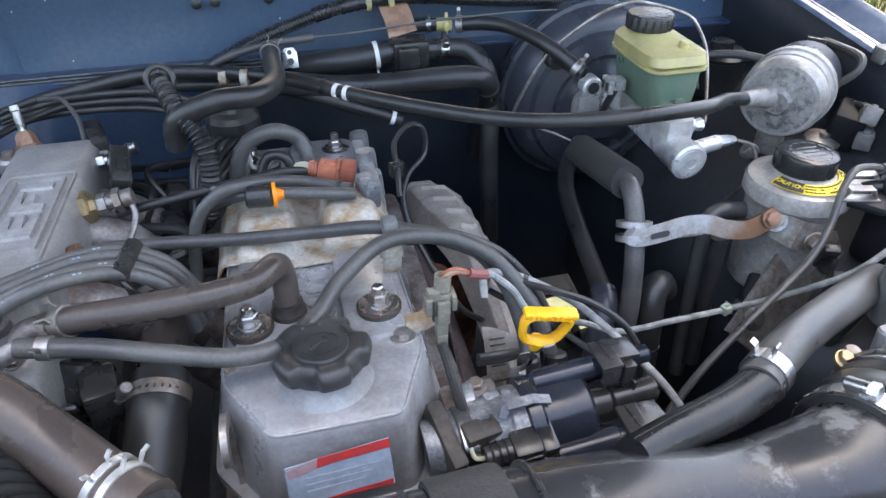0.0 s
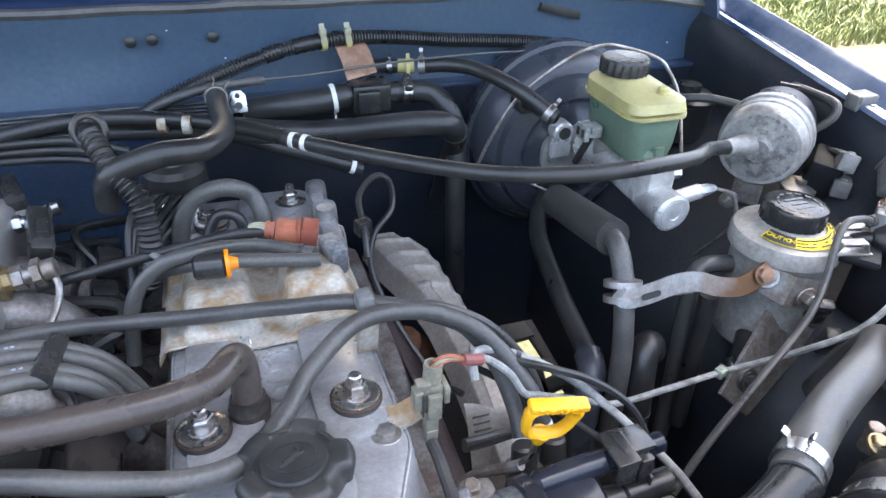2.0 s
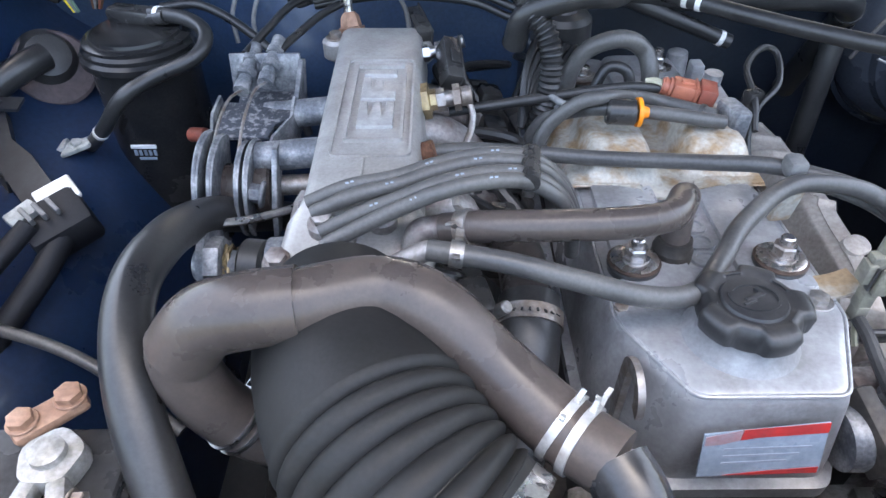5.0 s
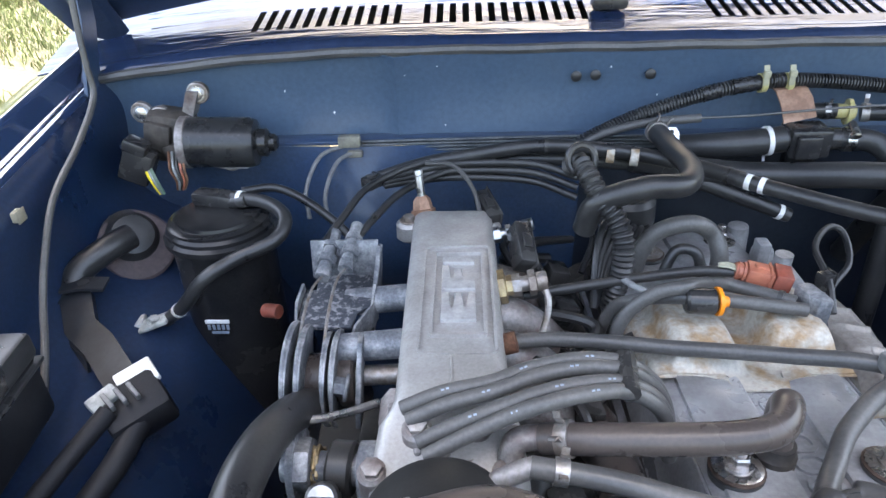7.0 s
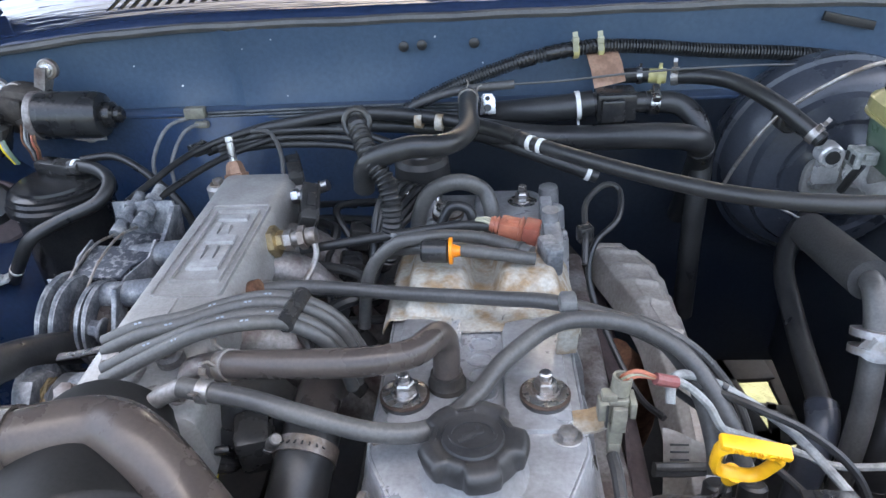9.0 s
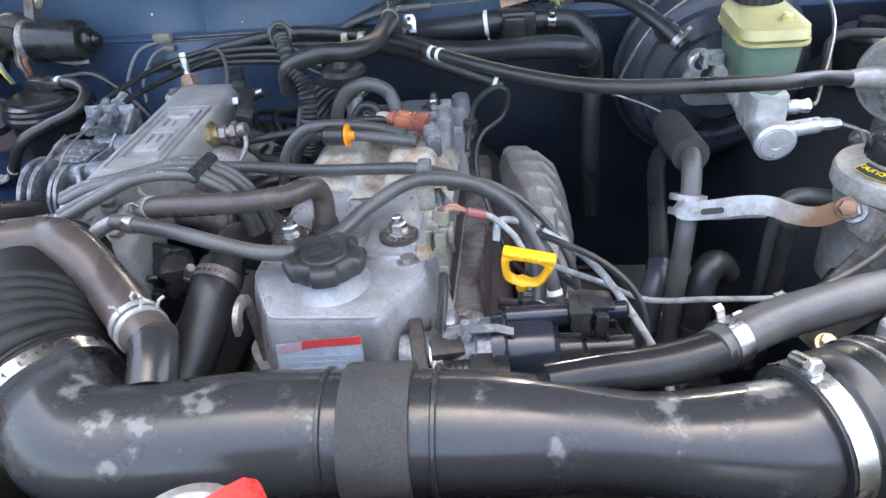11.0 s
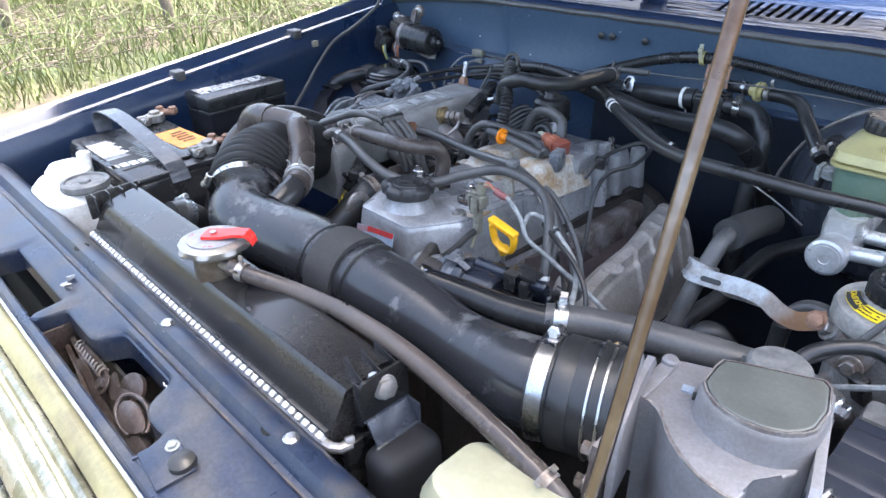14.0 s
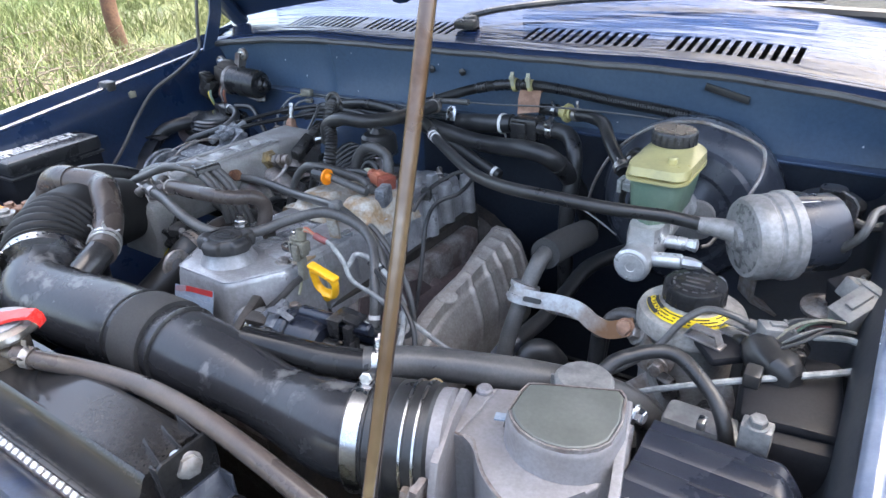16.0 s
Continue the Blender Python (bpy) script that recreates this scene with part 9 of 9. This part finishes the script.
for k in range(4):
    hose("steel_line", [(-0.36 + 0.004 * k, 0.836, 1.155 - 0.0042 * k), (-0.246, 0.837, 1.156 - 0.0042 * k), (-0.10, 0.838, 1.157 - 0.0042 * k), (0.02, 0.834, 1.157 - 0.0044 * k), (0.10, 0.832, 1.158 - 0.0044 * k)], 0.0024, LINE_GREY, "thin dull steel line along the firewall step", "pipe", 8, group="lines on the firewall")
t = thing("line_clip", (-0.355, 0.838, 1.14), "dull olive-zinc clip holding the firewall lines", "clip")
part("clip", join(box((-0.356, 0.832, 1.158), (0.026, 0.012, 0.014), 0.002), box((-0.350, 0.829, 1.143), (0.018, 0.008, 0.008), 0.002)), OLIVE, t)
hose("fuel_line", [(-0.402, 0.775, 1.085), (-0.405, 0.79, 1.115), (-0.390, 0.816, 1.145), (-0.362, 0.834, 1.152)], 0.0030, PLASTIC_GREY, "bent steel fuel line", "pipe", 8)
hose("fuel_line", [(-0.380, 0.775, 1.085), (-0.383, 0.79, 1.110), (-0.370, 0.816, 1.138), (-0.345, 0.832, 1.146)], 0.0030, PLASTIC_GREY, "bent steel fuel line", "pipe", 8)
t = thing("bracket_tab", (0.012, 0.81, 1.15), "plated tab with two holes holding thin pipes", "bracket")
part("tab", prism([(-0.009, -0.012), (0.009, -0.012), (0.009, 0.006), (0.005, 0.012), (-0.005, 0.012), (-0.009, 0.006)], (0.010, 0.800, 1.168), (1, 0, 0), (0, 0.4, 1), 0.002, 0.0006), STEEL, t)
part("hole", cyl((0.010, 0.8005, 1.163), (0.010, 0.796, 1.165), 0.0042, seg=14), INK, t)
part("hole", cyl((0.010, 0.8035, 1.174), (0.010, 0.800, 1.175), 0.0028, seg=14), INK, t)
hose("throttle_cable", [(-0.348, 0.618, 1.148), (-0.338, 0.66, 1.150), (-0.318, 0.725, 1.152), (-0.262, 0.768, 1.158), (-0.17, 0.780, 1.165), (-0.10, 0.785, 1.165)], 0.0044, RUBBER, "sheathed throttle cable from drum to firewall", "cable")
hose("throttle_cable", [(-0.322, 0.618, 1.147), (-0.308, 0.66, 1.148), (-0.285, 0.72, 1.146), (-0.235, 0.762, 1.150), (-0.15, 0.776, 1.155)], 0.0044, RUBBER, "sheathed throttle cable from drum to firewall", "cable")
hose("plenum_lead", [(-0.205, 0.672, 1.140), (-0.212, 0.70, 1.158), (-0.232, 0.735, 1.168), (-0.262, 0.76, 1.160)], 0.0028, RUBBER_GREY, "thin lead from the plug on the plenum", "wire", 8)
connector("plenum_plug", (-0.197, 0.690, 1.142), (0.016, 0.04, 0.016), PLASTIC, "black plug resting behind the plenum", (15, 0, 20))
connector("side_plug", (-0.168, 0.625, 1.135), (0.018, 0.045, 0.020), PLASTIC, "black plug and wire beside the plenum", (25, 20, 15))
hose("plenum_drain", [(-0.155, 0.575, 1.130), (-0.150, 0.560, 1.118), (-0.158, 0.535, 1.105), (-0.175, 0.52, 1.095)], 0.0035, STEEL_DULL, "thin bent metal pipe from the union", "pipe", 8)
hose("canister_hose", [(-0.465, 0.722, 1.142), (-0.425, 0.705, 1.143), (-0.402, 0.682, 1.138), (-0.408, 0.658, 1.126), (-0.448, 0.644, 1.112), (-0.475, 0.628, 1.100), (-0.505, 0.632, 1.065), (-0.545, 0.66, 1.025), (-0.562, 0.672, 1.012)], 0.0085, RUBBER, "black hose curling round the canister", ends=((0.03, "tape"), (0.76, "tape")))
hose("canister_hose", [(-0.46, 0.735, 1.142), (-0.42, 0.74, 1.142), (-0.37, 0.715, 1.125), (-0.335, 0.70, 1.09), (-0.32, 0.69, 1.02)], 0.0055, RUBBER, "thin black hose leaving the canister")
hose("servo_pipe", [(-0.325, 0.575, 1.00), (-0.335, 0.505, 1.058), (-0.343, 0.445, 1.108), (-0.348, 0.385, 1.140), (-0.350, 0.330, 1.147), (-0.337, 0.276, 1.131), (-0.314, 0.228, 1.088), (-0.302, 0.20, 1.03), (-0.30, 0.17, 0.95)], 0.0165, RUBBER, "thick shiny black pipe arching past the battery", "hose", 20)
hose("battery_lead", [(-0.66, 0.41, 1.05), (-0.55, 0.42, 1.02), (-0.46, 0.40, 1.0), (-0.38, 0.36, 0.96)], 0.006, RUBBER_GREY, "grey lead across the inner wing", "wiring")
hose("bonnet_cable", [(-0.632, 0.835, 1.38), (-0.630, 0.815, 1.300), (-0.628, 0.806, 1.260), (-0.626, 0.797, 1.228), (-0.624, 0.738, 1.197), (-0.622, 0.67, 1.171), (-0.618, 0.621, 1.132), (-0.612, 0.587, 1.10), (-0.60, 0.552, 1.075), (-0.585, 0.50, 1.04)], 0.0042, RUBBER_GREY, "grey rubber tube along the inner wing", "tube", 10)
hose("radiator_overflow_hose", [(0.026, 0.072, 1.1425), (0.050, 0.082, 1.1385), (0.090, 0.102, 1.130), (0.157, 0.112, 1.131), (0.248, 0.106, 1.139), (0.338, 0.100, 1.130), (0.395, 0.098, 1.116), (0.415, 0.098, 1.100)], 0.0098, RUBBER_BROWN, "brown weathered overflow hose over the radiator", seg=16, ends=((0.035, "spring"), (0.93, "spring")))
hose("coolant_hose", [(0.278, 0.244, 1.117), (0.312, 0.266, 1.117), (0.355, 0.288, 1.114), (0.417, 0.315, 1.108), (0.473, 0.345, 1.090), (0.50, 0.37, 1.05), (0.50, 0.39, 0.98)], 0.0178, RUBBER_GREY, "grey ribbed coolant hose behind the flow meter", seg=20)
clamp_band(bpy.data.objects["coolant_hose"], "spring_clamp", (0.290, 0.252, 1.117), (0.85, 0.5, 0), 0.0155, 0.012, STEEL, (-0.2, 0.3, 1), False, "bright spring clamp")
hose("return_pipe_sleeve", [(0.3235, 0.632, 1.090), (0.321, 0.575, 1.102), (0.321, 0.518, 1.112)], 0.0215, FOAM, "thick black foam sleeve on the steering pipe", "pipe sleeve", 24)
hose("steering_pipe", [(0.321, 0.53, 1.111), (0.320, 0.508, 1.110), (0.317, 0.485, 1.088), (0.311, 0.462, 1.050), (0.306, 0.446, 1.0), (0.306, 0.44, 0.88)], 0.0115, RUBBER_GREY, "grey-black steering pipe dropping through the strap", "pipe", 16)
hose("steering_hose", [(0.385, 0.755, 1.04), (0.345, 0.705, 1.032), (0.321, 0.655, 1.027), (0.313, 0.60, 1.012), (0.308, 0.556, 1.002), (0.302, 0.515, 0.999), (0.297, 0.484, 0.997)], 0.0125, RUBBER, "black hose curving down beside the booster", "hose", 16)
hose("steering_hose", [(0.362, 0.474, 0.998), (0.350, 0.466, 1.016), (0.337, 0.456, 1.016), (0.329, 0.442, 0.985), (0.328, 0.430, 0.89)], 0.0165, RUBBER, "thick black hose end low beside the pipe", "hose", 16, ends=((0.6, "tie"),))
hose("steering_hose", [(0.41, 0.47, 1.06), (0.408, 0.465, 1.0), (0.405, 0.455, 0.90)], 0.0105, RUBBER, "black hose dropping below the strap", "hose", 16)
part("cuff", tube([(0.2985, 0.490, 0.998), (0.293, 0.470, 0.990), (0.283, 0.455, 0.965), (0.278, 0.448, 0.90)], 0.0138, 18), BOOSTER_PAINT, bpy.data.objects["steering_hose"], "slate-grey pipe end in the hose")
hose("brake_pipe", [(0.276, 0.752, 1.075), (0.290, 0.744, 1.120), (0.318, 0.738, 1.170), (0.368, 0.728, 1.212), (0.415, 0.738, 1.222), (0.450, 0.741, 1.217), (0.495, 0.737, 1.203), (0.506, 0.722, 1.190), (0.504, 0.690, 1.165), (0.480, 0.635, 1.118), (0.470, 0.62, 1.112)], 0.0026, STEEL_DULL, "bent steel brake pipe arching over the booster", "pipe", 8)
hose("brake_pipe", [(0.482, 0.576, 1.112), (0.50, 0.565, 1.105), (0.505, 0.56, 1.07), (0.50, 0.60, 1.0)], 0.0026, STEEL_DULL, "steel brake pipe from the master cylinder", "pipe", 8)
hose("brake_pipe", [(0.27, 0.70, 1.10), (0.31, 0.695, 1.085), (0.345, 0.69, 1.068)], 0.0016, STEEL_DULL, "thin bright pipe across the booster", "pipe", 8)
for dx_, dz_, r_ in ((0.0, 0.0, 0.0046), (0.013, 0.006, 0.0042)):
    hose("plug_lead", [(0.085 + dx_, 0.470, 1.112), (0.105 + dx_, 0.452, 1.122 + dz_), (0.143 + dx_, 0.434, 1.110 + dz_), (0.174 + dx_, 0.424, 1.075 + dz_), (0.190 + dx_, 0.413, 1.045), (0.188 + dx_, 0.403, 1.025), (0.162, 0.403, 1.021 - dz_), (0.131, 0.397, 1.028 - dz_)], r_, RUBBER_GREY, "slim grey ignition lead looping beside the heat shield", "ignition lead", 10)
hose("lead_loop", [(0.096, 0.565, 1.10), (0.099, 0.590, 1.118), (0.104, 0.632, 1.126), (0.124, 0.655, 1.134), (0.140, 0.655, 1.128), (0.135, 0.625, 1.113), (0.110, 0.60, 1.100), (0.104, 0.58, 1.07), (0.120, 0.545, 1.03), (0.142, 0.50, 1.0), (0.158, 0.47, 1.002)], 0.0036, RUBBER, "thin black lead looped beside the cover", "wire", 8)
connector("loop_clip", (0.099, 0.595, 1.115), (0.014, 0.012, 0.016), PLASTIC, "small black lead clip", (0, 0, 20), "clip")
hose("sleeved_wire", [(0.112, 0.364, 1.152), (0.128, 0.366, 1.146), (0.146, 0.366, 1.128), (0.158, 0.364, 1.108), (0.178, 0.376, 1.088), (0.20, 0.382, 1.072)], 0.0032, WIRE_WHITE, "frayed white-sleeved wire from the olive plug", "wire", 8)
part("red_sleeve", tube([(0.110, 0.363, 1.153), (0.117, 0.364, 1.150), (0.124, 0.366, 1.147)], 0.0040, 10), FADED_RED, bpy.data.objects["sleeved_wire"], "faded red heat-shrink sleeve")
hose("sleeved_wire", [(0.131, 0.388, 1.105), (0.134, 0.400, 1.117), (0.150, 0.407, 1.113), (0.176, 0.400, 1.104), (0.218, 0.379, 1.081), (0.252, 0.313, 1.061), (0.264, 0.270, 1.046)], 0.0040, WIRE_WHITE, "grey-white sleeved cable falling past the distributor", "cable", 10, ends=((0.24, "tie"),))
hose("sleeved_wire", [(0.186, 0.378, 1.082), (0.225, 0.386, 1.058), (0.269, 0.400, 1.026), (0.33, 0.405, 1.022), (0.392, 0.413, 1.016), (0.44, 0.395, 1.040), (0.474, 0.372, 1.075), (0.505, 0.372, 1.094), (0.553, 0.388, 1.110), (0.608, 0.414, 1.121), (0.645, 0.438, 1.126), (0.650, 0.459, 1.130), (0.630, 0.468, 1.131), (0.604, 0.462, 1.128)], 0.0036, WIRE_WHITE, "pale grey wire crossing to the inner wing", "wire", 8)
PALE_CLIP = surface("pale_green_plastic", (0.3, 0.34, 0.28), 0.45, 0.0, (0.22, 0.25, 0.2), 0.4, 60, 300, 0.12, 0.08)
connector("wire_clip", (0.392, 0.413, 1.016), (0.011, 0.009, 0.010), PALE_CLIP, "pale green clip on the wire", (0, 0, 20), "clip")
hose("black_wire", [(0.150, 0.405, 1.108), (0.186, 0.385, 1.105), (0.222, 0.372, 1.092), (0.248, 0.355, 1.072), (0.256, 0.335, 1.045), (0.247, 0.315, 1.02)], 0.0036, RUBBER, "thin black lead curving behind the distributor", "wire", 8)
hose("black_wire", [(0.145, 0.42, 1.085), (0.175, 0.405, 1.068), (0.21, 0.37, 1.055), (0.238, 0.325, 1.048)], 0.0034, RUBBER, "thin black lead curving behind the distributor", "wire", 8)
hose("reservoir_lead", [(0.592, 0.462, 1.122), (0.563, 0.451, 1.130), (0.538, 0.446, 1.139), (0.517, 0.444, 1.139), (0.500, 0.434, 1.126), (0.486, 0.420, 1.104), (0.466, 0.405, 1.086), (0.440, 0.392, 1.070), (0.380, 0.366, 1.050), (0.325, 0.345, 1.020), (0.290, 0.332, 0.985)], 0.0042, RUBBER_GREY, "thin grey lead arching over the steering tank", "wire", 10)
sl = thing("lead_boot", (0.59, 0.46, 1.10), "grey tapered rubber boot on the relay box lead", "rubber boot")
part("boot", sweep([(0.552, 0.448, 1.134), (0.566, 0.452, 1.129), (0.580, 0.457, 1.121), (0.590, 0.461, 1.112)], lambda u: 0.0048 + 0.0062 * u, 16), RUBBER_GREY, sl)
part("cap", cyl((0.588, 0.460, 1.115), (0.596, 0.464, 1.106), 0.0128, seg=20, bevel=0.002), PLASTIC, sl)
hose("meter_lead", [(0.462, 0.318, 1.122), (0.476, 0.340, 1.136), (0.510, 0.365, 1.138), (0.545, 0.350, 1.125), (0.562, 0.335, 1.11), (0.57, 0.33, 1.08)], 0.0075, RUBBER, "black sleeved lead of the flow meter", "wiring", 12)
hose("wing_hose", [(0.52, 0.72, 1.11), (0.53, 0.745, 1.14), (0.57, 0.72, 1.152), (0.62, 0.68, 1.148), (0.655, 0.70, 1.15)], 0.0065, RUBBER_GREY, "grey hose along the inner wing", "hose", 10)
hose("wing_hose", [(0.604, 0.594, 1.154), (0.612, 0.584, 1.166), (0.620, 0.578, 1.180), (0.624, 0.586, 1.191), (0.628, 0.620, 1.190), (0.645, 0.665, 1.182)], 0.0052, RUBBER_GREY, "grey hose curling out behind the actuator", "hose", 10, ends=((0.06, "tie"),))
hose("relay_cable", [(0.640, 0.605, 1.130), (0.634, 0.585, 1.136), (0.630, 0.566, 1.142), (0.628, 0.555, 1.140)], 0.0035, RUBBER_GREY, "thin grey cable into the relay socket", "wire", 8)
tl = thing("taped_loom", (0.575, 0.425, 1.09), "black taped bundle of wires on the relay box", "wiring")
part("wrap", lathe([(0.008, -0.030), (0.0145, -0.023), (0.0175, -0.012), (0.016, 0.002), (0.018, 0.012), (0.014, 0.022), (0.007, 0.028)], (0.580, 0.424, 1.117), (0.75, -0.62, -0.05), 26, lambda a, k: 1 + 0.09 * math.sin(3 * a + 1.7 * k) + 0.03 * math.sin(7 * a - k)), RUBBER, tl)
part("tail", tube([(0.562, 0.440, 1.116), (0.547, 0.452, 1.110), (0.537, 0.462, 1.09)], 0.007, 12), RUBBER, tl)
for x, y in ((0.546, 0.456), (0.522, 0.433)):
    sc = thing("spring_clip", (x, y, 1.112), "bright bent spring clip by the relay box", "clip")
    part("clip", join(strap([(x - 0.016, y + 0.004, 1.116), (x - 0.012, y + 0.003, 1.124), (x + 0.010, y - 0.003, 1.125), (x + 0.014, y - 0.004, 1.116)], (0.3, 1, 0), 0.010, 0.0016), box((x, y, 1.114), (0.036, 0.013, 0.002), 0.0006, (0, 0, -15))), STRAP_STEEL, sc)
part("clip_shelf", box((0.543, 0.444, 1.108), (0.058, 0.044, 0.010), 0.004, (0, 0, 40)), CASE_BLACK, ign)
for k, m_ in enumerate((RES_GREEN, OLIVE, RUBBER, FADED_RED)):
    hose("loom_wire", [(0.585, 0.452 + 0.003 * k, 1.126), (0.598, 0.468 + 0.003 * k, 1.136 - 0.002 * k), (0.615, 0.482, 1.140 - 0.003 * k)], 0.0016, m_, "thin coloured loom wire by the relay box", "wire", 6, group="loom wires by the relay box")

for k, m_ in enumerate((RUBBER_GREY, RUBBER, OLIVE, PLASTIC_GREY, RUBBER, RUBBER_GREY)):
    o = Vector((0.618 + 0.003 * k, 0.476 - 0.004 * k, 1.140 + 0.003 * (k % 3)))
    hose("plug_wire", [o, o + Vector((-0.018, -0.012, 0.004)), o + Vector((-0.036, -0.014 - 0.003 * k, -0.004)), o + Vector((-0.044 - 0.003 * k, -0.03, -0.022))], 0.0018, m_, "thin wire bundled into the grey multi-pin plug", "wire", 6, group="wires of the multi-pin plug")

# ---- the land beside the car ----
BARK = surface("weathered_post_wood", (0.13, 0.062, 0.032), 0.85, 0.0, (0.08, 0.045, 0.027), 0.5, 6, 60, 0.3, 0.8, 0.004)
BARK_GREY = surface("grey_post_wood", (0.14, 0.115, 0.088), 0.85, 0.0, (0.09, 0.075, 0.06), 0.5, 6, 60, 0.3, 0.8, 0.004)
for x, y, r, m_, lab in ((-7.1, 4.45, 0.085, BARK, "reddish-brown rough wooden fence post"), (-6.9, 2.92, 0.06, BARK_GREY, "thin grey wooden fence post"), (-8.4, 1.7, 0.07, BARK_GREY, "thin grey wooden fence post"), (-7.3, 6.4, 0.08, BARK, "reddish-brown rough wooden fence post")):
    pts = [(x + 0.03 * math.sin(k * 1.7), y + 0.02 * math.cos(k * 2.1), -0.05 + 0.3 * k) for k in range(9)]
    solo("fence_post", tube(pts, lambda u, r=r: r * (1.05 - 0.15 * u), 12), m_, lab, "fence post", "fence posts")
LEAF = surface("grass_blade", (0.068, 0.11, 0.024), 0.6, 0.0, (0.135, 0.128, 0.052), 0.36, 0.6, 3, 0.3, 0, soft=0.2)
rng = np.random.default_rng(5)


def blades(name, n, xs_, ys_, hmin, hmax, width, lean, label):
    """Many bent blades of grass as one mesh."""
    x = rng.uniform(*xs_, n)
    y = rng.uniform(*ys_, n)
    keep = np.array([noise.noise(Vector((a * 0.5, b * 0.5, 3))) > -0.25 for a, b in zip(x, y)])
    pile = (x > -9.6) & (y < 4.0)          # the brush pile leaves few blades
    keep &= ~pile | (rng.uniform(0, 1, n) < 0.55)
    x, y = x[keep], y[keep]
    n = len(x)
    a = rng.uniform(0, 2 * np.pi, n)
    h = rng.uniform(hmin, hmax, n)
    l_ = rng.uniform(0.1, lean, n) * h
    b = rng.uniform(0, 2 * np.pi, n)
    dx, dy = np.cos(a) * width, np.sin(a) * width
    lx, ly = np.cos(b) * l_, np.sin(b) * l_
    vs = np.zeros((n, 5, 3))
    vs[:, 0] = np.stack([x - dx, y - dy, np.full(n, -0.02)], 1)
    vs[:, 1] = np.stack([x + dx, y + dy, np.full(n, -0.02)], 1)
    vs[:, 2] = np.stack([x + dx * 0.8 + lx * 0.35, y + dy * 0.8 + ly * 0.35, h * 0.6], 1)
    vs[:, 3] = np.stack([x - dx * 0.8 + lx * 0.35, y - dy * 0.8 + ly * 0.35, h * 0.6], 1)
    vs[:, 4] = np.stack([x + lx, y + ly, h], 1)
    base = np.arange(n) * 5
    quads = [(int(k), int(k + 1), int(k + 2), int(k + 3)) for k in base]
    tris = [(int(k + 3), int(k + 2), int(k + 4)) for k in base]
    me = bpy.data.meshes.new(name)
    me.from_pydata(vs.reshape(-1, 3).tolist(), [], quads + tris)
    me.materials.append(LEAF)
    return tagged(new(name, me), label, "grass", kind="stuff")


blades("tall_grass", 44000, (-16, -5.2), (-1, 14), 0.10, 0.55, 0.006, 1.35, "tall unmown green and straw-coloured grass beside the car")
blades("low_grass", 12000, (-6, -3.2), (0, 9), 0.04, 0.15, 0.006, 1.2, "short grass on sandy soil")
# fallen twigs in the grass
rngt = random.Random(3)
DRY = surface("dry_twig", (0.13, 0.105, 0.078), 0.8, 0.0, (0.08, 0.065, 0.05), 0.5, 10, 60, 0.2, 0.3)
bm = None
for k in range(150):
    x, y, a = rngt.uniform(-10.5, -5.8), rngt.uniform(-0.2, 3.8), rngt.uniform(-0.5, 0.5)
    l_ = rngt.uniform(0.5, 1.6)
    pts = [(x, y, 0.1), (x + math.sin(a) * l_ * 0.5, y + math.cos(a) * l_ * 0.5, rngt.uniform(0.1, 0.3)), (x + math.sin(a) * l_, y + math.cos(a) * l_, rngt.uniform(0.05, 0.25))]
    b = tube(pts, rngt.uniform(0.003, 0.008), 5, 4)
    bm = b if bm is None else join(bm, b)
solo("fallen_branches", bm, DRY, "pile of dry grey fallen branches in the grass", "branches", kind="stuff")
blades("roadside_grass", 9000, (3.9, 6.2), (4.0, 8.0), 0.04, 0.16, 0.007, 1.3, "short green grass beside a sandy track")
